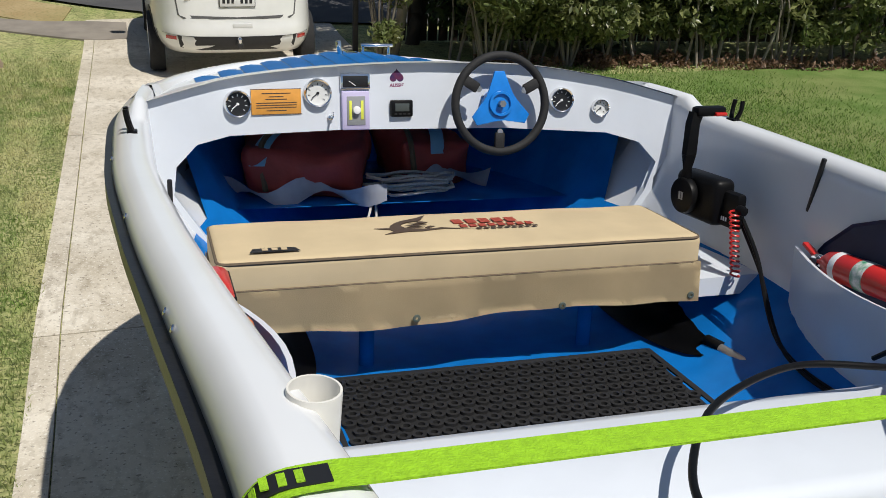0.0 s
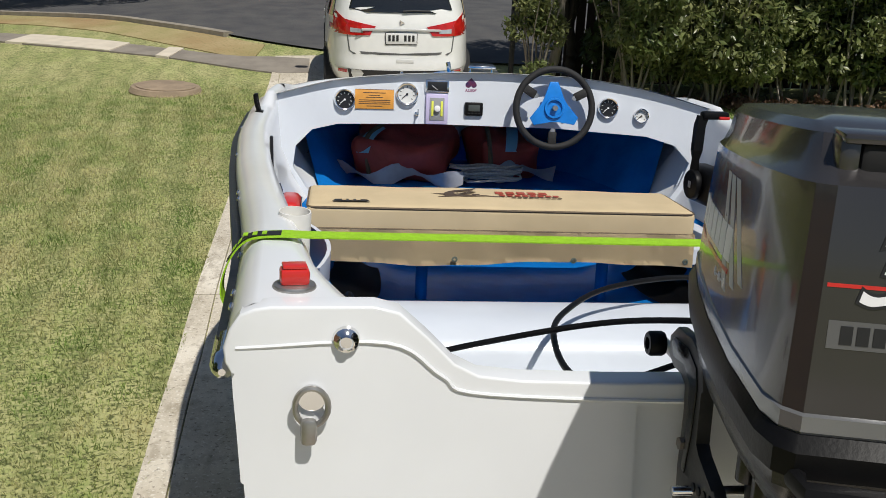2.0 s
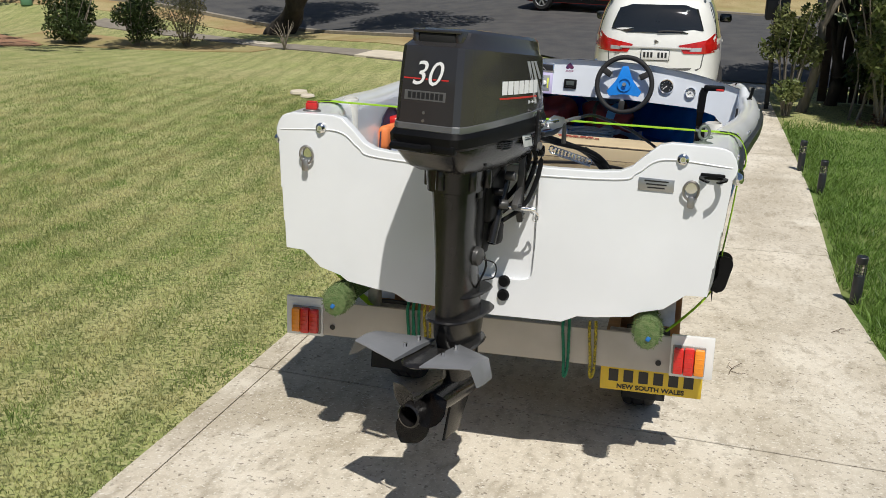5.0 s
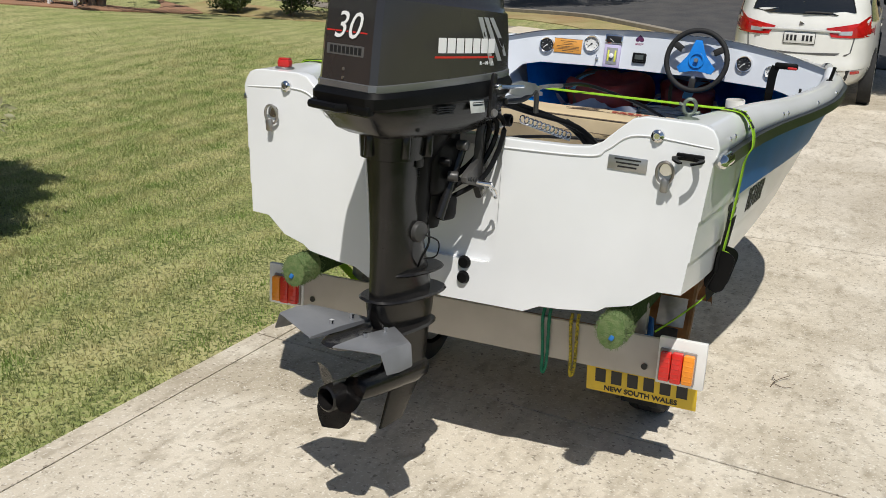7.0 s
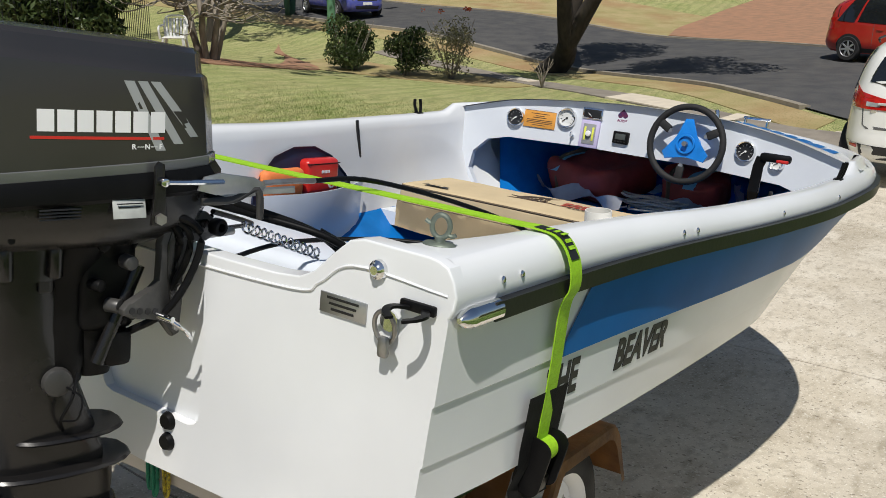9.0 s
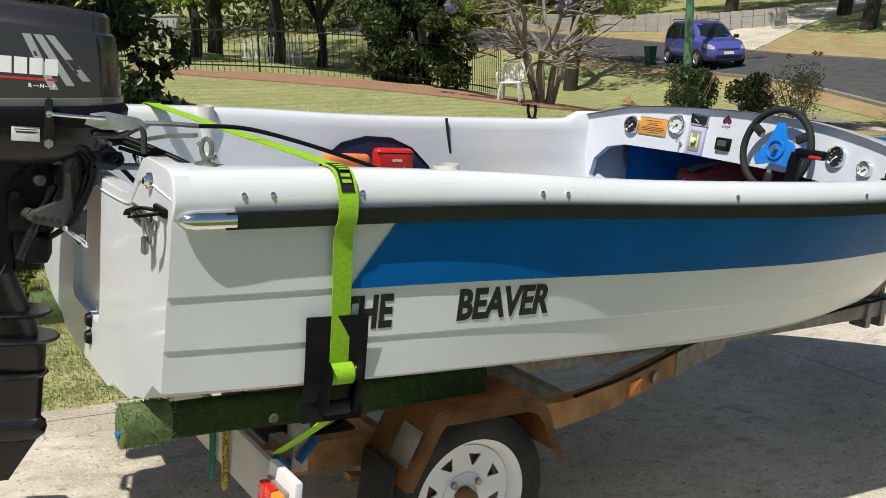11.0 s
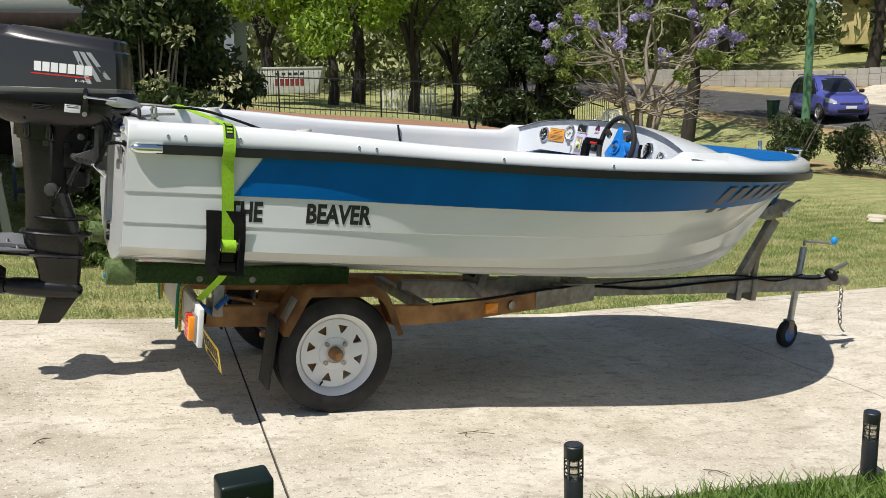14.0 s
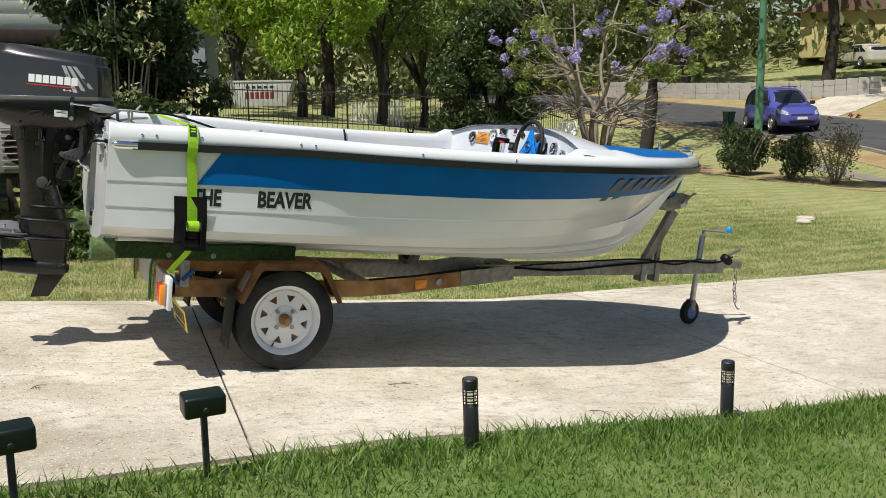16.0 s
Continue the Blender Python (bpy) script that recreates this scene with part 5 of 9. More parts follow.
for sgn in (-1, 1):
    # side rails run forward, then close to the drawbar
    p = [(sgn * 0.45, 0.36, 0.455), (sgn * 0.45, 0.9, 0.455), (sgn * 0.45, 1.55, 0.460), (sgn * 0.39, 1.85, 0.470), (sgn * 0.06, 2.86, 0.515)]
    rail = part("side_rail", sweep(p, rect_sec(0.05, 0.10)), M_RUST, trailer, "rusty brown side rail", smooth=20)
    part("rail_sleeve", sweep([(sgn * 0.225, 2.36, 0.494), (sgn * 0.055, 2.87, 0.517)], rect_sec(0.058, 0.108)), M_GALV, rail, "grey galvanised sleeve")
    # spring and hanger
    part("leaf_spring", sweep(smooth_path([(sgn * 0.45, 0.70, 0.36), (sgn * 0.45, 1.03, 0.315), (sgn * 0.45, 1.36, 0.36)], 6), rect_sec(0.045, 0.02)), M_RUST, trailer)
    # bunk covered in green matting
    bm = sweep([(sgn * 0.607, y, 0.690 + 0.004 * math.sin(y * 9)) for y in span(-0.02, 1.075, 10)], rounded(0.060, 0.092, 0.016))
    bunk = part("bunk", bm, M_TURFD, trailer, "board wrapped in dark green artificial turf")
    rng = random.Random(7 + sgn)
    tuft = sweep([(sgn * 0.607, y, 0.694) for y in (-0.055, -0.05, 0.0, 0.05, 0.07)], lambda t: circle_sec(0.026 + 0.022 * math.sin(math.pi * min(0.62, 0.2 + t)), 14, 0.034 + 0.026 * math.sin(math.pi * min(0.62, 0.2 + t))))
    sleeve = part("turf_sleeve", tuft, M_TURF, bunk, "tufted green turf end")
    nap = bmesh.new()
    for k in range(1500):
        y = rng.uniform(-0.056, 0.085)
        a, r = rng.uniform(0, 6.283), rng.uniform(0.048, 0.053)
        if rng.random() < 0.25:
            y, r = -0.053, rng.uniform(0.004, 0.05)
        c = Vector((sgn * 0.607 + r * math.cos(a), y, 0.694 + 1.12 * r * math.sin(a)))
        d = Vector((math.cos(a) + rng.uniform(-0.7, 0.7), rng.uniform(-1.0, 0.7), math.sin(a) + rng.uniform(-0.7, 0.7))) * 0.008
        w = Vector((rng.uniform(-1, 1), rng.uniform(-1, 1), rng.uniform(-1, 1))) * 0.0016
        nap.faces.new([nap.verts.new(q) for q in (c - w, c + w, c + d)])
    part("turf_nap", nap, M_TURF, bunk, "loose turf blades")["kind"] = "stuff"
    part("turf_tie", box(0.016, 0.010, 0.018, sgn * 0.612, -0.058, 0.676, 0.004, rot=(0, 30, 25)), M_BLUETIE, bunk, "blue tie in the turf end")
    for y in (0.03, 0.355, 0.60):
        part("washer", moved(lathe([(0, 0.003), (0.004, 0.003), (0.005, 0.001), (0.013, 0.003), (0.015, 0)], 14), pose(sgn * 0.638, y, 0.672, 0, sgn * 90, 0)), M_STEEL, bunk)
    for y in (0.45, 1.05):
        part("bunk_post", box(0.05, 0.05, 0.17, sgn * 0.60, y, 0.575, 0.004), M_GALV, trailer)
        part("bunk_arm", box(0.17, 0.05, 0.05, sgn * 0.53, y, 0.52, 0.004), M_GALV, trailer)
    # folded mudguard
    prof = [(0.735, 0.428), (0.832, 0.640), (0.85, 0.655), (1.19, 0.660), (1.235, 0.645), (1.268, 0.61), (1.355, 0.430)]
    rows = [[(sgn * 0.475, y, z) for y, z in prof], [(sgn * 0.725, y, z) for y, z in prof], [(sgn * 0.735, y + (1.05 - y) * 0.02, z - 0.008) for y, z in prof], [(sgn * 0.737, 1.05 + (y - 1.05) * 0.90, z - 0.045 if 0.8 < y < 1.3 else z - 0.012) for y, z in prof]]
    bm = grid_surface(rows)
    bmesh.ops.solidify(bm, geom=list(bm.faces), thickness=0.004)
    guard = part("mudguard", bm, M_RUST, trailer, "folded rusty mudguard", smooth=25)
    part("guard_plate", box(0.11, 0.12, 0.003, sgn * 0.655, 0.7795, 0.536, 0.001, rot=(65.4, 0, 0)), M_ALU, guard, "worn metal plate")
    part("mud_flap", box(0.19, 0.012, 0.34, sgn * 0.60, 0.712, 0.315, 0.003, rot=(-5, 0, 0)), M_RUBBER, guard, "black rubber flap")
    # wheel
    tyre = [(0.186, -0.075), (0.20, -0.080), (0.225, -0.084), (0.265, -0.080), (0.288, -0.068), (0.295, -0.05), (0.295, -0.030), (0.290, -0.028), (0.290, -0.022), (0.295, -0.020), (0.295, 0.020), (0.290, 0.022), (0.290, 0.028), (0.295, 0.030), (0.295, 0.05), (0.288, 0.068), (0.265, 0.080), (0.225, 0.084), (0.20, 0.080), (0.186, 0.075)]
    hub_m = pose(sgn * 0.575, 1.043, 0.300, 0, 90 * sgn, 0)
    wm = hub_m @ Matrix.Diagonal((1.165, 1.165, 1, 1))
    w = part("wheel", moved(lathe([(0.165, -0.07), (0.16, -0.03), (0.160, 0.02), (0.166, 0.050), (0.182, 0.066), (0.186, 0.074), (0.182, 0.078), (0.176, 0.074), (0.162, 0.056), (0.150, 0.030), (0.148, -0.04)], 40), wm), M_WHEELW, trailer, "white steel rim")
    part("tyre", moved(lathe([(max(r, 0.205) * 1.02, h) for r, h in tyre], 56), hub_m), M_TYRE, w, "worn black tyre", smooth=30)
    disc = [(0.150 * math.cos(a), 0.150 * math.sin(a)) for a in span(0, 6.2832, 48)[:-1]]
    cuts = []
    for k in range(8):
        a = 2 * math.pi * k / 8 + 0.25
        tri = [(0.125, -0.20), (0.128, 0.16), (0.092, 0.05), (0.090, -0.02)]
        cuts.append([(r * math.cos(a + d), r * math.sin(a + d)) for r, d in tri])
    bm = plate_with_holes(disc, cuts, 0.006)
    bm = moved(bm, wm @ pose(0, 0, 0.030, 90, 0, 0))
    part("spoke_disc", bm, M_WHEELW, w, "white disc with eight openings")
    part("hub_dome", moved(lathe([(0.075, 0.028), (0.070, 0.040), (0.042, 0.046)], 30), wm), M_WHEELW, w)
    part("bearing_cap", moved(lathe([(0.030, 0.03), (0.028, 0.075), (0.024, 0.080), (0.021, 0.095), (0.014, 0.104), (0.0, 0.105)], 18), wm), M_RUST, w, "rusty bearing cap")
    for k in range(4):
        a = math.pi / 4 + math.pi / 2 * k
        part("wheel_nut", moved(cyl(0.011, 0.02, pose(0.057 * math.cos(a), 0.057 * math.sin(a), 0.034), 6), wm), M_STEEL, w)
    part("drum_shade", moved(cyl(0.12, 0.05, pose(0, 0, -0.04), 24), wm), M_RUST, w)
    part("valve", moved(cyl(0.004, 0.04, pose(0.14, -0.055, 0.035, 0, -35, 0), 8), wm), M_BLACK, w)
part("axle", box(1.08, 0.045, 0.045, 0, 1.043, 0.300, 0.004), M_RUST, trailer, "rusty axle")
part("rear_beam", box(0.95, 0.06, 0.08, 0, 0.40, 0.455, 0.004), M_GALV, trailer)
part("mid_beam", box(0.90, 0.05, 0.06, 0, 1.62, 0.475, 0.004), M_GALV, trailer)
part("drawbar", sweep([(0, 1.60, 0.508), (0, 2.5, 0.518), (0, 3.4, 0.545), (0, 4.86, 0.585)], rect_sec(0.075, 0.10)), M_GALV, trailer, "grey galvanised drawbar", smooth=20)
part("joint_plate", box(0.30, 0.34, 0.008, 0, 2.72, 0.575, 0.002, rot=(2, 0, 0)), M_GALV, trailer, "drilled joint plate")
for k in range(8):
    part("plate_hole", cyl(0.012, 0.004, pose(-0.09 + 0.06 * (k % 4), 2.66 + 0.10 * (k // 4), 0.578), 10), M_INK, trailer)
kr = part("keel_cradle", prism([(-0.10, 0.0), (0.10, 0.0), (0.16, 0.10), (0.12, 0.11), (0.06, 0.05), (-0.06, 0.05), (-0.12, 0.11), (-0.16, 0.10)], 0.05, pose(0, 2.05, 0.55), bevel=0.004), M_GALV, trailer)
part("keel_roller", cyl(0.038, 0.12, pose(-0.06, 2.08, 0.612, 0, 90, 0), 16, bevel=0.012), M_RUBBER, trailer, "black keel roller")
vp = part("gusset", prism([(0, 0), (0.62, 0.10), (0.62, 0.02), (0.12, -0.10)], 0.008, pose(0.09, 2.0, 0.56, 0, 0, 90), bevel=0.002), M_GALV, trailer)
# winch post and bow stop
post = part("winch_post", sweep([(0, 4.03, 0.50), (0, 4.315, 1.02)], rect_sec(0.055, 0.065)), M_GALV, trailer, "slanted winch post")
part("post_brace", sweep([(0, 4.20, 0.50), (0, 4.215, 0.84)], rect_sec(0.03, 0.035)), M_GALV, post)
for y in (4.06, 4.19):
    part("post_clamp", box(0.10, 0.045, 0.16, 0, y, 0.54, 0.004), M_GALV, post)
for sgn in (-1, 1):
    part("bow_arm", prism([(-0.17, -0.02), (-0.06, -0.055), (0.10, -0.045), (0.15, 0.035), (0.06, 0.075), (-0.10, 0.03)], 0.008, pose(sgn * 0.045 + 0.004, 4.285, 1.085, 0, 0, 90) @ pose(0, 0, 0, 0, -12, 0), bevel=0.002), M_GALV, post)
part("bow_roller", cyl(0.040, 0.08, pose(-0.04, 4.225, 1.10, 0, 90, 0), 16, bevel=0.012), M_RUBBER, post, "black bow stop")
part("winch_drum", cyl(0.045, 0.07, pose(-0.035, 4.34, 1.085, 0, 90, 0), 16), M_GALV, post)
part("winch_label", box(0.004, 0.05, 0.04, 0.0525, 4.36, 1.075, 0.001, rot=(20, 0, 0)), M_WPAINT, post, "pale label on the winch")
part("winch_crank", tube([(0.05, 4.34, 1.085), (0.075, 4.35, 1.10), (0.08, 4.42, 1.16), (0.10, 4.43, 1.17)], 0.008, 8, 4), M_STEEL, post)
part("winch_strap", tube([(0, 4.27, 1.10), (0.0, 4.33, 1.20), (0, 4.36, 1.27)], 0.008, 6, 4), mat("blue_strap", (0.02, 0.20, 0.55), 0.7), post, "blue winch strap")
# coupling, jockey wheel, chain and wiring
part("coupling", sweep([(0, 4.82, 0.60), (0, 4.93, 0.615), (0, 5.06, 0.60)], lambda t: rounded(0.075 - 0.01 * t, 0.085 - 0.02 * t, 0.02)), M_GALV, trailer, "grey ball coupling")
part("coupling_lever", sweep([(0, 4.88, 0.655), (0, 4.98, 0.70), (0, 5.05, 0.735)], rect_sec(0.03, 0.012)), M_STEEL, trailer)
jw = part("jockey_stem", cyl(0.024, 0.62, pose(-0.13, 4.72, 0.20, -3, 0, 0), 16, bevel=0.004), M_ALU, trailer, "bright jockey wheel tube")
part("jockey_clamp", box(0.12, 0.07, 0.08, -0.085, 4.735, 0.585, 0.01), M_GALV, jw)
part("jockey_fork", box(0.075, 0.05, 0.10, -0.13, 4.715, 0.235, 0.01), M_GALV, jw)
part("jockey_wheel", moved(lathe([(0.02, -0.024), (0.075, -0.026), (0.095, -0.022), (0.10, -0.012), (0.10, 0.012), (0.095, 0.022), (0.075, 0.026), (0.02, 0.024)], 26), pose(-0.13, 4.71, 0.180, 0, 90, 12)), M_RUBBER, jw, "small black wheel with a blue hub")
part("jockey_hub", moved(cyl(0.055, 0.055, pose(0, 0, -0.0275), 18), pose(-0.13, 4.71, 0.180, 0, 90, 12)), mat("blue_plastic", (0.02, 0.13, 0.42), 0.4), jw)
part("crank", tube([(-0.13, 4.755, 0.83), (-0.13, 4.76, 0.86), (-0.10, 4.85, 0.865), (-0.06, 4.95, 0.86)], 0.010, 8, 5), M_GALV, jw)
part("crank_knob", lathe([(0, 0), (0.016, 0.004), (0.024, 0.02), (0.022, 0.045), (0.012, 0.055), (0, 0.056)], 14), mat("blue_knob", (0.01, 0.28, 0.72), 0.35), jw, "blue plastic knob", m=pose(-0.055, 4.955, 0.855))
for k in range(9):
    part("chain_link", sweep([(0.014 * math.cos(a), 0, 0.020 * math.sin(a)) for a in span(0, 6.283, 10)[:-1]], circle_sec(0.005, 6), up=(0, 1, 0), closed=True), M_STEEL, trailer, m=pose(0.03 + 0.004 * k, 5.0 + 0.006 * math.sin(k), 0.555 - 0.030 * k, 0, 0, 90 * (k % 2)))
part("chain_hook", tube([(0.065, 5.0, 0.30), (0.075, 5.01, 0.27), (0.075, 5.04, 0.245), (0.07, 5.06, 0.27)], 0.006, 8, 5), M_STEEL, trailer)
part("wiring_loom", tube([(0.46, 1.62, 0.517), (0.37, 1.98, 0.53), (0.22, 2.46, 0.56), (0.07, 2.9, 0.55), (0.05, 3.3, 0.535), (0.05, 3.75, 0.58), (0.05, 4.1, 0.61), (0.05, 4.4, 0.63), (0.04, 4.75, 0.62), (0.03, 4.95, 0.67)], 0.008, 8, 6), M_BLACK, trailer, "black taped wiring")
part("wiring_loom", tube([(0.06, 2.9, 0.56), (0.055, 3.4, 0.60), (0.05, 4.0, 0.635), (0.05, 4.35, 0.60), (0.05, 4.6, 0.65)], 0.006, 8, 6), M_BLACK, trailer)
part("plug_bundle", lathe([(0, 0), (0.03, 0.01), (0.04, 0.05), (0.034, 0.10), (0, 0.12)], 14), M_BLACK, trailer, "", 40, pose(0.02, 4.94, 0.62, 60, 20, 0))
for sgn in (-1, 1):
    part("side_marker", box(0.02, 0.10, 0.06, sgn * 0.365, 2.02, 0.475, 0.008, rot=(2, 0, sgn * 18)), M_AMBER, trailer, "amber side lamp")
    part("side_reflector", cyl(0.026, 0.01, pose(sgn * 0.318, 2.17, 0.482, 0, sgn * 90, sgn * 18), 16), M_STEEL, trailer)

# light board across the back, hung on the frame
lb = thing("light_board", DRIVE, "beige light board with white ends and tail lamps", "light board")
part("board", box(1.60, 0.018, 0.155, -0.05, 0.335, 0.492, 0.003), M_BOARD, lb, "beige painted board")
for sgn, cx in ((-1, -0.885), (1, 0.785)):
    part("end_plate", box(0.17, 0.022, 0.175, cx, 0.332, 0.494, 0.003), M_WPAINT, lb, "white end plate")
    tl = part("tail_lamp", box(0.130, 0.014, 0.122, cx + sgn * -0.012, 0.316, 0.482, 0.004), M_LAMPBASE, lb, "three-lens tail lamp")
    for k, (lens, nm, lab) in enumerate(((M_AMBER, "indicator", "amber indicator"), (M_REDLENS, "brake_lens", "red lens"), (M_REDLENS, "reflector", "red reflector lens"))):
        x = cx + sgn * (0.030 - 0.041 * k)
        ln = part(nm, box(0.039, 0.034, 0.108 + (0.006 if k == 1 else 0), x, 0.302, 0.482, 0.006), lens, tl, lab)
        for j in range(5):
            part("lens_rib", box(0.030, 0.003, 0.005, x, 0.2855, 0.444 + 0.019 * j, 0.001), lens, ln)
    part("bolt_hole", cyl(0.012, 0.004, pose(cx - sgn * 0.13, 0.326, 0.455, 90, 0, 0), 12), M_INK, lb)
plate = part("number_plate", box(0.42, 0.004, 0.125, 0.63, 0.430, 0.335, 0.002, rot=(12, 0, 0)), M_YELLOW, lb, "yellow registration plate with plain bars")
pm = pose(0.63, 0.430, 0.335, 12, 0, 0) @ pose(0, -0.003, 0, 90, 0, 0)
for k in range(6):
    part("plate_bar", moved(box(0.040, 0.058, 0.002, -0.155 + 0.062 * k, 0.012, 0.0), pm), M_INK, plate)
part("state_name", words("NEW SOUTH WALES", 0.030, pm @ pose(0, -0.042, 0.0), 0.001, 0.0008), M_INK, plate)
for x, mr, dz in ((-0.40, M_GREENROPE, 0.0), (-0.375, M_GREENROPE, 0.02), (-0.325, M_YELROPE, 0.0), (0.27, M_GREENROPE, 0.03), (0.38, M_YELROPE, 0.02)):
    part("tie_rope", tube([(x - 0.012, 0.34, 0.60), (x - 0.010, 0.318, 0.56), (x, 0.314, 0.45), (x + 0.004, 0.316, 0.385 - dz), (x + 0.018, 0.316, 0.40), (x + 0.016, 0.316, 0.56), (x + 0.012, 0.34, 0.60)], 0.0065, 8, 5), mr, lb, "hanging rope")

# ---- tie-down strap ----
strap = thing("ratchet_strap", BOAT, "lime green ratchet strap over the stern of the boat", "strap")
SY = 0.412
top_s, top_p = rail_z(SY) + 0.112, rail_z(SY) + 0.112


def band(points, w, t=0.003):
    return sweep(smooth_path(points, 5), rect_sec(t, w), up=(0, 1, 0))


b0 = beam(SY)
bend_s = [(0.868, SY + 0.03, 0.87), (hull_x(SY, 1.1) + 0.022, SY + 0.012, 1.10), (b0 + 0.008, SY, 1.25), (b0 + 0.026, SY, rail_z(SY)), (b0 + 0.016, SY, rail_z(SY) + 0.06), (b0 - 0.02, SY, rail_z(SY) + 0.105), (b0 - 0.08, SY, top_s + 0.003), (b0 - 0.16, SY, top_s + 0.002)]
across = [(b0 - 0.16, SY, top_s + 0.002), (0.4, SY - 0.0, top_s + 0.001), (0, SY, top_s), (-0.4, SY, top_s + 0.001), (-b0 + 0.16, SY, top_p + 0.002)]
bend_p = [(-b0 + 0.16, SY, top_p + 0.002), (-b0 + 0.08, SY, top_p + 0.003), (-b0 + 0.02, SY, rail_z(SY) + 0.105), (-b0 - 0.016, SY, rail_z(SY) + 0.06), (-b0 - 0.030, SY, rail_z(SY)), (-b0 - 0.010, SY, 1.24), (-b0 + 0.015, SY, 1.05), (-0.80, SY, 0.72), (-0.52, SY, 0.48)]
part("webbing", band(bend_s + across[1:] + bend_p[1:], 0.052), M_STRAP, strap, "lime green webbing")
part("tail", band([(0.868, SY + 0.03, 0.81), (0.83, SY + 0.02, 0.74), (0.76, SY - 0.02, 0.665), (0.69, SY - 0.05, 0.60)], 0.034), M_STRAP, strap)
for side in (1, -1):
    pts = [(side * (b0 + 0.019), SY, rail_z(SY) + 0.062), (side * (b0 - 0.02), SY, rail_z(SY) + 0.1095), (side * (b0 - 0.085), SY, top_s + 0.0055)]
    mark = part("brand_patch", sweep(smooth_path(pts, 5), rect_sec(0.0015, 0.036), up=(0, 1, 0)), M_INK, strap, "black woven mark")
    for k in range(5):
        f = 0.22 + 0.14 * k
        i = f * 2
        a, c = Vector(pts[int(i)]), Vector(pts[int(i) + 1])
        q = a + (c - a) * (i - int(i)) + Vector((side * 0.0035, 0, 0.0035))
        along = (c - a).normalized()
        part("mark_bar", sweep([q - along * 0.0045, q + along * 0.0045], rect_sec(0.0015, 0.024), up=(0, 1, 0)), M_STRAP, mark)
# ratchet over a black pad
pad_rows = []
for y in span(SY - 0.065, SY + 0.105, 4):
    pad_rows.append([(hull_x(y, z) + 0.012 + dx, y + dy, z) for z, dx, dy in ((1.045, 0.008, -0.012), (0.98, 0.002, -0.006), (0.91, 0.0, 0.0), (0.86, 0.002, 0.0), (0.80, -0.020, 0.004), (0.75, -0.01, 0.006))])
bm = grid_surface(pad_rows)
bmesh.ops.solidify(bm, geom=list(bm.faces), thickness=0.008)
part("chafe_pad", bm, M_RUBBER, strap, "black rubber pad behind the ratchet")
rat = part("ratchet", box(0.030, 0.062, 0.10, 0.868, SY + 0.03, 0.83, 0.006, rot=(0, 12, 0)), M_BLACK, strap, "black ratchet with steel gears")
part("ratchet_spool", cyl(0.030, 0.062, pose(0.872, SY - 0.001, 0.885, -90, 0, 0), 18), M_STRAP, rat, "rolled webbing")
for dy in (-0.037, 0.037):
    part("ratchet_gear", moved(lathe([(0, 0), (0.022, 0), (0.026, 0.002), (0.026, 0.005), (0, 0.005)], 12), pose(0.872, SY + 0.03 + dy - 0.0025, 0.885, -90, 0, 0)), M_CHROME, rat)
for dy in (-0.043, 0.043):
    part("ratchet_cheek", prism(rounded(0.075, 0.15, 0.03), 0.004, pose(0.874, SY + 0.03 + dy - 0.002, 0.855, 0, 12, 0)), M_BLACK, rat)
part("ratchet_handle", box(0.022, 0.078, 0.045, 0.872, SY + 0.03, 0.795, 0.008, rot=(0, 15, 0)), M_BLACK, rat)
part("blue_tie", tube([(0.66, SY + 0.03, 0.55), (0.64, SY + 0.09, 0.60), (0.62, SY + 0.02, 0.53), (0.66, SY - 0.04, 0.57), (0.60, SY + 0.04, 0.50)], 0.012, 8, 5), mat("blue_cloth", (0.01, 0.10, 0.30), 0.8, var=0.3, scale=40), strap, "knotted blue cord")

# ---- loose things in the boat ----
cushion = thing("bench_cushion", BOAT @ pose(-0.065, 2.245, 0.985), "tan canvas bench cushion with a printed fish, on the thwart", "cushion")
CW, CD, CH = 1.49, 0.40, 0.145
pad_bm = box(CW, CD, CH, 0, 0, CH / 2, 0.022, 4)
bmesh.ops.subdivide_edges(pad_bm, edges=[e for e in pad_bm.edges if e.calc_length() > 0.2], cuts=14, use_grid_fill=True)
for v in pad_bm.verts:
    v.co.z += 0.004 * noise.noise(v.co * 5.0) + (0.010 * (1 - (2 * v.co.x / CW) ** 2) * (1 - (2 * v.co.y / CD) ** 2) if v.co.z > CH - 0.03 else 0)
part("pad", pad_bm, M_CUSH, cushion, "tan canvas pad", smooth=60)
edge = rounded(CW - 0.006, CD - 0.006, 0.03)
part("piping", sweep([(x, y, CH - 0.010) for x, y in edge], circle_sec(0.005, 6), closed=True), M_PIPING, cushion, "brown piping")
part("seam", sweep([(x, y, 0.058) for x, y in rounded(CW + 0.003, CD + 0.003, 0.03)], circle_sec(0.0035, 6), closed=True), M_PIPING, cushion)
rows = []
for i in range(61):
    x = -CW / 2 + CW * i / 60
    row = []
    for j in range(6):
        t = j / 5
        wave = 0.010 * t * math.sin(x * 9 + 0.6) + 0.006 * t * math.sin(x * 23)
        row.append((x, -CD / 2 - 0.004 - 0.012 * t + wave, 0.060 - 0.125 * t + 0.010 * t * math.sin(x * 5)))
    rows.append(row)
bm = grid_surface(rows)
bmesh.ops.solidify(bm, geom=list(bm.faces), thickness=0.003)
flap = part("front_flap", bm, M_CUSH, cushion, "hanging canvas flap", smooth=60)
rows = []
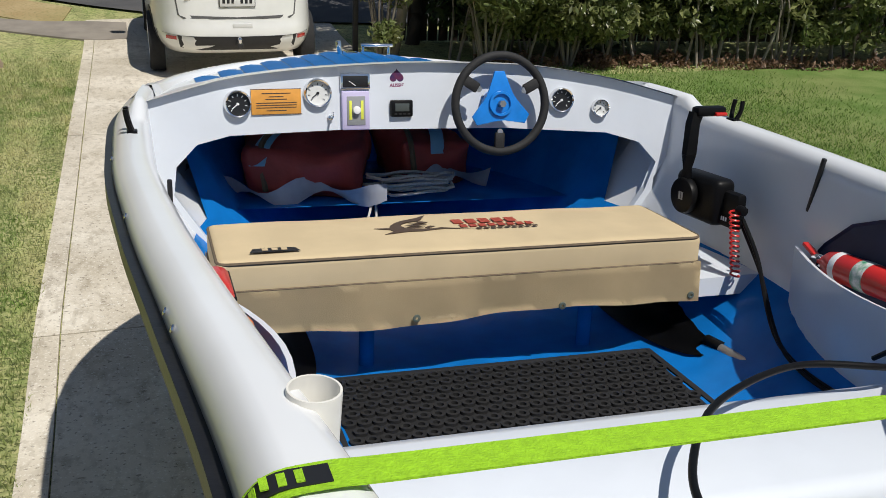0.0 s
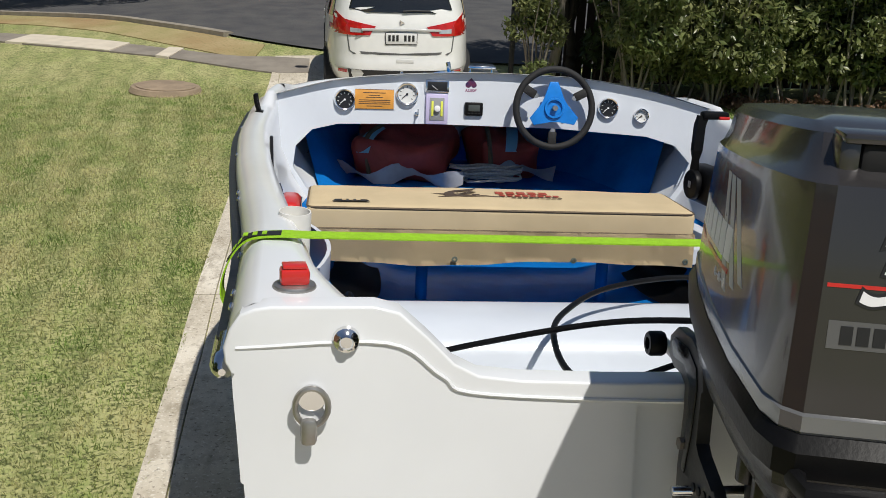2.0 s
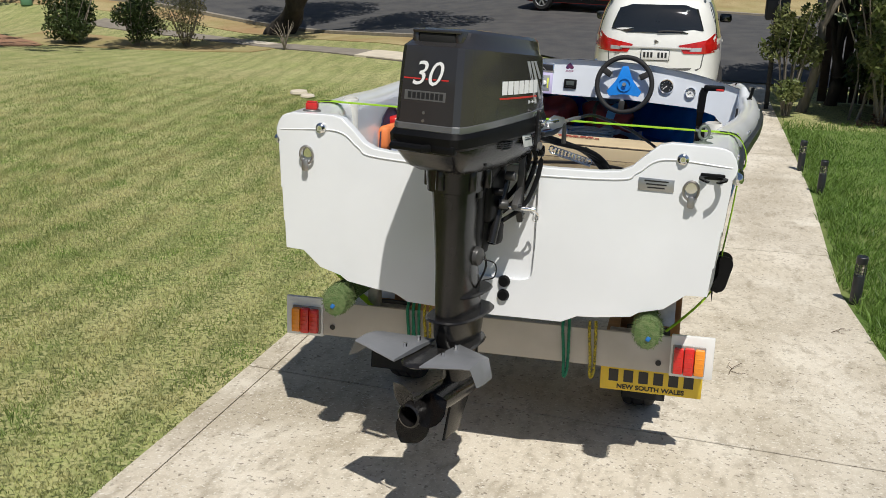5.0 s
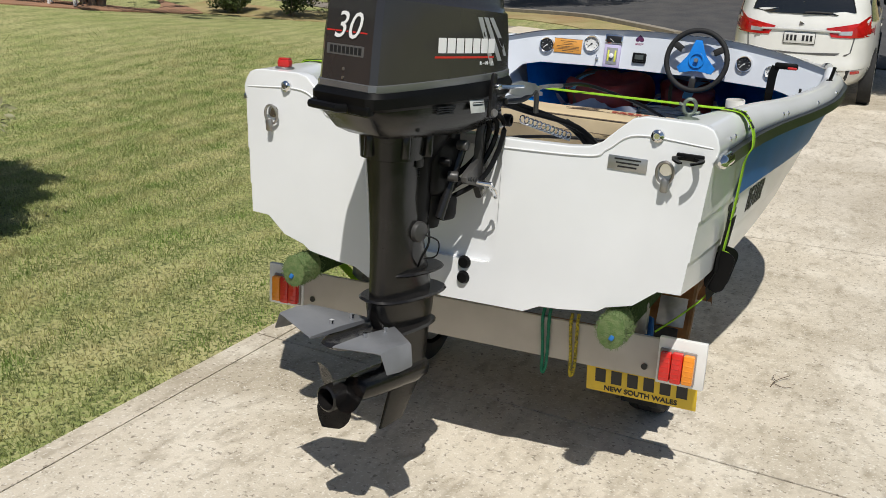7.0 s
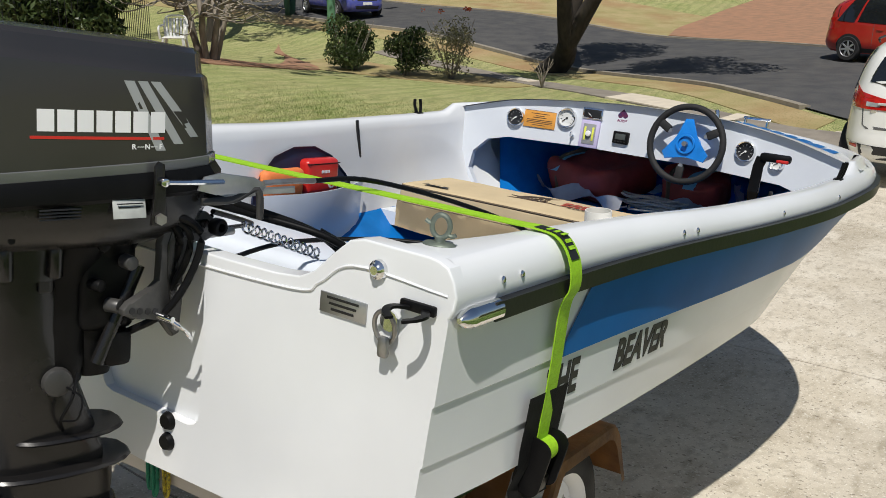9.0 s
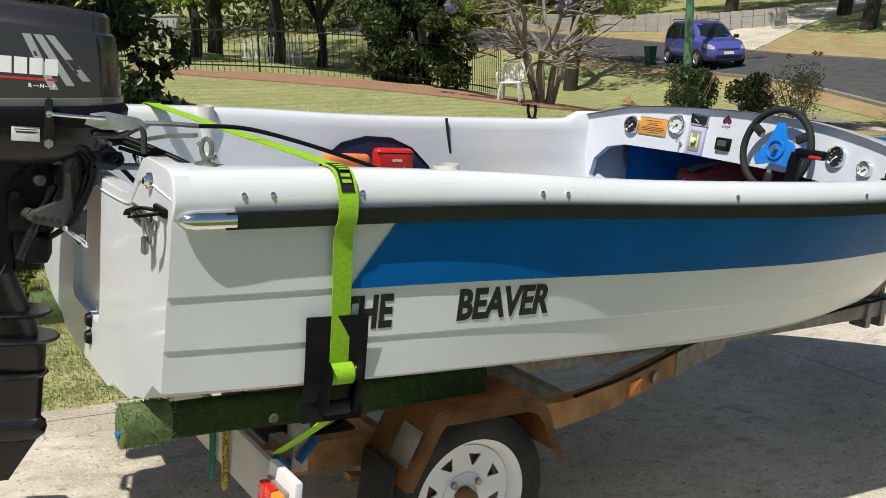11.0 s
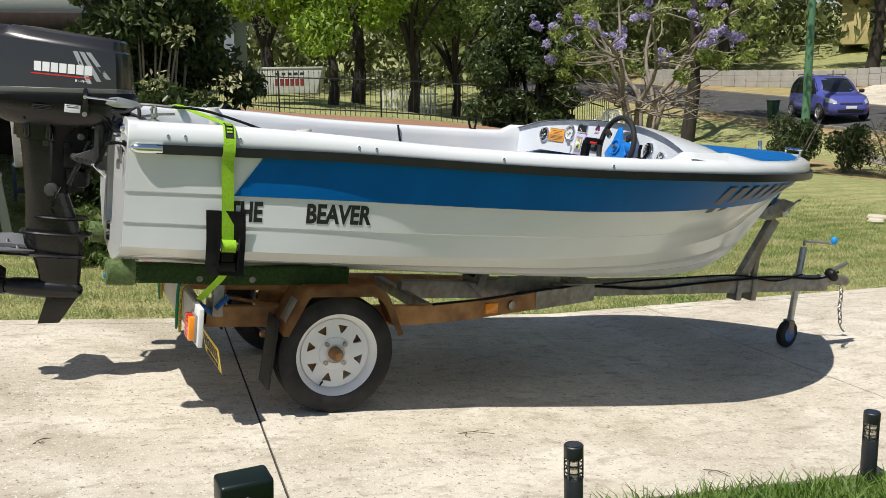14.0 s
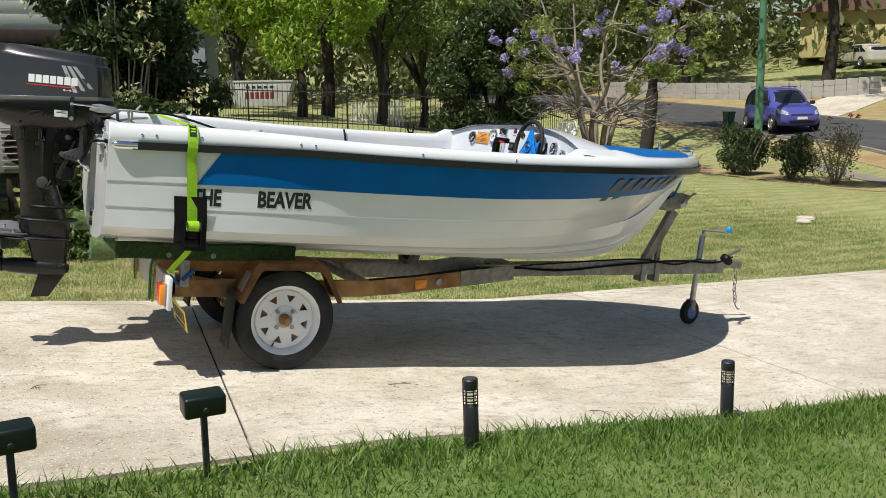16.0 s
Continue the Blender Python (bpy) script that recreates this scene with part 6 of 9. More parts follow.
for j in range(6):
    t = j / 5
    rows.append([(-CW / 2 - 0.006 - 0.006 * t, y, 0.06 - 0.115 * t) for y in (-CD / 2 + 0.002, 0, CD / 2)])
bm = grid_surface(rows)
bmesh.ops.solidify(bm, geom=list(bm.faces), thickness=0.003)
part("end_flap", bm, M_CUSH, cushion)
for x in (-0.19, 0.27, 0.715):
    part("eyelet", moved(lathe([(0.004, 0), (0.005, 0.004), (0.011, 0.003), (0.012, 0)], 14), pose(x, -CD / 2 - 0.020 + 0.010 * math.sin(x * 9 + 0.6), -0.048, 90, 0, 0)), M_BRONZE, flap)
# print: a leaping fish, plain blocks for the maker's words
pz = CH + 0.0125
FISH = pose(-0.05, 0.02, pz, 90, 0, 0) @ Matrix.Diagonal((1, -1, 1, 1))
fish = [(0.105, 0.060), (0.045, 0.052), (0.0, 0.044), (-0.04, 0.052), (-0.075, 0.060), (-0.115, 0.058), (-0.195, 0.078), (-0.160, 0.050), (-0.168, 0.030), (-0.215, 0.010), (-0.166, 0.012), (-0.158, -0.012), (-0.138, -0.040), (-0.112, -0.062), (-0.080, -0.076), (-0.055, -0.088), (-0.018, -0.118), (-0.040, -0.078), (-0.060, -0.050), (-0.076, -0.052), (-0.098, -0.044), (-0.118, -0.026), (-0.126, -0.004), (-0.118, 0.018), (-0.095, 0.030), (-0.060, 0.036), (-0.03, 0.036), (-0.005, 0.030), (0.02, 0.040)]
part("fish_print", moved(prism(fish, 0.001), FISH), M_INKBROWN, cushion, "dark printed marlin")
for pts in ([(-0.120, 0.006), (-0.095, 0.020), (-0.060, 0.024), (-0.092, 0.010)], [(-0.112, -0.012), (-0.085, 0.004), (-0.050, 0.010), (-0.082, -0.008)], [(-0.098, -0.028), (-0.070, -0.012), (-0.040, -0.006), (-0.070, -0.026)], [(-0.070, -0.040), (-0.050, -0.022), (-0.030, -0.034), (-0.052, -0.048)], [(-0.048, 0.030), (-0.02, 0.014), (-0.035, 0.006), (-0.056, 0.022)]):
    part("fish_stroke", moved(prism(pts, 0.001), FISH), M_INKBROWN, cushion)
blocks("print_mark", 5, 0.21, 0.045, 0.012, M_INKRED, cushion, pose(0.10, 0.045, pz), 0.001)
blocks("print_mark", 8, 0.24, 0.028, 0.008, M_INKRED, cushion, pose(0.125, -0.005, pz), 0.001)
blocks("print_mark", 9, 0.20, 0.014, 0.006, M_INKBROWN, cushion, pose(0.15, -0.038, pz), 0.001)
badge = part("badge_print", moved(prism([(-0.07, 0.018), (0.07, 0.018), (0.06, -0.014), (0.03, -0.020), (-0.03, -0.020), (-0.06, -0.014)], 0.001), pose(-0.58, -0.13, pz - 0.006, 90, 0, 0) @ Matrix.Diagonal((1, -1, 1, 1))), M_INK, cushion, "dark badge")
blocks("badge_mark", 3, 0.07, 0.020, 0.010, M_CUSH, cushion, pose(-0.58, -0.13, pz - 0.004), 0.001)

# rubber mat of joined rings
M_MAT = mat("mat_rubber", (0.013, 0.013, 0.014), 0.7, var=0.3, scale=30, bump=0.1)
mat_thing = thing("rubber_mat", BOAT @ pose(0.0, 1.76, 0.736, 0.4, 0, 0), "black rubber ring mat on the blue floor", "mat")
bm = bmesh.new()
for j in range(12):
    for i in range(25):
        x = -0.50 + 0.0410 * i + (0.0205 if j % 2 else 0)
        y = -0.270 + 0.0490 * j
        ring = lathe([(0.0105, 0.0), (0.0105, 0.014), (0.0205, 0.014), (0.0205, 0.0)], 10)
        add(bm, moved(ring, pose(x, y, 0)))
rings_ob = part("ring_field", bm, M_MAT, mat_thing, "joined rubber rings")
rings_ob["kind"] = "stuff"
part("mat_base", box(1.06, 0.60, 0.005, 0, 0, 0.0025, 0.001), M_MAT, mat_thing)
for w, d, x, y in ((1.07, 0.022, 0, 0.302), (1.07, 0.022, 0, -0.302), (0.022, 0.62, -0.535, 0), (0.022, 0.62, 0.535, 0)):
    part("mat_edge", box(w, d, 0.012, x, y, 0.006, 0.003), M_MAT, mat_thing)

# two paddles
def paddle(m, label):
    t = thing("paddle", m, label, "paddle", "paddles in the boat")
    rows = []
    for s in span(0, 1, 12):
        w = 0.112 * math.sin(math.pi * min(0.93, 0.16 + 0.62 * s ** 0.8)) ** 0.7
        y = 0.54 * s
        rows.append([(w * u, y, 0.012 * (u * u) + 0.008 + 0.012 * (1 - abs(u)) ** 3) for u in span(-1, 1, 8)])
    bm = grid_surface(rows)
    bmesh.ops.solidify(bm, geom=list(bm.faces), thickness=0.005)
    part("blade", bm, M_BLACK, t, "black plastic blade", smooth=50)
    part("shaft", cyl(0.014, 0.50, pose(0, 0.03, 0.018, 90, 0, 0), 14), M_ALU, t, "grey metal shaft")
    part("socket", cyl(0.019, 0.07, pose(0, 0.05, 0.018, 90, 0, 0), 14, bevel=0.004), M_BLACK, t)
    return t


paddle(BOAT @ pose(0.70, 1.92, 0.790, 0, -24, 10), "black plastic paddle with a metal shaft on the floor")
paddle(BOAT @ pose(-0.66, 1.93, 0.785, 0, 20, -6), "black plastic paddle with a metal shaft on the floor")

# throttle box on the starboard wall
th = thing("throttle_box", BOAT @ pose(0.80, 2.25, 1.20, 0, 0, 6), "black remote throttle box with a lever and red lanyard", "throttle")
part("case", box(0.085, 0.22, 0.155, 0, 0, 0, 0.025, 3), M_BLACK, th)
part("side_cover", box(0.04, 0.16, 0.12, 0.01, -0.10, -0.015, 0.015), M_BLACK, th)
part("lever_disc", cyl(0.060, 0.03, pose(-0.042, 0.03, 0.0, 0, -90, 0), 26, bevel=0.006), M_BLACK, th)
blocks("disc_mark", 2, 0.022, 0.026, 0.004, M_SILVER, th, pose(-0.073, 0.03, 0.0, 90, 0, -90), 0.001)
part("lever_arm", sweep([(-0.058, 0.03, 0.03), (-0.058, 0.028, 0.14), (-0.055, 0.03, 0.24), (-0.045, 0.03, 0.275)], rect_sec(0.026, 0.040)), M_BLACK, th, "black throttle lever")
part("lever_grip", box(0.115, 0.042, 0.032, 0.005, 0.03, 0.280, 0.010), M_BLACK, th)
part("trim_button", box(0.045, 0.020, 0.012, 0.035, 0.008, 0.272, 0.004), M_RED, th, "red button")
blocks("case_mark", 7, 0.075, 0.013, 0.004, M_WHITE, th, pose(-0.012, -0.10, -0.045, 90, 0, -90), 0.001)
part("kill_switch", cyl(0.016, 0.03, pose(-0.01, -0.185, 0.0, 90, 0, 0), 14, bevel=0.004), M_BLACK, th)
coil = []
for i in range(150):
    a = i * 0.55
    s = i / 149
    coil.append((-0.035 + 0.014 * math.cos(a) + 0.01 * s, -0.195 + 0.014 * math.sin(a) - 0.03 * s, 0.0 - 0.21 * s))
part("lanyard", sweep(coil, circle_sec(0.0035, 5)), M_RED, th, "red coiled lanyard")
part("control_cable", tube([(0.0, -0.20, -0.03), (-0.03, -0.32, -0.12), (-0.12, -0.55, -0.30), (-0.16, -0.85, -0.33), (-0.19, -1.08, -0.27), (-0.26, -1.24, -0.12)], 0.007, 8, 8), M_BLACK, th, "black control cable")
part("control_cable", tube([(0.0, -0.20, -0.05), (-0.03, -0.34, -0.16), (-0.14, -0.60, -0.31), (-0.18, -0.90, -0.33), (-0.22, -1.10, -0.27), (-0.28, -1.26, -0.12)], 0.006, 8, 8), M_BLACK, th)

# fire extinguisher in the starboard pocket
ext = thing("fire_extinguisher", BOAT @ pose(0.835, 1.36, 1.165, -94, 0, -3) @ Matrix.Diagonal((1.15, 1.15, 1.12, 1)), "red fire extinguisher lying in the side pocket", "fire extinguisher")
part("bottle", lathe([(0, 0), (0.030, 0.004), (0.037, 0.02), (0.037, 0.24), (0.030, 0.275), (0.015, 0.29), (0.015, 0.30), (0, 0.30)], 24), M_RED, ext)
part("label_band", lathe([(0.0373, 0.11), (0.0378, 0.112), (0.0378, 0.15), (0.0373, 0.152)], 24), mat("green_label", (0.05, 0.30, 0.16), 0.4, color2=(0.75, 0.75, 0.72), scale=50), ext, "green and white label band")
part("label_band", lathe([(0.0373, 0.215), (0.0378, 0.217), (0.0378, 0.235), (0.0373, 0.237)], 24), M_WHITE, ext)
part("valve", box(0.026, 0.03, 0.03, 0, 0, 0.312, 0.005), M_CHROME, ext)
part("gauge", cyl(0.013, 0.008, pose(-0.014, 0, 0.312, 0, -90, 0), 14), M_CHROME, ext)
for dz, rx in ((0.345, 25), (0.345, -22)):
    part("handle", box(0.018, 0.010, 0.085, 0, 0.02 if rx > 0 else -0.012, dz, 0.003, rot=(-rx, 0, 0)), M_RED, ext)

# first-aid bag and foam float in the port pocket
aid = thing("first_aid_bag", BOAT @ pose(-0.845, 1.52, 1.19, 0, 0, 0), "red first aid bag with a white cross", "first aid kit")
part("bag", box(0.07, 0.20, 0.15, 0, 0, 0, 0.025, 3), M_RED, aid)
part("zip", box(0.072, 0.19, 0.004, 0, 0, 0.055, 0.001), M_BLACK, aid)
part("cross_disc", cyl(0.020, 0.003, pose(0.0345, 0.045, -0.03, 0, 90, 0), 20), M_WHITE, aid)
part("cross", box(0.004, 0.024, 0.008, 0.0375, 0.045, -0.03), M_RED, aid)
part("cross", box(0.004, 0.008, 0.024, 0.0375, 0.045, -0.03), M_RED, aid)
blocks("word_mark", 6, 0.05, 0.012, 0.003, M_WHITE, aid, pose(0.0365, 0.005, 0.022, 90, 0, 90), 0.001)
foam = single("foam_float", box(0.06, 0.23, 0.13, 0, 0, 0, 0.03, 3), M_ORANGE, BOAT @ pose(-0.815, 1.27, 1.175, 0, 4, 0), "soft orange foam float tucked in the side pocket", "float")

# life jackets and rope stowed under the foredeck
M_JLINE = mat("pale_lining", (0.34, 0.36, 0.42), 0.8, var=0.3, scale=9)
M_JACKET = mat("dull_red_nylon", (0.34, 0.045, 0.035), 0.6, var=0.3, scale=9, bump=0.5, bscale=16)
M_JBLUE = mat("reflective_blue_band", (0.20, 0.42, 0.58), 0.4, var=0.1)


def jacket(m, w, d, h, label, band_x):
    t = thing("life_jacket", m, label, "life jacket", "life jackets under the deck")
    bm = box(w, d, h, 0, 0, h / 2, min(0.06, h * 0.4), 4)
    bmesh.ops.subdivide_edges(bm, edges=[e for e in bm.edges if e.calc_length() > 0.08], cuts=6, use_grid_fill=True)
    for v in bm.verts:
        v.co += Vector((noise.noise(v.co * 6), noise.noise(v.co * 6 + Vector((5, 0, 0))), noise.noise(v.co * 7 + Vector((0, 9, 0))))) * 0.045
    part("body", bm, M_JACKET, t, "crumpled red nylon", smooth=60)
    rows = [[(band_x + dx + 0.12 * (y / d), y * 1.04, h * 0.5 + math.copysign(0.0, y) + (h * 0.56) * math.sqrt(max(0, 1 - (1.92 * y / d) ** 4)) * 1.0) for dx in (-0.03, 0.03)] for y in span(-d * 0.5, d * 0.5, 12)]
    part("band", grid_surface(rows), M_JBLUE, t, "pale blue reflective band", smooth=60)
    part("strap", tube([(-w * 0.3, -d * 0.52, h * 0.2), (-w * 0.34, -d * 0.4, h * 0.95), (-w * 0.25, 0, h * 1.08), (-w * 0.1, d * 0.4, h * 0.9)], 0.012, 6, 5), M_PIPING, t)
    rows = [[(x, -d * 0.5 - 0.03 + 0.04 * math.sin(x * 17 + j), 0.02 + 0.30 * h * j + 0.02 * math.sin(x * 23 + 2 * j)) for x in span(-w * 0.62, w * 0.62, 18)] for j in range(2)]
    part("lining", grid_surface(rows), M_JLINE, t, "pale folded lining", smooth=60)
    return t


jacket(BOAT @ pose(-0.36, 3.28, 1.06, 12, 0, -12), 0.50, 0.36, 0.20, "crumpled red life jacket with a pale blue band", -0.12)
jacket(BOAT @ pose(0.13, 3.38, 1.05, 6, 0, 10), 0.34, 0.34, 0.20, "folded red life jacket beside a coil of rope", 0.05)
shelf = part("bow_shelf", grid_surface([[(-0.75 + 0.1 * k, 3.02 + 0.35 * k, 1.02 + 0.01 * k), (0.75 - 0.1 * k, 3.02 + 0.35 * k, 1.02 + 0.01 * k)] for k in range(3)] ), M_FLOOR, boat, "blue shelf under the foredeck")
rope = thing("mooring_rope", BOAT @ pose(0.02, 3.10, 1.035), "loose coil of pale rope under the foredeck", "rope")
pts = []
for i in range(90):
    a = i * 0.42
    r = 0.10 + 0.03 * math.sin(i * 0.7)
    pts.append((1.5 * r * math.cos(a) + 0.02 * math.sin(i), 0.7 * r * math.sin(a), 0.012 + 0.0008 * i + 0.006 * math.sin(i * 1.7)))
part("coil", sweep(pts, circle_sec(0.006, 6)), mat("pale_rope", (0.48, 0.45, 0.40), 0.85, var=0.25, scale=90), rope)
part("loose_end", tube([(-0.12, -0.05, 0.02), (-0.17, -0.08, 0.0), (-0.20, -0.12, -0.06), (-0.23, -0.13, -0.13), (-0.20, -0.13, -0.16), (-0.17, -0.12, -0.10), (-0.16, -0.08, -0.01)], 0.005, 6, 6), mat("pale_cord", (0.55, 0.53, 0.48), 0.85), rope)

# cables in the splash well
cab = thing("steering_cable", BOAT, "black steering cable looping over the splash well", "cable")
part("hose", tube([(0.72, 1.16, 0.99), (0.60, 1.08, 1.10), (0.48, 1.03, 1.14), (0.26, 1.04, 1.16), (0.015, 0.93, 1.16), (-0.134, 0.77, 1.15), (-0.20, 0.62, 1.14), (-0.20, 0.42, 1.12), (-0.10, 0.25, 1.15), (0.0, 0.10, 1.28)], 0.0075, 10, 8), M_BLACK, cab)
part("hose", tube([(-0.70, 0.55, 1.03), (-0.55, 0.55, 1.10), (-0.35, 0.50, 1.17), (-0.12, 0.42, 1.24), (0.05, 0.25, 1.30), (0.13, 0.06, 1.36)], 0.0065, 10, 8), M_BLACK, cab)
part("fuel_line", tube([(-0.52, 0.30, 1.02), (-0.35, 0.27, 1.10), (-0.10, 0.20, 1.22), (0.06, 0.12, 1.33)], 0.006, 8, 6), M_BLACK, cab)
part("control_line", tube([(0.27, 0.21, 1.446), (0.33, 0.42, 1.44), (0.48, 0.78, 1.34), (0.62, 1.05, 1.20), (0.66, 1.25, 1.05)], 0.0065, 8, 8), M_BLACK, cab)
for k in range(2):
    part("cable_boot", tube([(0.10, 0.0 - 0.04 * k, 1.41), (0.20, 0.13, 1.37 - 0.012 * k), (0.32 + 0.03 * k, 0.25, 1.31), (0.42 + 0.02 * k, 0.31 + 0.05 * k, 1.20)], 0.0095, 10, 6), M_BLACK, cab, "black cable sleeve")
part("rubber_boot", tube([(0.31, 0.235, 1.325), (0.36, 0.275, 1.29), (0.40, 0.30, 1.24)], 0.0135, 10, 6), M_BLACK, cab, "ribbed black cable boot")
spring = []
for i in range(120):
    a, s = i * 0.62, i / 119
    spring.append((0.20 + 0.14 * s + 0.013 * math.cos(a), 0.09 + 0.12 * s, 1.335 - 0.055 * s + 0.013 * math.sin(a)))
part("spring", sweep(spring, circle_sec(0.003, 5)), M_CHROME, cab, "bright coil spring")
part("link_arm", sweep([(0.05, 0.06, 1.36), (0.14, 0.20, 1.40), (0.20, 0.26, 1.41)], rect_sec(0.03, 0.012)), M_ALU, cab, "bare alloy link arm")

# mouldings and loose gear keep clear of the hull's skin
def keep_inside(ob, gap):
    m = BOAT.inverted() @ ob.matrix_world
    back = m.inverted()
    for v in ob.data.vertices:
        p = m @ v.co
        if 0.05 < p.y < 4.35 and p.z < rail_z(p.y) - 0.02:
            h = hull_half(p.y)
            lim = max(0.0, float(np.interp(p.z, [q for _, q in h], [x for x, _ in h])) - gap)
            if abs(p.x) > lim:
                v.co = back @ Vector((math.copysign(lim, p.x), p.y, p.z))


bpy.context.view_layer.update()
for ob in list(bpy.data.objects):
    if ob.type == "MESH" and ob.name.split(".")[0] in ("pocket_front", "seat_end", "bow_shelf", "stern_bench", "dashboard", "thwart", "control_cable", "shaft", "blade", "socket", "well_tray") and ob.parent and ob.parent.name.split(".")[0] in ("motor_boat", "paddle", "throttle_box"):
        keep_inside(ob, 0.014)

# ---- cars ----
M_GLASS_D = mat("dark_car_glass", (0.012, 0.014, 0.016), 0.06, spec=0.6, coat=0.5)
M_TRIMB = mat("black_car_trim", (0.02, 0.02, 0.022), 0.55, var=0.2, scale=20)
M_TYREC = mat("car_tyre", (0.018, 0.018, 0.019), 0.85, var=0.3, scale=30)
M_ALLOY = mat("alloy_rim", (0.55, 0.56, 0.58), 0.35, metal=0.8)
M_LAMPR = mat("red_lamp_lens", (0.55, 0.015, 0.012), 0.12, coat=0.6, var=0.3, scale=14)
M_LAMPC = mat("clear_lamp_lens", (0.62, 0.63, 0.64), 0.10, metal=0.35, coat=0.6, var=0.3, scale=12)
M_PLATE = mat("plate_white", (0.72, 0.72, 0.70), 0.4)
M_CHROMEC = mat("car_chrome", (0.75, 0.75, 0.76), 0.12, metal=1.0)
M_SHUT = mat("shut_line", (0.10, 0.10, 0.10), 0.8)


def car(name, m, L, W, H, paint, label, wheel_r, base, hood, cowl, seats, category="car", group=""):
    """A closed car from level outlines; front to +y. Returns the thing and its surface functions.
    hood: (nose height, cowl height); cowl: (cowl y, windscreen top y); seats: (tailgate top y, belt height)."""
    t = thing(name, m, label, category, group)
    P = 5.0
    zs = [base, base + 0.10, base + 0.25, 0.62, hood[0], 0.5 * (hood[0] + hood[1]) + 0.03, hood[1], 0.5 * (hood[1] + H), H - 0.12, H - 0.05, H - 0.015, H]
    yf = herm(zs, [L / 2 - 0.16, L / 2 - 0.03, L / 2, L / 2 - 0.02, L / 2 - 0.12, 0.55 * (L / 2) + 0.45 * cowl[0] + 0.1, cowl[0], 0.5 * (cowl[0] + cowl[1]) + 0.04, cowl[1] + 0.08, cowl[1] - 0.10, cowl[1] - 0.4, cowl[1] - 0.9])
    yr = herm(zs, [-L / 2 + 0.12, -L / 2 + 0.03, -L / 2, -L / 2 + 0.02, -L / 2 + 0.05, -L / 2 + 0.07, -L / 2 + 0.09, -L / 2 + 0.20, seats[0] - 0.06, seats[0] + 0.02, seats[0] + 0.25, seats[0] + 0.7])
    ww = herm(zs, [W / 2 - 0.10, W / 2 - 0.04, W / 2, W / 2, W / 2 - 0.01, W / 2 - 0.02, W / 2 - 0.05, W / 2 - 0.13, W / 2 - 0.21, W / 2 - 0.27, W / 2 - 0.40, W / 2 - 0.62])

    def mid(z):
        return (yf(z) + yr(z)) / 2, (yf(z) - yr(z)) / 2

    def side(s, y, z, off=0.004):
        c, h = mid(z)
        return (s * (ww(z) * max(0.0, 1 - abs((y - c) / h) ** P) ** (1 / P) + off), y, z)

    def tail(x, z, off=0.004):
        c, h = mid(z)
        return (x, c - h * max(0.0, 1 - min(0.999, abs(x / ww(z))) ** P) ** (1 / P) - off, z)

    def nose(x, z, off=0.004):
        c, h = mid(z)
        return (x, c + h * max(0.0, 1 - min(0.999, abs(x / ww(z))) ** P) ** (1 / P) + off, z)

    levels = sorted(set(span(base, hood[0], 8) + span(hood[0], hood[1], 12) + span(hood[1], H, 14)))
    rows = []
    for z in levels:
        c, h = mid(z)
        row = []
        for i in range(72):
            a = 2 * math.pi * i / 72
            ca, sa = math.cos(a), math.sin(a)
            row.append((ww(z) * math.copysign(abs(ca) ** (2 / P), ca), c + h * math.copysign(abs(sa) ** (2 / P), sa), z))
        rows.append(row)
    bm = grid_surface(rows, closed=True)
    bm.verts.ensure_lookup_table()
    n = len(bm.verts)
    bm.faces.new([bm.verts[i] for i in range(72)][::-1])
    bm.faces.new([bm.verts[i] for i in range(n - 72, n)])
    part("body", bm, paint, t, smooth=55)

    def patch(pname, fn, outline, material, label="", off=0.004, parent=None):
        """A thin skin that lies on the body over an outline."""
        cx = sum(p[0] for p in outline) / len(outline)
        cz = sum(p[1] for p in outline) / len(outline)
        fine = []
        for (ax, az), (bx, bz) in zip(outline, outline[1:] + outline[:1]):
            fine += [(ax + (bx - ax) * k / 4, az + (bz - az) * k / 4) for k in range(4)]
        rows = [[fn(cx + (x - cx) * k, cz + (z - cz) * k, o) for x, z in fine] for k, o in ((1.0, -0.01), (1.0, off), (0.75, off), (0.5, off), (0.25, off), (0.02, off))]
        return part(pname, grid_surface(rows, closed=True), material, parent or t, label, smooth=35)

    bz, tz = seats[1], H - 0.10
    for s in (-1, 1):
        f = lambda y, z, o, s=s: side(s, y, z, o)
        b0, f0 = -L / 2 + 0.42, cowl[0] - 0.25
        b1, f1 = seats[0] + 0.25, cowl[1] - 0.12
        q = lambda u, v: ((b0 + (f0 - b0) * u) * (1 - v) + (b1 + (f1 - b1) * u) * v, bz + (tz - bz) * v)
        for u0, u1 in ((0.0, 0.20), (0.23, 0.55), (0.58, 1.0)):
            patch("side_window", f, [q(u0, 0.04), q(u1, 0.0), q(u1, 1.0), q(u0, 1.0)], M_GLASS_D, "dark tinted side window", 0.010)
        for yy in (-L * 0.16, L * 0.05, L * 0.30):
            patch("door_gap", f, [(yy, base + 0.2), (yy + 0.008, base + 0.2), (yy + 0.008, bz), (yy, bz)], M_SHUT)
        for yy in (-L * 0.12, L * 0.09):
            part("door_handle", box(0.02, 0.16, 0.03, *side(s, yy, bz - 0.14, 0.012), 0.008), paint, t)
        patch("sill_strip", f, [(-L * 0.28, base + 0.02), (L * 0.28, base + 0.02), (L * 0.28, base + 0.13), (-L * 0.28, base + 0.13)], M_TRIMB, "black plastic sill")
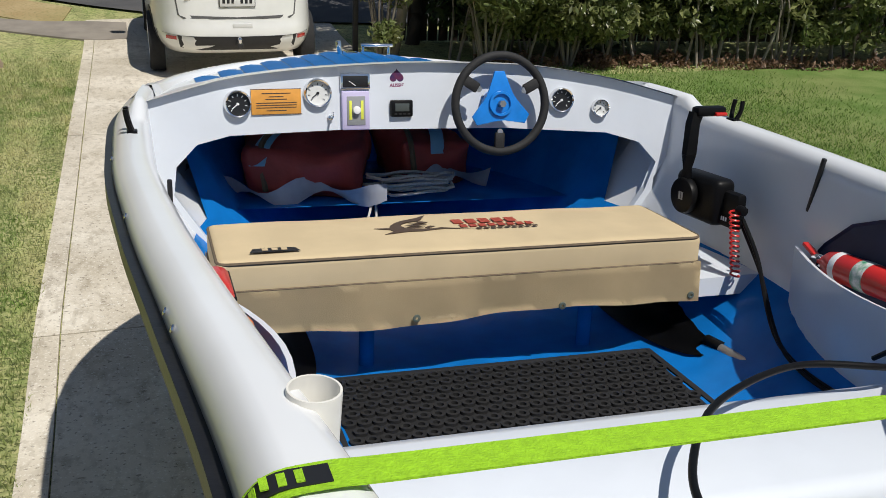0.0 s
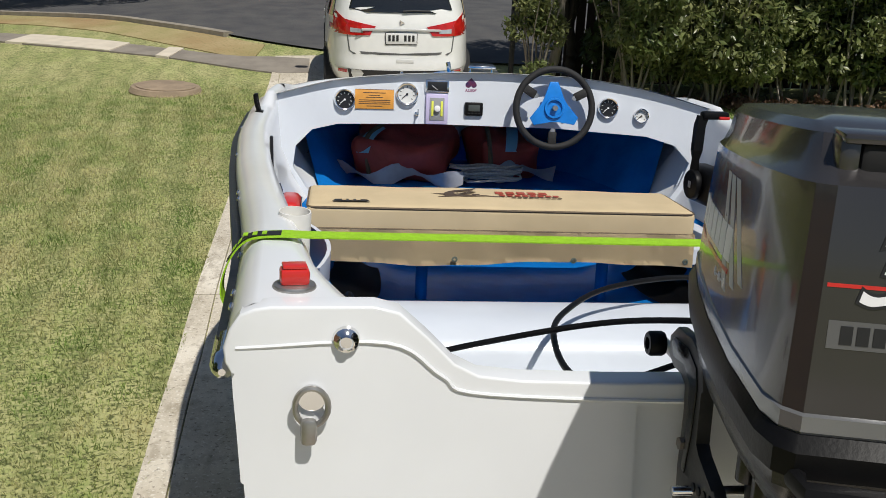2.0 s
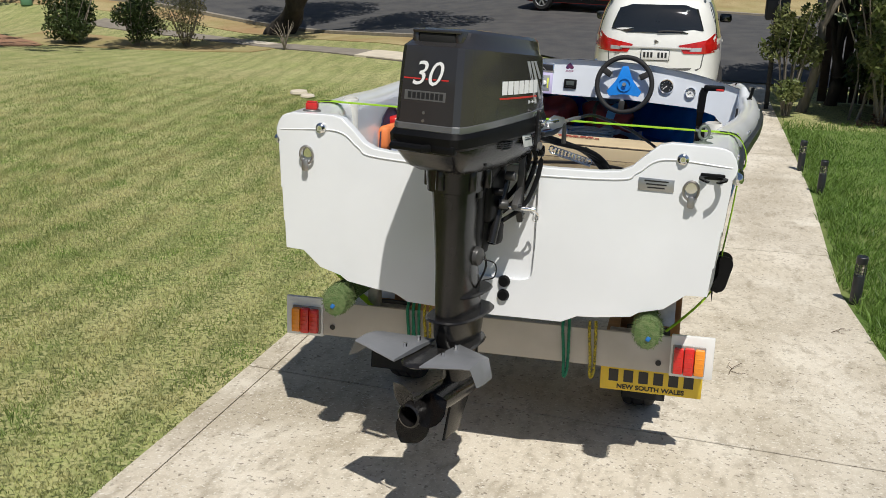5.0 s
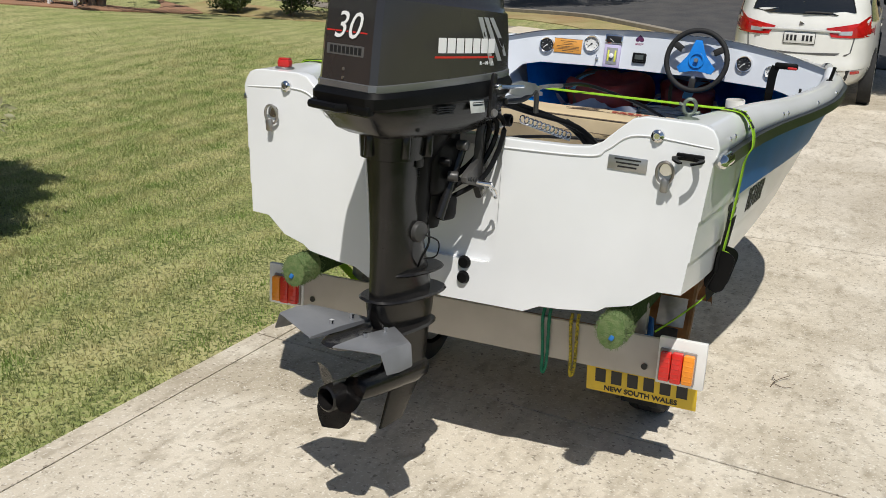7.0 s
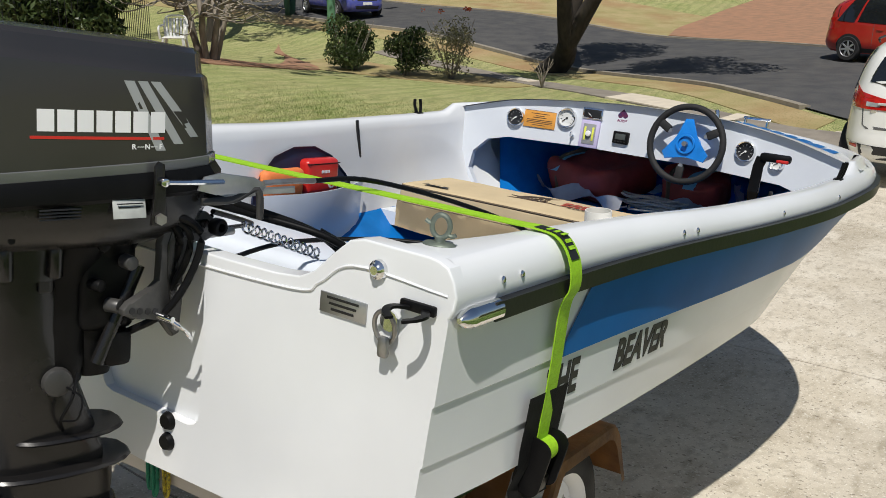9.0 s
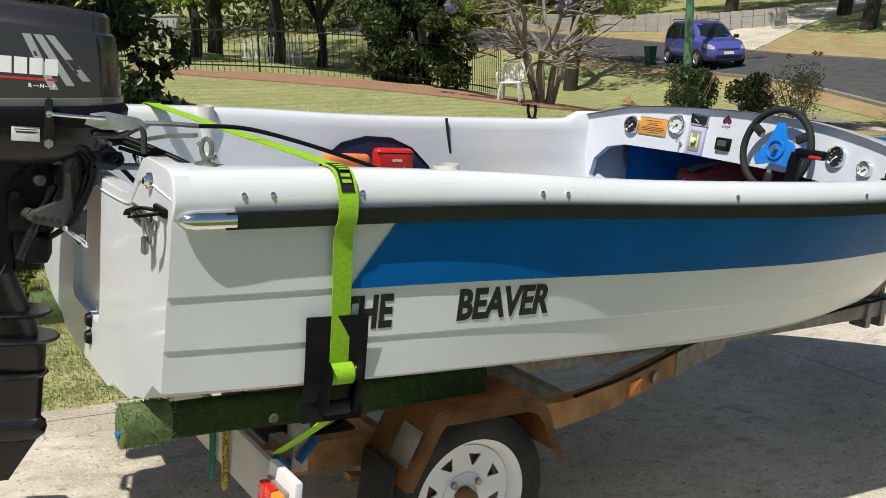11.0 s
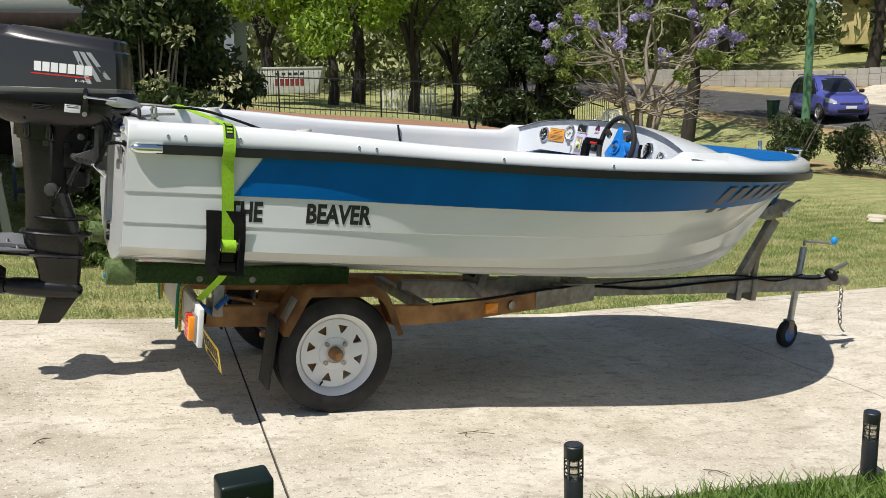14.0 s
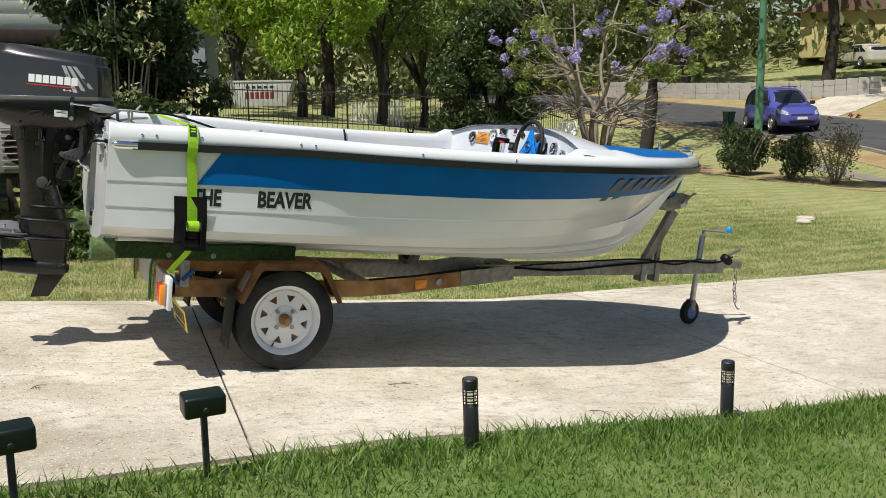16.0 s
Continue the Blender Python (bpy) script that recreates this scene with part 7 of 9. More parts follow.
        for yy in (-L * 0.30, L * 0.31):
            arch = [(yy + (wheel_r + 0.06) * math.cos(a), max(base + 0.01, wheel_r + (wheel_r + 0.06) * math.sin(a))) for a in [2 * math.pi * k / 20 for k in range(20)]]
            patch("wheel_arch", f, arch, M_TRIMB)
            wh = part("wheel", lathe([(0, 0.02), (wheel_r * 0.62, 0.02), (wheel_r * 0.66, 0.0), (wheel_r * 0.93, -0.005), (wheel_r, 0.03), (wheel_r, 0.17), (0, 0.18)], 28), M_TYREC, t, m=pose(s * (W / 2 + 0.012), yy, wheel_r) @ pose(0, 0, 0, 0, -90 * s, 0))
            rim = lathe([(wheel_r * 0.60, 0.025), (wheel_r * 0.66, -0.006), (wheel_r * 0.68, 0.01), (wheel_r * 0.60, 0.05)], 28)
            for k in range(7):
                add(rim, moved(box(wheel_r * 0.52, 0.045, 0.02, wheel_r * 0.36, 0, 0.012, 0.006), pose(0, 0, 0, 0, 0, 360 * k / 7)))
            add(rim, cyl(0.05, 0.02, pose(0, 0, -0.004), 14))
            part("rim", rim, M_ALLOY, wh, "silver spoked alloy rim")
        mir = part("mirror", box(0.20, 0.12, 0.14, s * (W / 2 + 0.07), cowl[0] - 0.42, bz + 0.10, 0.045, 3), M_TRIMB, t, "dark door mirror")
        part("mirror_glass", box(0.15, 0.01, 0.10, s * (W / 2 + 0.075), cowl[0] - 0.48, bz + 0.10, 0.004), M_GLASS_D, mir)
        part("roof_rail", tube([(s * (W / 2 - 0.30), seats[0] + 0.12, H - 0.03), (s * (W / 2 - 0.30), seats[0] + 0.2, H + 0.03), (s * (W / 2 - 0.30), 0, H + 0.03), (s * (W / 2 - 0.30), cowl[1] - 0.55, H + 0.025), (s * (W / 2 - 0.30), cowl[1] - 0.45, H - 0.03)], 0.014), M_TRIMB, t)
    wb, wt = W / 2 - 0.11, W / 2 - 0.25
    patch("rear_window", tail, [(-wb, bz + 0.10), (wb, bz + 0.10), (wb - 0.02, bz + 0.17), (wt, H - 0.13), (-wt, H - 0.13), (-wb + 0.02, bz + 0.17)], M_GLASS_D, "dark tinted rear window", 0.016)
    patch("windscreen", nose, [(-wb + 0.02, hood[1] + 0.03), (wb - 0.02, hood[1] + 0.03), (wt, H - 0.10), (-wt, H - 0.10)], M_GLASS_D, "raked windscreen", 0.016)
    return t, side, tail, nose, patch


def paint_mat(name, c):
    return mat(name, c, 0.28, var=0.06, scale=5, spec=0.5, coat=0.8)


# the white car on the drive, its rear towards the boat
AXLES = gz(0.22, 11.75), gz(0.22, 14.5)
car_m = pose(0.22, 13.1, (AXLES[0] + AXLES[1]) / 2, math.degrees(math.atan((AXLES[1] - AXLES[0]) / 2.75)), 0, 0)
suv, sd, tl, ns, patch = car("parked_car", car_m, 4.5, 1.92, 1.76, paint_mat("white_car_paint", (0.78, 0.78, 0.75)), "white four-wheel-drive wagon parked at the drive's foot", 0.36, 0.34, (0.98, 1.18), (1.15, 0.45), (-1.88, 1.15))
UP = 0.10
low_tail = tl


def tl(x, z, off=0.004):
    """The tail by heights above the bumper line."""
    q = low_tail(x * 1.07, z + UP, off)
    return q


for s in (-1, 1):
    lamp = patch("tail_lamp", tl, [(s * 0.84, 1.16), (s * 0.845, 0.88), (s * 0.60, 0.87), (s * 0.37, 0.875), (s * 0.30, 0.985), (s * 0.66, 1.06), (s * 0.78, 1.155)], M_LAMPR, "red wedge-shaped tail lamp", 0.012)
    patch("clear_lens", tl, [(s * 0.60, 0.96), (s * 0.60, 0.905), (s * 0.45, 0.905), (s * 0.44, 0.95)], M_LAMPC, "", 0.016, lamp)
    patch("turn_lens", tl, [(s * 0.835, 0.98), (s * 0.838, 0.915), (s * 0.66, 0.90), (s * 0.66, 0.965)], M_LAMPR, "", 0.016, lamp)
    patch("reflector", tl, [(s * 0.74, 0.44), (s * 0.64, 0.44), (s * 0.64, 0.40), (s * 0.74, 0.40)], M_LAMPR, "small red bumper reflector", 0.010)
patch("bumper", tl, [(-0.83, 0.47), (-0.80, 0.28), (0.80, 0.28), (0.83, 0.47), (0.60, 0.45), (0, 0.44), (-0.60, 0.45)], M_TRIMB, "black plastic lower bumper", 0.006)
for pts in ([(-0.64, 0.885), (-0.625, 0.885), (-0.60, 0.68), (-0.615, 0.68)], [(0.64, 0.885), (0.625, 0.885), (0.60, 0.68), (0.615, 0.68)], [(-0.615, 0.68), (-0.56, 0.645), (0.56, 0.645), (0.615, 0.68), (0.56, 0.635), (-0.56, 0.635)]):
    patch("tailgate_gap", tl, pts, M_SHUT, "", 0.003)
part("plate_recess", box(1.0, 0.02, 0.03, 0, tl(0, 0.945)[1] - 0.008, 0.945 + UP, 0.008), paint_mat("recess_paint", (0.55, 0.55, 0.53)), suv)
plate = part("number_plate", box(0.39, 0.012, 0.135, 0, tl(0, 0.84)[1] - 0.012, 0.84 + UP, 0.006), M_PLATE, suv, "white number plate in a black rim")
part("plate_rim", prism(rounded(0.405, 0.15, 0.012), 0.006, pose(0, tl(0, 0.84)[1] - 0.012, 0.84 + UP)), M_TRIMB, plate)
for k in range(7):
    if k != 3:
        part("plate_bar", box(0.030, 0.004, 0.075, -0.15 + k * 0.05, tl(0, 0.84)[1] - 0.0195, 0.845 + UP, 0.0), M_TRIMB, plate)
part("maker_badge", moved(lathe([(0, 0), (0.045, 0), (0.04, 0.008), (0, 0.01)], 3), pose(0, tl(0, 1.03)[1] - 0.004, 1.03 + UP, 90, 0, 0)), M_CHROMEC, suv, "plain chrome badge")
part("wiper", tube([(0.02, tl(0, 1.17)[1] - 0.03, 1.17 + UP), (0.15, tl(0.15, 1.185)[1] - 0.03, 1.18 + UP), (0.36, tl(0.36, 1.18)[1] - 0.02, 1.175 + UP)], 0.012), M_TRIMB, suv, "black rear wiper")
part("model_mark", box(0.11, 0.004, 0.028, -0.52, tl(-0.52, 0.85)[1] - 0.004, 0.85 + UP, 0.0), M_CHROMEC, suv)
part("tow_bar", box(0.06, 0.22, 0.05, 0, -2.28, 0.46, 0.01), M_TRIMB, suv)
part("tow_ball", moved(lathe([(0, 0), (0.018, 0), (0.018, 0.03), (0.025, 0.045), (0.016, 0.066), (0, 0.07)], 14), pose(0, -2.36, 0.485)), M_CHROMEC, suv)
part("reverse_sensor", box(0.22, 0.006, 0.05, 0.05, tl(0, 0.55)[1] - 0.003, 0.56 + UP, 0.003), paint_mat("sensor_paint", (0.7, 0.7, 0.68)), suv)
part("antenna", prism([(-0.02, 0), (0.10, 0), (0.0, 0.05)], 0.02, pose(0, -1.35, 1.74) @ pose(0, 0, 0, 0, 0, 90), 0.004), M_TRIMB, suv)

# small cars on the street
blue_car, sd, tl, ns, patch = car("parked_car", pose(-22.75, 27.7, gz(-22.75, 27.7) + 0.05, 0, 0, -112), 4.2, 1.78, 1.62, paint_mat("blue_violet_paint", (0.075, 0.085, 0.34)), "violet-blue hatchback standing on the street", 0.29, 0.20, (0.72, 1.00), (1.15, 0.35), (-1.55, 0.95))
for s in (-1, 1):
    patch("headlamp", ns, [(s * 0.78, 0.88), (s * 0.50, 0.72), (s * 0.52, 0.62), (s * 0.79, 0.68)], M_LAMPC, "clear headlamp", 0.012)
    patch("tail_lamp", tl, [(s * 0.78, 0.98), (s * 0.60, 0.95), (s * 0.62, 0.72), (s * 0.80, 0.72)], M_LAMPR, "", 0.012)
patch("grille", ns, [(-0.42, 0.66), (0.42, 0.66), (0.40, 0.60), (-0.40, 0.60)], M_TRIMB, "dark grille")
patch("air_intake", ns, [(-0.50, 0.42), (0.50, 0.42), (0.45, 0.30), (-0.45, 0.30)], M_TRIMB)
patch("front_plate", ns, [(-0.19, 0.55), (0.19, 0.55), (0.19, 0.45), (-0.19, 0.45)], M_PLATE, "plain number plate", 0.012)
red_car, sd, tl, ns, patch = car("parked_car", pose(-1.95, 24.6, gz(-1.95, 24.6) + 0.05, 0, 0, -107), 4.2, 1.80, 1.6, paint_mat("red_car_paint", (0.42, 0.018, 0.012)), "red hatchback parked at the far kerb", 0.30, 0.20, (0.74, 1.00), (1.05, 0.30), (-1.55, 0.93))
for s in (-1, 1):
    patch("headlamp", ns, [(s * 0.78, 0.88), (s * 0.50, 0.72), (s * 0.52, 0.62), (s * 0.79, 0.68)], M_LAMPC, "", 0.012)
    patch("tail_lamp", tl, [(s * 0.78, 1.02), (s * 0.60, 0.99), (s * 0.62, 0.72), (s * 0.80, 0.72)], M_LAMPR, "", 0.012)
ute, sd, tl, ns, patch = car("parked_car", pose(-40.5, 52.0, gz(-40.5, 52.0), 0, 0, 70), 4.6, 1.75, 1.5, paint_mat("cream_car_paint", (0.55, 0.52, 0.44)), "pale old car parked on the slope under trees", 0.31, 0.24, (0.80, 1.0), (1.1, 0.5), (-1.3, 0.95))

# ---- plants ----
def leaf_cloud(centres, radii, count, size, seed, flat=0.7, spread=1.0, lean=None):
    """Many small folded leaves scattered through lumps; returns a mesh."""
    rng = np.random.default_rng(seed)
    centres, radii = np.array(centres, float), np.array(radii, float)
    vol = radii ** 2.2
    pick = rng.choice(len(centres), count, p=vol / vol.sum())
    d = rng.normal(size=(count, 3))
    d /= np.linalg.norm(d, axis=1)[:, None]
    r = radii[pick] * (0.45 + 0.6 * rng.random(count) ** 0.6) * spread
    c = centres[pick] + d * r[:, None] * np.array([1, 1, 0.85])
    ax = rng.normal(size=(count, 3)) + d * 0.5
    ax[:, 2] -= 0.35
    ax /= np.linalg.norm(ax, axis=1)[:, None]
    side = np.cross(ax, rng.normal(size=(count, 3)))
    side /= np.linalg.norm(side, axis=1)[:, None]
    s = size * (0.6 + 0.8 * rng.random(count))[:, None]
    nrm = np.cross(ax, side)
    v = np.empty((count, 4, 3))
    v[:, 0] = c - ax * s
    v[:, 1] = c + side * s * 0.42 + nrm * s * 0.12
    v[:, 2] = c + ax * s
    v[:, 3] = c - side * s * 0.42 + nrm * s * 0.12
    me = bpy.data.meshes.new("leaves")
    f = np.arange(count * 4).reshape(count, 4)
    tris = np.concatenate([f[:, [0, 1, 2]], f[:, [0, 2, 3]]])
    me.vertices.add(count * 4)
    me.vertices.foreach_set("co", v.reshape(-1))
    me.loops.add(tris.size)
    me.loops.foreach_set("vertex_index", tris.reshape(-1).astype(np.int32))
    me.polygons.add(len(tris))
    me.polygons.foreach_set("loop_start", np.arange(0, tris.size, 3, dtype=np.int32))
    me.polygons.foreach_set("loop_total", np.full(len(tris), 3, dtype=np.int32))
    me.update(calc_edges=True)
    return me


def leaf_mat(name, a, b, rough=0.5, through_light=0.35, mown=False):
    """A leaf: glossy face, and light that passes through it."""
    m = mat(name, a, rough, color2=b, scale=2.5, island=0.45, spec=0.4)
    if mown:
        layer(m, (0.46, 0.43, 0.20), 0.9, 0.35, 0.75, 0.3, bands=-7)
        layer(m, (0.18, 0.255, 0.07), 0.7, 0.50, 0.85, 0.4, bands=-7)
        layer(m, (0.42, 0.34, 0.17), 1.3, 0.54, 0.70, 0.4)
    n, k = m.node_tree.nodes, m.node_tree.links
    p = n["Principled BSDF"]
    tr = n.new("ShaderNodeBsdfTranslucent")
    mx = n.new("ShaderNodeMixShader")
    mx.inputs[0].default_value = through_light
    src = p.inputs["Base Color"].links[0].from_socket
    k.new(src, tr.inputs["Color"])
    k.new(p.outputs[0], mx.inputs[1])
    k.new(tr.outputs[0], mx.inputs[2])
    k.new(mx.outputs[0], n["Material Output"].inputs["Surface"])
    return m


L_HEDGE = leaf_mat("hedge_leaf", (0.105, 0.140, 0.042), (0.225, 0.235, 0.092), 0.34, 0.35)
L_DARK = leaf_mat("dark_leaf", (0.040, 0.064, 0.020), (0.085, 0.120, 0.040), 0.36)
L_MID = leaf_mat("mid_leaf", (0.11, 0.17, 0.04), (0.21, 0.27, 0.075), 0.5, 0.45)
L_LIME = leaf_mat("lime_leaf", (0.22, 0.34, 0.04), (0.34, 0.46, 0.07), 0.5, 0.5)
L_OLIVE = leaf_mat("olive_leaf", (0.20, 0.225, 0.08), (0.34, 0.35, 0.15), 0.5, 0.5)
L_PALE = leaf_mat("pale_dry_leaf", (0.22, 0.22, 0.11), (0.33, 0.29, 0.17))
L_LILAC = leaf_mat("lilac_blossom", (0.42, 0.36, 0.62), (0.58, 0.52, 0.76))
L_CREAM = leaf_mat("cream_blossom", (0.60, 0.58, 0.36), (0.42, 0.42, 0.18))
M_BARK = mat("dark_bark", (0.050, 0.040, 0.031), 0.9, color2=(0.028, 0.023, 0.018), scale=9, bump=0.8, bscale=30, stretch=(1, 1, 0.25))
M_BARKP = mat("pale_bark", (0.30, 0.26, 0.21), 0.9, color2=(0.17, 0.145, 0.115), scale=9, bump=0.7, bscale=30, stretch=(1, 1, 0.3))


def limb(points, r0, r1, n=7):
    path = smooth_path(points, 4)
    return sweep(path, lambda t: circle_sec(r0 + (r1 - r0) * t, n))


def tree(name, x, y, h, trunk_r, crown, leaf, size, count, label, seed, bark=None, forks=5, clear=0.35, blossom=None, category="tree", base=None, lean=(0, 0)):
    """A tapered trunk that forks into limbs, with a crown of leaf lumps at the limbs' ends."""
    rng = random.Random(seed)
    z0 = gz(x, y) if base is None else base
    t = thing(name, pose(x, y, z0), label, category)
    fork = h * clear
    trunk = limb([(0, 0, -0.15), (0.02 * h + lean[0] * 0.3, 0.01 * h + lean[1] * 0.3, fork * 0.5), (lean[0] * 0.6, lean[1] * 0.6, fork)], trunk_r * 1.25, trunk_r * 0.8, 10)
    ends, rad = [], []
    for i in range(forks):
        a = 2 * math.pi * i / forks + rng.uniform(-0.4, 0.4)
        out = crown * rng.uniform(0.45, 0.95)
        top = h * rng.uniform(0.68, 0.95)
        e = (lean[0] + out * math.cos(a), lean[1] + out * math.sin(a), top)
        add(trunk, limb([(lean[0] * 0.6, lean[1] * 0.6, fork * 0.92), (lean[0] + out * 0.35 * math.cos(a), lean[1] + out * 0.35 * math.sin(a), fork + (top - fork) * 0.45), e], trunk_r * (0.80 if forks <= 3 else 0.55), trunk_r * 0.10, 8))
        for k in range(5):
            ends.append((e[0] + rng.uniform(-1, 1) * crown * 0.45, e[1] + rng.uniform(-1, 1) * crown * 0.45, e[2] + rng.uniform(-0.75, 0.35) * crown * 0.7))
            rad.append(crown * rng.uniform(0.16, 0.36))
    ends.append((lean[0], lean[1], h * 0.9))
    rad.append(crown * 0.4)
    part("trunk", trunk, bark or M_BARK, t, "tapered trunk with forked limbs", smooth=60)
    part("crown", leaf_cloud(ends, rad, count, size, seed), leaf, t, "loose leafy crown").data.materials.append(leaf)
    if blossom:
        mt, cnt, bs = blossom
        sel = [i for i in range(len(ends)) if rng.random() < 0.55]
        part("blossom", leaf_cloud([(ends[i][0], ends[i][1], ends[i][2] + rad[i] * 0.5) for i in sel], [rad[i] * 0.55 for i in sel], cnt, bs, seed + 1), mt, t, "clusters of blossom").data.materials.append(mt)
    return t


def bush(name, x, y, w, h, leaf, size, count, label, seed, stems=True, group="", dz=0.0):
    rng = random.Random(seed)
    t = thing(name, pose(x, y, gz(x, y) + dz), label, "bush", group)
    cs, rs = [], []
    for i in range(16):
        a, u = rng.uniform(0, 6.283), rng.uniform(0.1, 1.0)
        r = w * 0.5 * rng.uniform(0.2, 0.75) * (1 - 0.5 * abs(u - 0.45))
        cs.append((r * math.cos(a), r * math.sin(a), h * (0.12 + 0.72 * u)))
        rs.append(w * rng.uniform(0.14, 0.26))
    st = bmesh.new()
    for i in range(9):
        a = 2 * math.pi * i / 9
        add(st, limb([(0.04 * math.cos(a), 0.04 * math.sin(a), -0.05), (w * 0.18 * math.cos(a), w * 0.18 * math.sin(a), h * 0.4), (w * 0.36 * math.cos(a + 0.3), w * 0.36 * math.sin(a + 0.3), h * rng.uniform(0.7, 0.95))], 0.02, 0.006, 5))
    part("stem_tangle", st, M_BARKP if stems else M_BARK, t)["kind"] = "stuff"
    part("leaves", leaf_cloud(cs, rs, count, size, seed), leaf, t).data.materials.append(leaf)
    return t

# ---- the house beside the drive ----
M_BRICK = mat("red_brown_brick", (0.30, 0.145, 0.085), 0.85, color2=(0.36, 0.19, 0.115), scale=7, bump=0.5, bscale=70, rand=0.22, spec=0.2)
M_MORTAR = mat("dark_mortar", (0.085, 0.07, 0.055), 0.95, var=0.3, scale=20, bump=0.3)
M_SIDING = mat("pale_weatherboard", (0.56, 0.58, 0.52), 0.6, var=0.10, scale=3, bump=0.08, bscale=40, rand=0.04, stretch=(1, 0.2, 3))
M_PIPE = mat("grey_downpipe", (0.42, 0.42, 0.38), 0.5, var=0.12, scale=8)
M_WOODSHADE = mat("dark_timber_and_shade", (0.055, 0.035, 0.026), 0.8, var=0.3, scale=12, bump=0.2)
M_ROOFT = mat("roof_tile", (0.20, 0.12, 0.09), 0.8, var=0.25, scale=4, bump=0.3)
HX, HY, HB = -3.85, -0.67, -0.02
wall = thing("wall_brick", pose(HX, HY, HB), "red-brown brick house wall with dark raked mortar", "wall", kind="structure")
part("mortar_core", box(0.19, 4.0, 2.45, -0.111, -2.0, 1.18, 0.004), M_MORTAR, wall)
for zc, depth, nm in ((2.32, 0.24, "wall_beam"),):
    part(nm, box(0.22, 4.05, 0.16, -0.10, -2.0, 2.48, 0.01), M_WOODSHADE, wall)
uppers = thing("house", pose(0, 0, 0), "pale grey-green weatherboard house on dark brick piers", "house", kind="structure")
for i in range(16):
    part("weatherboard", box(0.022, 10.0, 0.195, -8.7, -3.0, 2.46 + 0.178 * i, 0.004, rot=(0, 5, 0)), M_SIDING, uppers)
for i in range(16):
    part("weatherboard", box(6.0, 0.022, 0.195, -11.7, 2.02, 2.46 + 0.178 * i, 0.004, rot=(-5, 0, 0)), M_SIDING, uppers)
part("wall_frame", box(5.9, 9.9, 2.8, -11.75, -3.0, 3.8, 0.01), M_WOODSHADE, uppers)
part("bearer", box(0.10, 10.0, 0.20, -8.68, -3.0, 2.26, 0.01), M_WOODSHADE, uppers)
# walls and floor added below the house; their dark colour stands for its shade
part("back_wall", box(0.2, 9.6, 2.6, -11.4, -3.0, 1.1, 0.01), M_WOODSHADE, uppers, "dark wall that gives the undercroft its shade")
part("side_wall", box(5.6, 0.2, 2.6, -11.5, 1.85, 1.1, 0.01), M_WOODSHADE, uppers, "dark side wall for the shade under the house")
part("soffit", box(5.0, 6.0, 0.06, -6.3, -4.4, 2.62, 0.01), M_SIDING, uppers, "flat pale lining of the porch roof")
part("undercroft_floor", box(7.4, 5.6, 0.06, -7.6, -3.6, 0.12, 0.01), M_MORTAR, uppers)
roof = part("roof", prism([(-15.3, 5.25), (-11.8, 6.7), (-8.3, 5.25), (-8.3, 5.35), (-11.8, 6.85), (-15.3, 5.35)], 11.0, pose(0, -8.7, 0)), M_ROOFT, uppers)
pipe = thing("downpipe", pose(-4.05, -0.52, 0.0), "grey-green rectangular downpipe leaning beside the brick wall", "downpipe")
part("pipe", sweep([(0, -0.20, 2.6), (0, 0.05, 0.0)], rect_sec(0.10, 0.075)), M_PIPE, pipe)
part("bracket", box(0.13, 0.10, 0.03, 0, -0.02, 0.72, 0.004), M_PIPE, pipe)
part("bracket", box(0.13, 0.10, 0.03, 0, -0.12, 1.75, 0.004), M_PIPE, pipe)
ac = thing("air_conditioner", pose(-6.6, 0.0, 0.56), "pale outdoor air-conditioner with a dark barred grille", "air conditioner")
part("case", box(0.34, 0.85, 0.62, 0, 0, 0.31, 0.02), M_PIPE, ac)
part("fan_opening", cyl(0.24, 0.012, pose(0.166, -0.08, 0.31, 0, 90, 0), 24), M_WOODSHADE, ac)
for i in range(7):
    part("grille_bar", box(0.012, 0.56, 0.014, 0.184, -0.08, 0.08 + 0.076 * i, 0.004), M_PIPE, ac)
for i in range(2):
    part("foot", box(0.3, 0.06, 0.46, 0, -0.3 + 0.6 * i, -0.23, 0.005), M_WOODSHADE, ac)
crate = thing("shelf_frame", pose(-7.2, -0.45, 0.15), "pale blue metal frame standing in the dark undercroft", "frame")
M_PALEBLUE = mat("pale_blue_metal", (0.16, 0.21, 0.27), 0.5, var=0.2, scale=8)
for dx, dy in ((0, 0), (0.4, 0), (0, 0.5), (0.4, 0.5)):
    part("leg", box(0.035, 0.035, 0.42, dx, dy, 0.21, 0.004), M_PALEBLUE, crate)
for z in (0.10, 0.40):
    part("shelf", box(0.44, 0.54, 0.02, 0.2, 0.25, z, 0.004), M_PALEBLUE, crate)

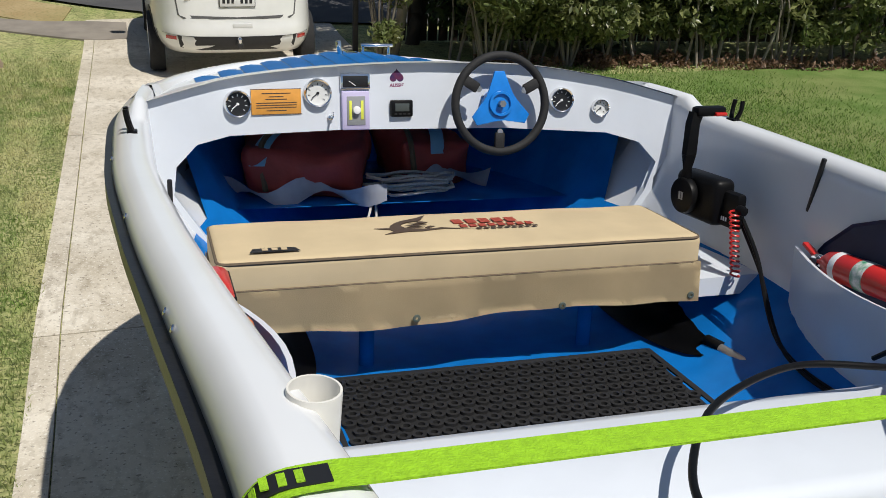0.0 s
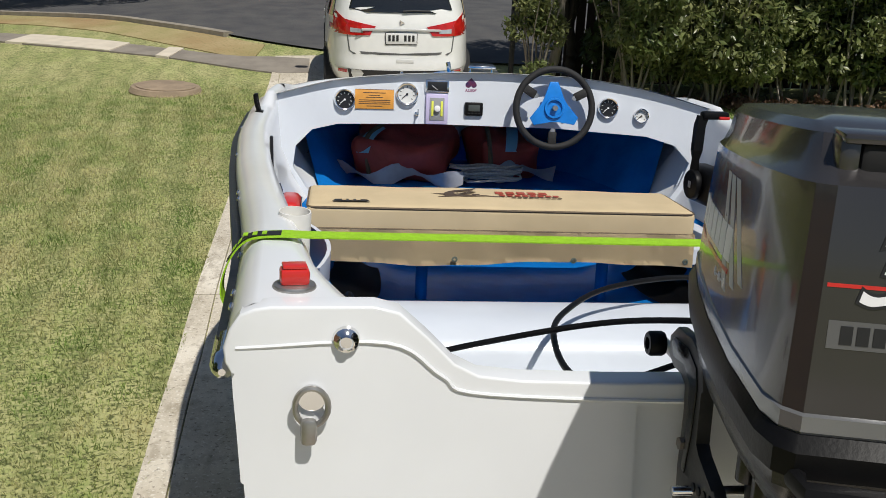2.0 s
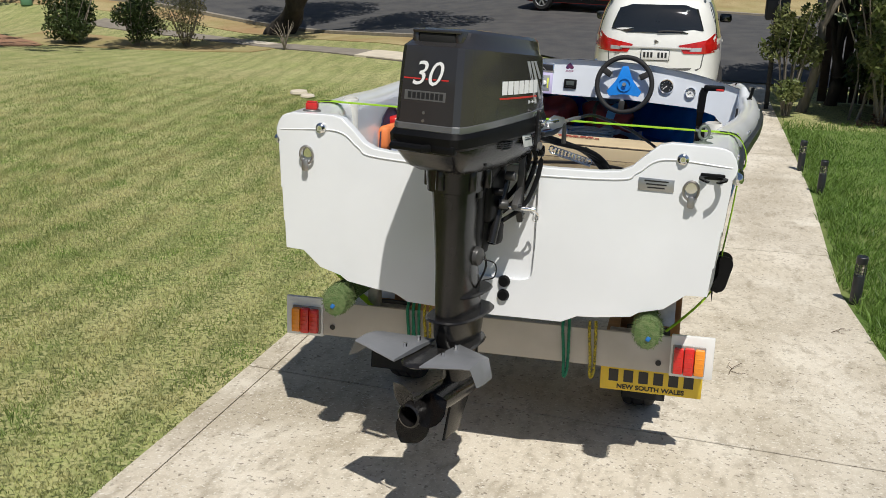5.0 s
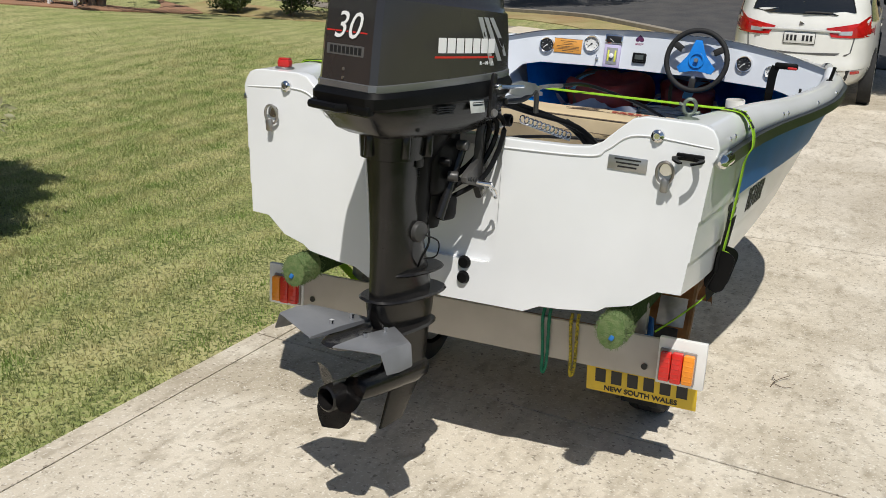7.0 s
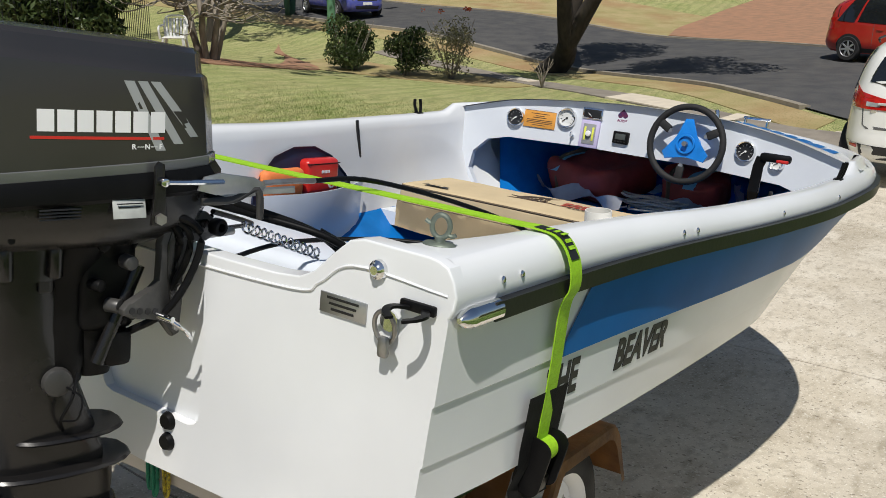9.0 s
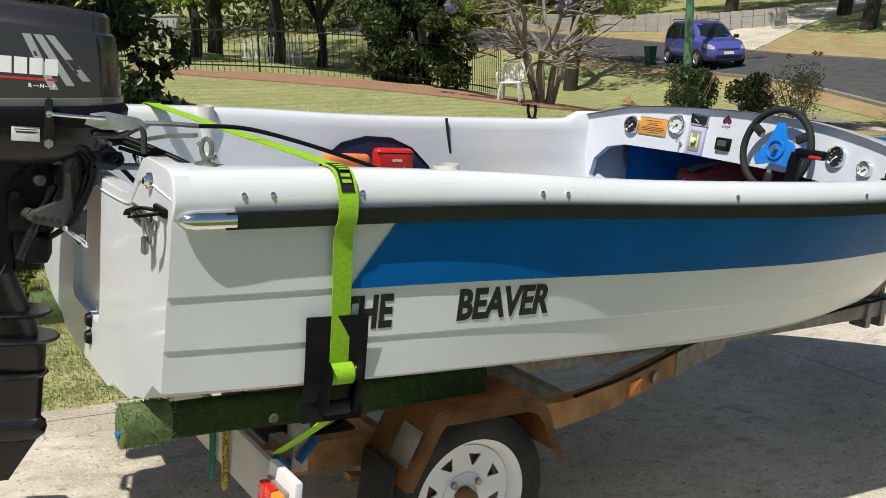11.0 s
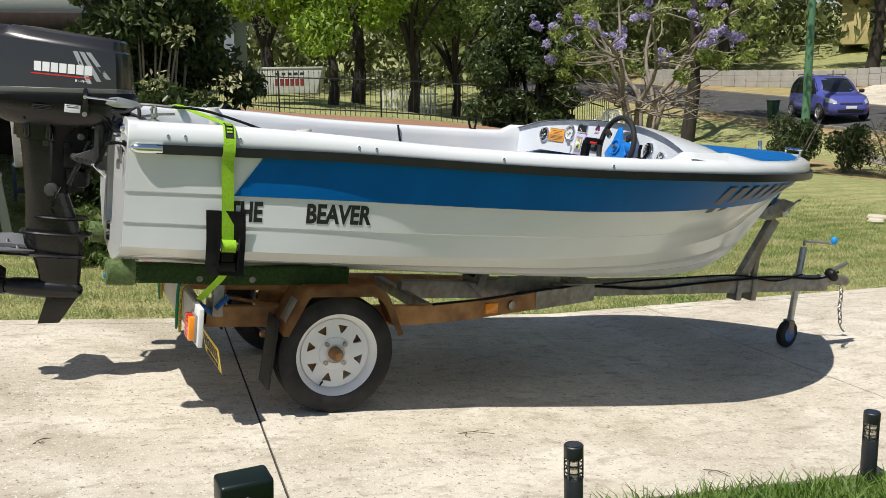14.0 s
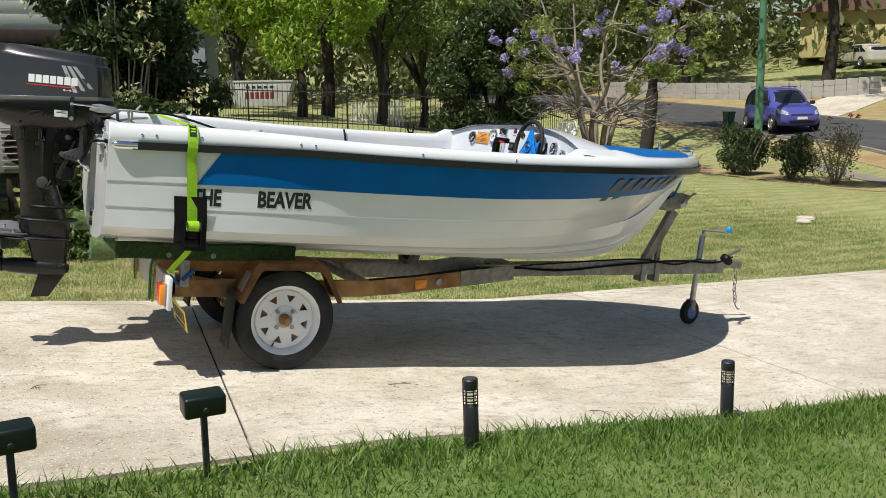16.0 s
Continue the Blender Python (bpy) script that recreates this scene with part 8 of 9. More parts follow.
# bricks in stretcher bond on the face and the end
bw, bh, gap = 0.29, 0.09, 0.010
bmesh_full = mesh_of(box(0.02, bw, bh, 0, 0, 0, 0.004, 1), M_BRICK)
bmesh_half = mesh_of(box(0.02, bw / 2 - gap / 2, bh, 0, 0, 0, 0.004, 1), M_BRICK)
bmesh_end = mesh_of(box(0.20, 0.02, bh, 0, 0, 0, 0.004, 1), M_BRICK)
rng = random.Random(5)
for r in range(24):
    z = bh / 2 + r * (bh + gap)
    y = 0.0
    if r % 2:
        part("brick", bmesh_half, None, wall, m=pose(-0.006 + rng.uniform(-0.002, 0.002), -bw / 4 + 0.002, z))
        y = -(bw / 2 + gap / 2)
    while y > -3.2:
        part("brick", bmesh_full, None, wall, m=pose(-0.006 + rng.uniform(-0.002, 0.002), y - bw / 2, z))
        y -= bw + gap
    part("brick", bmesh_end, None, wall, m=pose(-0.118, 0.0, z))

# ---- hedge beside the drive ----
def lumps(path, w, h0, h1, n, r, seed):
    rng = random.Random(seed)
    cs, rs = [], []
    pts = smooth_path(path, 12)
    for i in range(n):
        p = pts[rng.randrange(len(pts))]
        u = rng.random()
        cs.append((p[0] + rng.uniform(-0.15, 0.15), p[1] + rng.uniform(-w, w), p[2] + h0 + (h1 - h0) * u))
        rs.append(r * rng.uniform(0.55, 1.2))
    return cs, rs


hedge_line = [(3.2, 11.75), (4.6, 11.6), (5.9, 11.3), (7.2, 10.95), (8.7, 10.75), (10.5, 10.4), (13, 9.8)]
hedge = thing("hedge", pose(0, 0, 0), "tall loose hedge with glossy green leaves and bare stems", "hedge")
st = bmesh.new()
rng = random.Random(11)
for p in smooth_path([(x, y, gz(x, y)) for x, y in hedge_line], 7):
    for k in range(2):
        x, y, z = p.x + rng.uniform(-0.2, 0.2), p.y + rng.uniform(-0.2, 0.3), p.z
        add(st, limb([(x, y, z - 0.1), (x + rng.uniform(-0.2, 0.2), y + rng.uniform(-0.2, 0.2), z + 0.8), (x + rng.uniform(-0.5, 0.5), y + rng.uniform(-0.3, 0.3), z + 1.9)], 0.022, 0.006, 5))
part("stem_tangle", st, M_BARKP, hedge, "bare grey stems")["kind"] = "stuff"
cs, rs = lumps([(x, y, gz(x, y)) for x, y in hedge_line], 0.42, 0.42, 2.5, 430, 0.26, 21)
part("leaves", leaf_cloud(cs, rs, 52000, 0.055, 31), L_HEDGE, hedge, "glossy leaves").data.materials.append(L_HEDGE)
# leaves behind take a darker colour, which paints in the hedge's shaded depth
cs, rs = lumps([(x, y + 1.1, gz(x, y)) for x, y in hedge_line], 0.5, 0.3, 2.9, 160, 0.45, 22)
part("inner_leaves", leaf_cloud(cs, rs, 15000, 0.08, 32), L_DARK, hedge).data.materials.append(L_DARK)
cs, rs = lumps([(x, y - 0.25, gz(x, y)) for x, y in hedge_line], 0.25, 0.02, 0.06, 120, 0.14, 23)
litter = single("leaf_litter", leaf_cloud(cs, rs, 5000, 0.035, 33, spread=1.0), None, Matrix(), "brown fallen leaves under the hedge", "leaf litter", kind="stuff")
L_LITTER = leaf_mat("brown_litter", (0.14, 0.075, 0.045), (0.24, 0.15, 0.09))
litter.data.materials.append(L_LITTER)
litter.scale = (1, 1, 1)
tree("shrub_tree", 2.45, 12.5, 4.6, 0.07, 1.5, L_HEDGE, 0.05, 15000, "thin leaning garden tree at the hedge's end", 41, M_BARKP, 7, 0.30, lean=(0.3, 0))
tree("shrub_tree", 3.0, 13.4, 4.4, 0.09, 1.5, L_DARK, 0.06, 12000, "dark bushy tree behind the hedge's end", 42, M_BARK, 7, 0.20)
bush("hedge_bush", 3.5, 11.5, 1.9, 2.7, L_HEDGE, 0.05, 12000, "leafy green shrub at the near end of the hedge", 45)
bush("hedge_bush", 4.6, 11.35, 1.8, 2.6, L_HEDGE, 0.05, 11000, "leafy green shrub in the hedge row", 46)
bush("twig_bush", 2.2, 12.0, 1.0, 1.9, L_HEDGE, 0.045, 2600, "thin twiggy shrub with sparse leaves", 43)
post = thing("letterbox_post", pose(1.95, 12.5, gz(1.95, 12.5)), "dark post with a box on top", "letterbox")
part("post", box(0.07, 0.07, 1.5, 0, 0, 0.70, 0.008), M_TRIMB, post)
part("letterbox", box(0.34, 0.28, 0.34, 0, 0, 1.55, 0.03), M_TRIMB, post)
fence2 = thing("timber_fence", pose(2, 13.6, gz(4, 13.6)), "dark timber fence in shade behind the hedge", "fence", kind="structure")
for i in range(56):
    part("paling", box(0.14, 0.02, 1.7, 0.9 + 0.16 * i, -0.10 * i * 0.16, 0.85, 0.003), M_WOODSHADE, fence2)

# ---- footpath, manhole and lids ----
M_PAD = mat("pale_pad_concrete", (0.62, 0.55, 0.44), 0.9, var=0.12, scale=4, bump=0.2)
M_PATH = mat("old_asphalt_path", (0.20, 0.175, 0.145), 0.95, color2=(0.26, 0.23, 0.19), scale=3, bump=0.4, bscale=90)
M_STONE = mat("brown_old_concrete", (0.33, 0.25, 0.17), 0.95, color2=(0.25, 0.19, 0.13), scale=6, bump=0.5)


def strip(name, near, far, material, label, dz=0.0, n=10, thick=0.08):
    """A paved strip between two lines on the ground."""
    a, b = smooth_path([(*q, 0) for q in near], n), smooth_path([(*q, 0) for q in far], n)
    bm = grid_surface([[(*(p + (q - p) * (j / 4)).xy, gz(*(p + (q - p) * (j / 4)).xy) + dz) for j in range(5)] for p, q in zip(a, b)])
    low = bmesh.ops.extrude_face_region(bm, geom=list(bm.faces))
    bmesh.ops.translate(bm, vec=(0, 0, -thick), verts=[v for v in low["geom"] if isinstance(v, bmesh.types.BMVert)])
    return single(name, bm, material, Matrix(), label, "path", kind="structure")


strip("footpath", [(-1.0, 14.02), (-1.63, 14.04), (-3.3, 14.98), (-4.35, 15.46), (-6.3, 16.45), (-9.6, 18.7), (-12, 20.2), (-17, 22.4)], [(-1.0, 15.0), (-1.6, 15.12), (-2.4, 15.2), (-4.1, 16.03), (-6.05, 17.15), (-9.3, 19.3), (-11.7, 20.9), (-16.7, 23.1)], M_PATH, "grey-brown asphalt footpath through the verge", 0.006)
strip("path_pad", [(-4.35, 15.46), (-5.3, 15.93), (-6.31, 16.42)], [(-4.11, 16.05), (-5.05, 16.58), (-6.05, 17.15)], M_PAD, "pale concrete pad let into the footpath", 0.022)
strip("path_pad", [(-3.31, 14.95), (-3.42, 15.02), (-3.53, 15.08)], [(-3.14, 15.62), (-3.27, 15.68), (-3.4, 15.72)], M_PAD, "small pale concrete slab in the footpath", 0.022)
strip("path_pad", [(-9.5, 18.9), (-10.0, 19.25), (-10.5, 19.55)], [(-9.3, 19.2), (-9.8, 19.55), (-10.3, 19.9)], M_PAD, "pale worn slab in the footpath", 0.022)
manhole = thing("manhole", pose(-2.95, 12.35, gz(-2.95, 12.35) - 0.02, -1.5, 2, 0), "low round brown concrete manhole in the lawn", "manhole")
part("rim", cyl(0.50, 0.085, None, 40, 0.47, 0.015), M_STONE, manhole)
part("lid", cyl(0.41, 0.012, pose(0, 0, 0.086), 36, None, 0.004), M_STONE, manhole)
cap = thing("meter_lid", pose(-5.6, 11.6, gz(-5.6, 11.6)), "small pale plastic meter lid in the grass", "lid")
part("lid", cyl(0.15, 0.05, None, 20, 0.14, 0.012), M_PAD, cap)
cap = thing("meter_lid", pose(-5.3, 11.25, gz(-5.3, 11.25)), "small pale plastic meter lid in the grass", "lid")
part("lid", cyl(0.12, 0.04, None, 20, 0.11, 0.012), M_PAD, cap)

# ---- iron fence, red path and yard beyond ----
M_IRON = mat("black_iron", (0.018, 0.018, 0.018), 0.6, var=0.3, scale=15)
strip("gravel_path", [(-30, 3.0), (-21.0, 5.1), (-15.9, 9.3), (-13.9, 12.4), (-14.0, 15.5), (-15.5, 18.2), (-19.5, 20.6)], [(-30, 4.4), (-22.4, 6.4), (-17.2, 10.3), (-15.8, 12.8), (-16.0, 15.8), (-17.2, 18.6), (-21.0, 22.4)], M_EARTH, "red-brown gravel path along the iron fence", 0.006)
FENCE = [(-27, 4.2), (-22.5, 6.4), (-19.6, 8.5), (-17.3, 10.6), (-16.9, 12.6), (-18.6, 15.2)]
fence = thing("iron_fence", Matrix(), "black iron picket fence with spear tips", "fence", kind="structure")
fp = smooth_path([(*q, 0) for q in FENCE], 40)
bar_mesh = None
acc, last, count = 0.0, fp[0], 0
bar = cyl(0.008, 1.16, None, 6)
add(bar, cyl(0.014, 0.07, pose(0, 0, 1.15), 6, 0.002))
bar_me = mesh_of(bar, M_IRON)
post_me = mesh_of(add(box(0.04, 0.04, 1.15, 0, 0, 0.575, 0.004), lathe([(0, 1.15), (0.028, 1.15), (0.028, 1.165), (0, 1.19)], 8)), M_IRON)
rail_pts = []
for q in fp[1:]:
    acc += (q - last).length
    last = q
    if acc >= 0.105:
        acc = 0.0
        z = gz(q.x, q.y)
        if count % 20 == 0:
            part("post", post_me, None, fence, m=pose(q.x, q.y, z))
        else:
            part("bar", bar_me, None, fence, m=pose(q.x, q.y, z))
        rail_pts.append((q.x, q.y, z))
        count += 1
for h in (0.14, 1.0):
    part("rail", sweep([(x, y, z + h) for x, y, z in rail_pts[::3]], rect_sec(0.012, 0.035)), M_IRON, fence)

# garden chair of white plastic
M_WPLAST = mat("white_plastic", (0.72, 0.72, 0.70), 0.4, var=0.08, scale=6)
ch = thing("garden_chair", pose(-14.55, 12.55, gz(-14.55, 12.55), 0, 0, 40), "white plastic garden chair under the jacaranda", "chair")
part("seat", box(0.46, 0.44, 0.025, 0, 0, 0.42, 0.012), M_WPLAST, ch)
for sx in (-1, 1):
    for sy in (-1, 1):
        part("leg", sweep([(sx * 0.20, sy * 0.19, 0.42), (sx * 0.26, sy * 0.25, 0.0)], rect_sec(0.05, 0.035)), M_WPLAST, ch)
    part("armrest", tube([(sx * 0.26, -0.22, 0.40), (sx * 0.28, -0.22, 0.62), (sx * 0.28, 0.05, 0.65), (sx * 0.24, 0.24, 0.66)], 0.024, 8), M_WPLAST, ch)
for i in range(6):
    x = -0.18 + 0.072 * i
    part("back_slat", sweep([(x, 0.21, 0.42), (x * 1.03, 0.25, 0.62), (x * 1.02, 0.30, 0.80)], rect_sec(0.05, 0.012), up=(0, 1, 0)), M_WPLAST, ch)
back = (tube([(-0.22, 0.20, 0.42), (-0.24, 0.27, 0.70), (-0.18, 0.31, 0.83), (0, 0.32, 0.85), (0.18, 0.31, 0.83), (0.24, 0.27, 0.70), (0.22, 0.20, 0.42)], 0.02, 8))
part("back_frame", back, M_WPLAST, ch)

# ---- trees and bushes of the neighbour's yard ----
def big_shrub(name, x, y, w, h, leaf, size, count, label, seed, bare=0, blossom=None, base=None, lobes=70, stem=0.05):
    """A shrub that reaches to the ground, of many lumps, with bare shoots and clusters of blossom."""
    rng = random.Random(seed)
    t = thing(name, pose(x, y, gz(x, y) if base is None else base), label, "shrub")
    cs, rs = [], []
    for i in range(lobes):
        a, u = rng.uniform(0, 6.283), rng.uniform(0.05, 1.0)
        r = w * 0.5 * (1.0 - 0.75 * max(0, u - 0.45) / 0.55) * rng.uniform(0.35, 0.95)
        cs.append((r * math.cos(a), r * math.sin(a), h * u))
        rs.append(w * rng.uniform(0.07, 0.16))
    st = bmesh.new()
    for i in range(10 + bare):
        a = rng.uniform(0, 6.283)
        k = 0.30 if i < 10 else 0.46
        add(st, limb([(0.15 * math.cos(a), 0.15 * math.sin(a), -0.1), (w * 0.15 * math.cos(a), w * 0.15 * math.sin(a), h * 0.35), (w * k * math.cos(a + 0.3), w * k * math.sin(a + 0.3), h * rng.uniform(0.55, 0.95))], stem, stem * 0.2, 6))
    part("shoot_tangle", st, M_BARKP if bare else M_BARK, t, "bare woody shoots" if bare else "")["kind"] = "stuff"
    part("leaves", leaf_cloud(cs, rs, count, size, seed), leaf, t).data.materials.append(leaf)
    if blossom:
        mt, cnt, bs, n = blossom
        out = []
        for i in range(n):
            a, u = rng.uniform(0, 6.283), rng.uniform(0.15, 0.95)
            r = w * 0.55 * (1.0 - 0.7 * max(0, u - 0.45) / 0.55)
            out.append((r * math.cos(a), r * math.sin(a), h * u))
        part("blossom", leaf_cloud(out, [0.14] * n, cnt, bs, seed + 7), mt, t, "pale clusters of blossom").data.materials.append(mt)
    return t


big_shrub("flowering_shrub", -4.75, 0.93, 1.9, 4.7, L_DARK, 0.044, 46000, "large dark shrub with cream blossom and bare shoots", 51, 14, (L_CREAM, 1300, 0.030, 34), lobes=140, stem=0.018)
big_shrub("round_shrub", -17.65, 12.1, 3.2, 3.4, L_DARK, 0.075, 26000, "dense round dark shrub growing through the iron fence", 52)
big_shrub("low_bush", -3.6, 0.10, 0.8, 0.38, L_MID, 0.03, 4000, "low clipped green bush beside the house", 53)


def jacaranda():
    rng = random.Random(61)
    x, y = -14.95, 13.8
    t = thing("jacaranda_tree", pose(x, y, gz(x, y)), "crooked many-stemmed jacaranda with lilac blossom", "tree")
    wood = bmesh.new()
    ends = []
    for i in range(7):
        a = 2 * math.pi * i / 7 + rng.uniform(-0.3, 0.3)
        lean = rng.uniform(0.5, 1.2)
        b0 = (0.16 * math.cos(a), 0.16 * math.sin(a), -0.1)
        b1 = (lean * 0.6 * math.cos(a), lean * 0.6 * math.sin(a), rng.uniform(0.8, 1.3))
        b2 = (lean * 1.3 * math.cos(a + 0.5), lean * 1.3 * math.sin(a + 0.5), rng.uniform(1.9, 2.6))
        b3 = (lean * 2.4 * math.cos(a + 0.3), lean * 2.4 * math.sin(a + 0.3), rng.uniform(3.2, 4.6))
        add(wood, limb([b0, b1, b2, b3], 0.085, 0.022, 8))
        ends.append(b3)
        for k in range(15):
            c = rng.choice((b1, b1, b2, b2, b3))
            aa = a + rng.uniform(-1.3, 1.3)
            e1 = (c[0] + 0.5 * math.cos(aa), c[1] + 0.5 * math.sin(aa), c[2] + rng.uniform(-0.1, 0.4))
            e2 = (e1[0] + rng.uniform(0.3, 0.9) * math.cos(aa + 0.6), e1[1] + rng.uniform(0.3, 0.9) * math.sin(aa + 0.6), e1[2] + rng.uniform(-0.3, 0.5))
            e3 = (e2[0] + 0.5 * math.cos(aa - 0.4), e2[1] + 0.5 * math.sin(aa - 0.4), e2[2] + rng.uniform(-0.15, 0.35))
            add(wood, limb([c, e1, e2, e3], 0.028, 0.006, 5))
            if e3[2] > 1.6:
                ends.append(e3)
    part("trunk", wood, M_BARKP, t, "crooked grey stems and bare twigs", smooth=60)
    lo, lr = [], []
    for e in ends:
        if rng.random() < 0.25 + 0.10 * e[2]:
            for k in range(3):
                lo.append((e[0] + rng.uniform(-0.4, 0.4), e[1] + rng.uniform(-0.4, 0.4), e[2] + rng.uniform(-0.1, 0.2)))
                lr.append(rng.uniform(0.08, 0.24))
    part("crown", leaf_cloud(lo, lr, 7000, 0.060, 62), L_JAC, t, "feathery green leaves").data.materials.append(L_JAC)
    bl = [(e[0] + rng.uniform(-0.4, 0.4), e[1] + rng.uniform(-0.4, 0.4), e[2] + rng.uniform(0.1, 0.7)) for e in ends if e[2] > 2.2 and rng.random() < 0.34]
    for k in range(16):
        a, r = rng.uniform(0, 6.283), rng.uniform(1.2, 3.2)
        bl.append((r * math.cos(a), r * math.sin(a), rng.uniform(2.3, 4.0)))
    bl = [(p[0] + rng.gauss(0, 0.10), p[1] + rng.gauss(0, 0.10), p[2] + rng.gauss(-0.03, 0.12)) for p in bl for _ in range(rng.randint(2, 5))]
    part("blossom", leaf_cloud(bl, [rng.uniform(0.05, 0.13) for _ in bl], 8000, 0.036, 63), L_LILAC, t, "hanging lilac blossom").data.materials.append(L_LILAC)


L_STREET = leaf_mat("street_tree_leaf", (0.11, 0.125, 0.05), (0.20, 0.20, 0.09), 0.5, 0.5)
L_FAR = leaf_mat("far_leaf", (0.15, 0.185, 0.07), (0.27, 0.295, 0.125), 0.5, 0.5)
L_JAC = leaf_mat("jacaranda_leaf", (0.20, 0.27, 0.06), (0.36, 0.40, 0.13), 0.5, 0.45)
jacaranda()
tree("lime_tree", -27.8, 9.7, 5.4, 0.17, 3.0, L_LIME, 0.12, 17000, "tree with bright lime-green foliage", 71, M_BARK, 8, 0.30)
tree("garden_tree", -33.5, 15.0, 7.2, 0.20, 3.3, L_MID, 0.12, 12000, "leafy green tree with a dark trunk", 72, M_BARK, 8, 0.36)
tree("garden_tree", -38.0, 19.0, 7.0, 0.20, 3.5, L_MID, 0.14, 13000, "tall leafy green tree by the street", 73, M_BARK, 8, 0.30)
tree("garden_tree", -23.5, 21.8, 11.0, 0.21, 3.2, L_OLIVE, 0.12, 6000, "dark leafy tree behind the jacaranda", 74, M_BARK, 8, 0.52)
tree("garden_tree", -36.0, 5.0, 7.5, 0.22, 2.8, L_MID, 0.12, 11000, "olive-green tree by the neighbour's fence", 75, M_BARK, 7, 0.25)
tree("street_tree", -10.6, 21.9, 8.8, 0.30, 3.6, L_STREET, 0.095, 16000, "dark street tree with a low forked trunk", 76, M_BARK, 3, 0.10, lean=(1.6, -1.2))
tree("garden_tree", -41.0, 15.0, 9.5, 0.3, 4.2, L_FAR, 0.14, 6000, "dark tree behind the yard", 86, M_BARK, 9, 0.46)
tree("garden_tree", -40.5, 10.3, 8.0, 0.3, 3.0, L_FAR, 0.13, 10000, "dense dark tree behind the lime tree", 94, M_BARK, 9, 0.25)
tree("garden_tree", -46.0, 20.0, 10.0, 0.3, 4.4, L_MID, 0.15, 6500, "green tree behind the yard", 87, M_BARK, 9, 0.44)
tree("garden_tree", -40.0, 25.5, 9.5, 0.3, 4.2, L_FAR, 0.14, 6000, "dark tree by the street", 88, M_BARK, 9, 0.44)
tree("garden_tree", -29.0, 45.0, 13, 0.3, 4.5, L_MID, 0.17, 13000, "leafy tree on the far slope", 89, M_BARK, 9, 0.45)
tree("garden_tree", -34.0, 42.0, 13, 0.3, 4.2, L_OLIVE, 0.18, 7000, "drooping olive-green tree on the far slope", 77, M_BARK, 8, 0.45)
tree("garden_tree", -24.5, 40.5, 11.5, 0.3, 4.4, L_OLIVE, 0.13, 15000, "drooping olive-green tree on the far slope", 78, M_BARK, 8, 0.45)
tree("garden_tree", -44.0, 40.0, 11, 0.35, 4.5, L_FAR, 0.18, 12000, "dark tree on the far slope", 79, M_BARK, 8, 0.25)
tree("garden_tree", -52.0, 33.0, 11, 0.35, 4.5, L_MID, 0.18, 12000, "leafy tree on the far slope", 80, M_BARK, 8, 0.25)
bush("round_bush", -14.6, 18.5, 1.7, 1.35, L_DARK, 0.05, 5000, "dark round bush on a bare earth bed", 81, group="bushes beside the street")
bush("round_bush", -12.85, 18.5, 1.25, 1.25, L_DARK, 0.045, 3600, "smaller dark bush on a bare earth bed", 82, group="bushes beside the street")
bush("twig_bush", -11.6, 18.75, 1.7, 1.6, L_PALE, 0.035, 2400, "pale twiggy bush with a few red flowers", 83, group="bushes beside the street")
M_REDF = leaf_mat("red_flower", (0.55, 0.05, 0.02), (0.65, 0.12, 0.04))
fl = single("red_flowers", leaf_cloud([(-12.3, 18.5, 0.55), (-11.1, 18.6, 0.62), (-11.3, 19.1, 0.58), (-12.1, 19.0, 0.5)], [0.06] * 4, 70, 0.035, 84), None, Matrix(), "a few red flower heads on the twiggy bush", "flowers")
fl.data.materials.append(M_REDF)
dry = thing("dry_twig_shrub", pose(-8.6, 18.0, gz(-8.6, 18.0)), "small dry leafless twig shrub in the lawn", "shrub")
tw = bmesh.new()
rng = random.Random(85)
for i in range(14):
    a = 2 * math.pi * i / 14
    k = rng.uniform(0.2, 0.4)
    add(tw, limb([(0, 0, -0.02), (k * 0.4 * math.cos(a), k * 0.4 * math.sin(a), 0.3), (k * math.cos(a + 0.3), k * math.sin(a + 0.3), rng.uniform(0.4, 0.65))], 0.012, 0.004, 5))
part("twigs", tw, M_BARKP, dry)

# street furniture
M_POLE = mat("green_pole_paint", (0.10, 0.23, 0.13), 0.5, var=0.12, scale=4)
pole = thing("street_lamp_post", pose(-20.4, 24.4, gz(-20.4, 24.4)), "tall green steel lamp post beside the street", "lamp post")
part("pole", cyl(0.15, 9.0, pose(0, 0, -0.1), 20, 0.10), M_POLE, pole)
part("base_collar", cyl(0.19, 0.25, None, 20, 0.17, 0.02), M_POLE, pole)
arm = part("arm", tube([(0, 0, 8.7), (0.1, 0.6, 9.1), (0.2, 1.8, 9.2)], 0.05), M_POLE, pole)
part("lamp_head", box(0.28, 0.7, 0.14, 0.22, 2.0, 9.18, 0.05), M_POLE, pole)
M_BIN = mat("green_bin_plastic", (0.015, 0.055, 0.033), 0.5, var=0.15, scale=8)
bin_ = thing("wheelie_bin", pose(-24.2, 26.4, gz(-24.2, 26.4)) @ Matrix.Diagonal((0.6, 0.6, 0.8, 1)), "dark green wheelie bin beside the lamp post", "bin")
part("tub", sweep([(0, 0, 0.05), (0, 0, 0.92)], lambda t: rect_sec(0.42 + 0.12 * t, 0.45 + 0.15 * t), up=(0, 1, 0)), M_BIN, bin_)
part("lid", box(0.60, 0.66, 0.07, 0, 0, 0.95, 0.03), M_BIN, bin_)
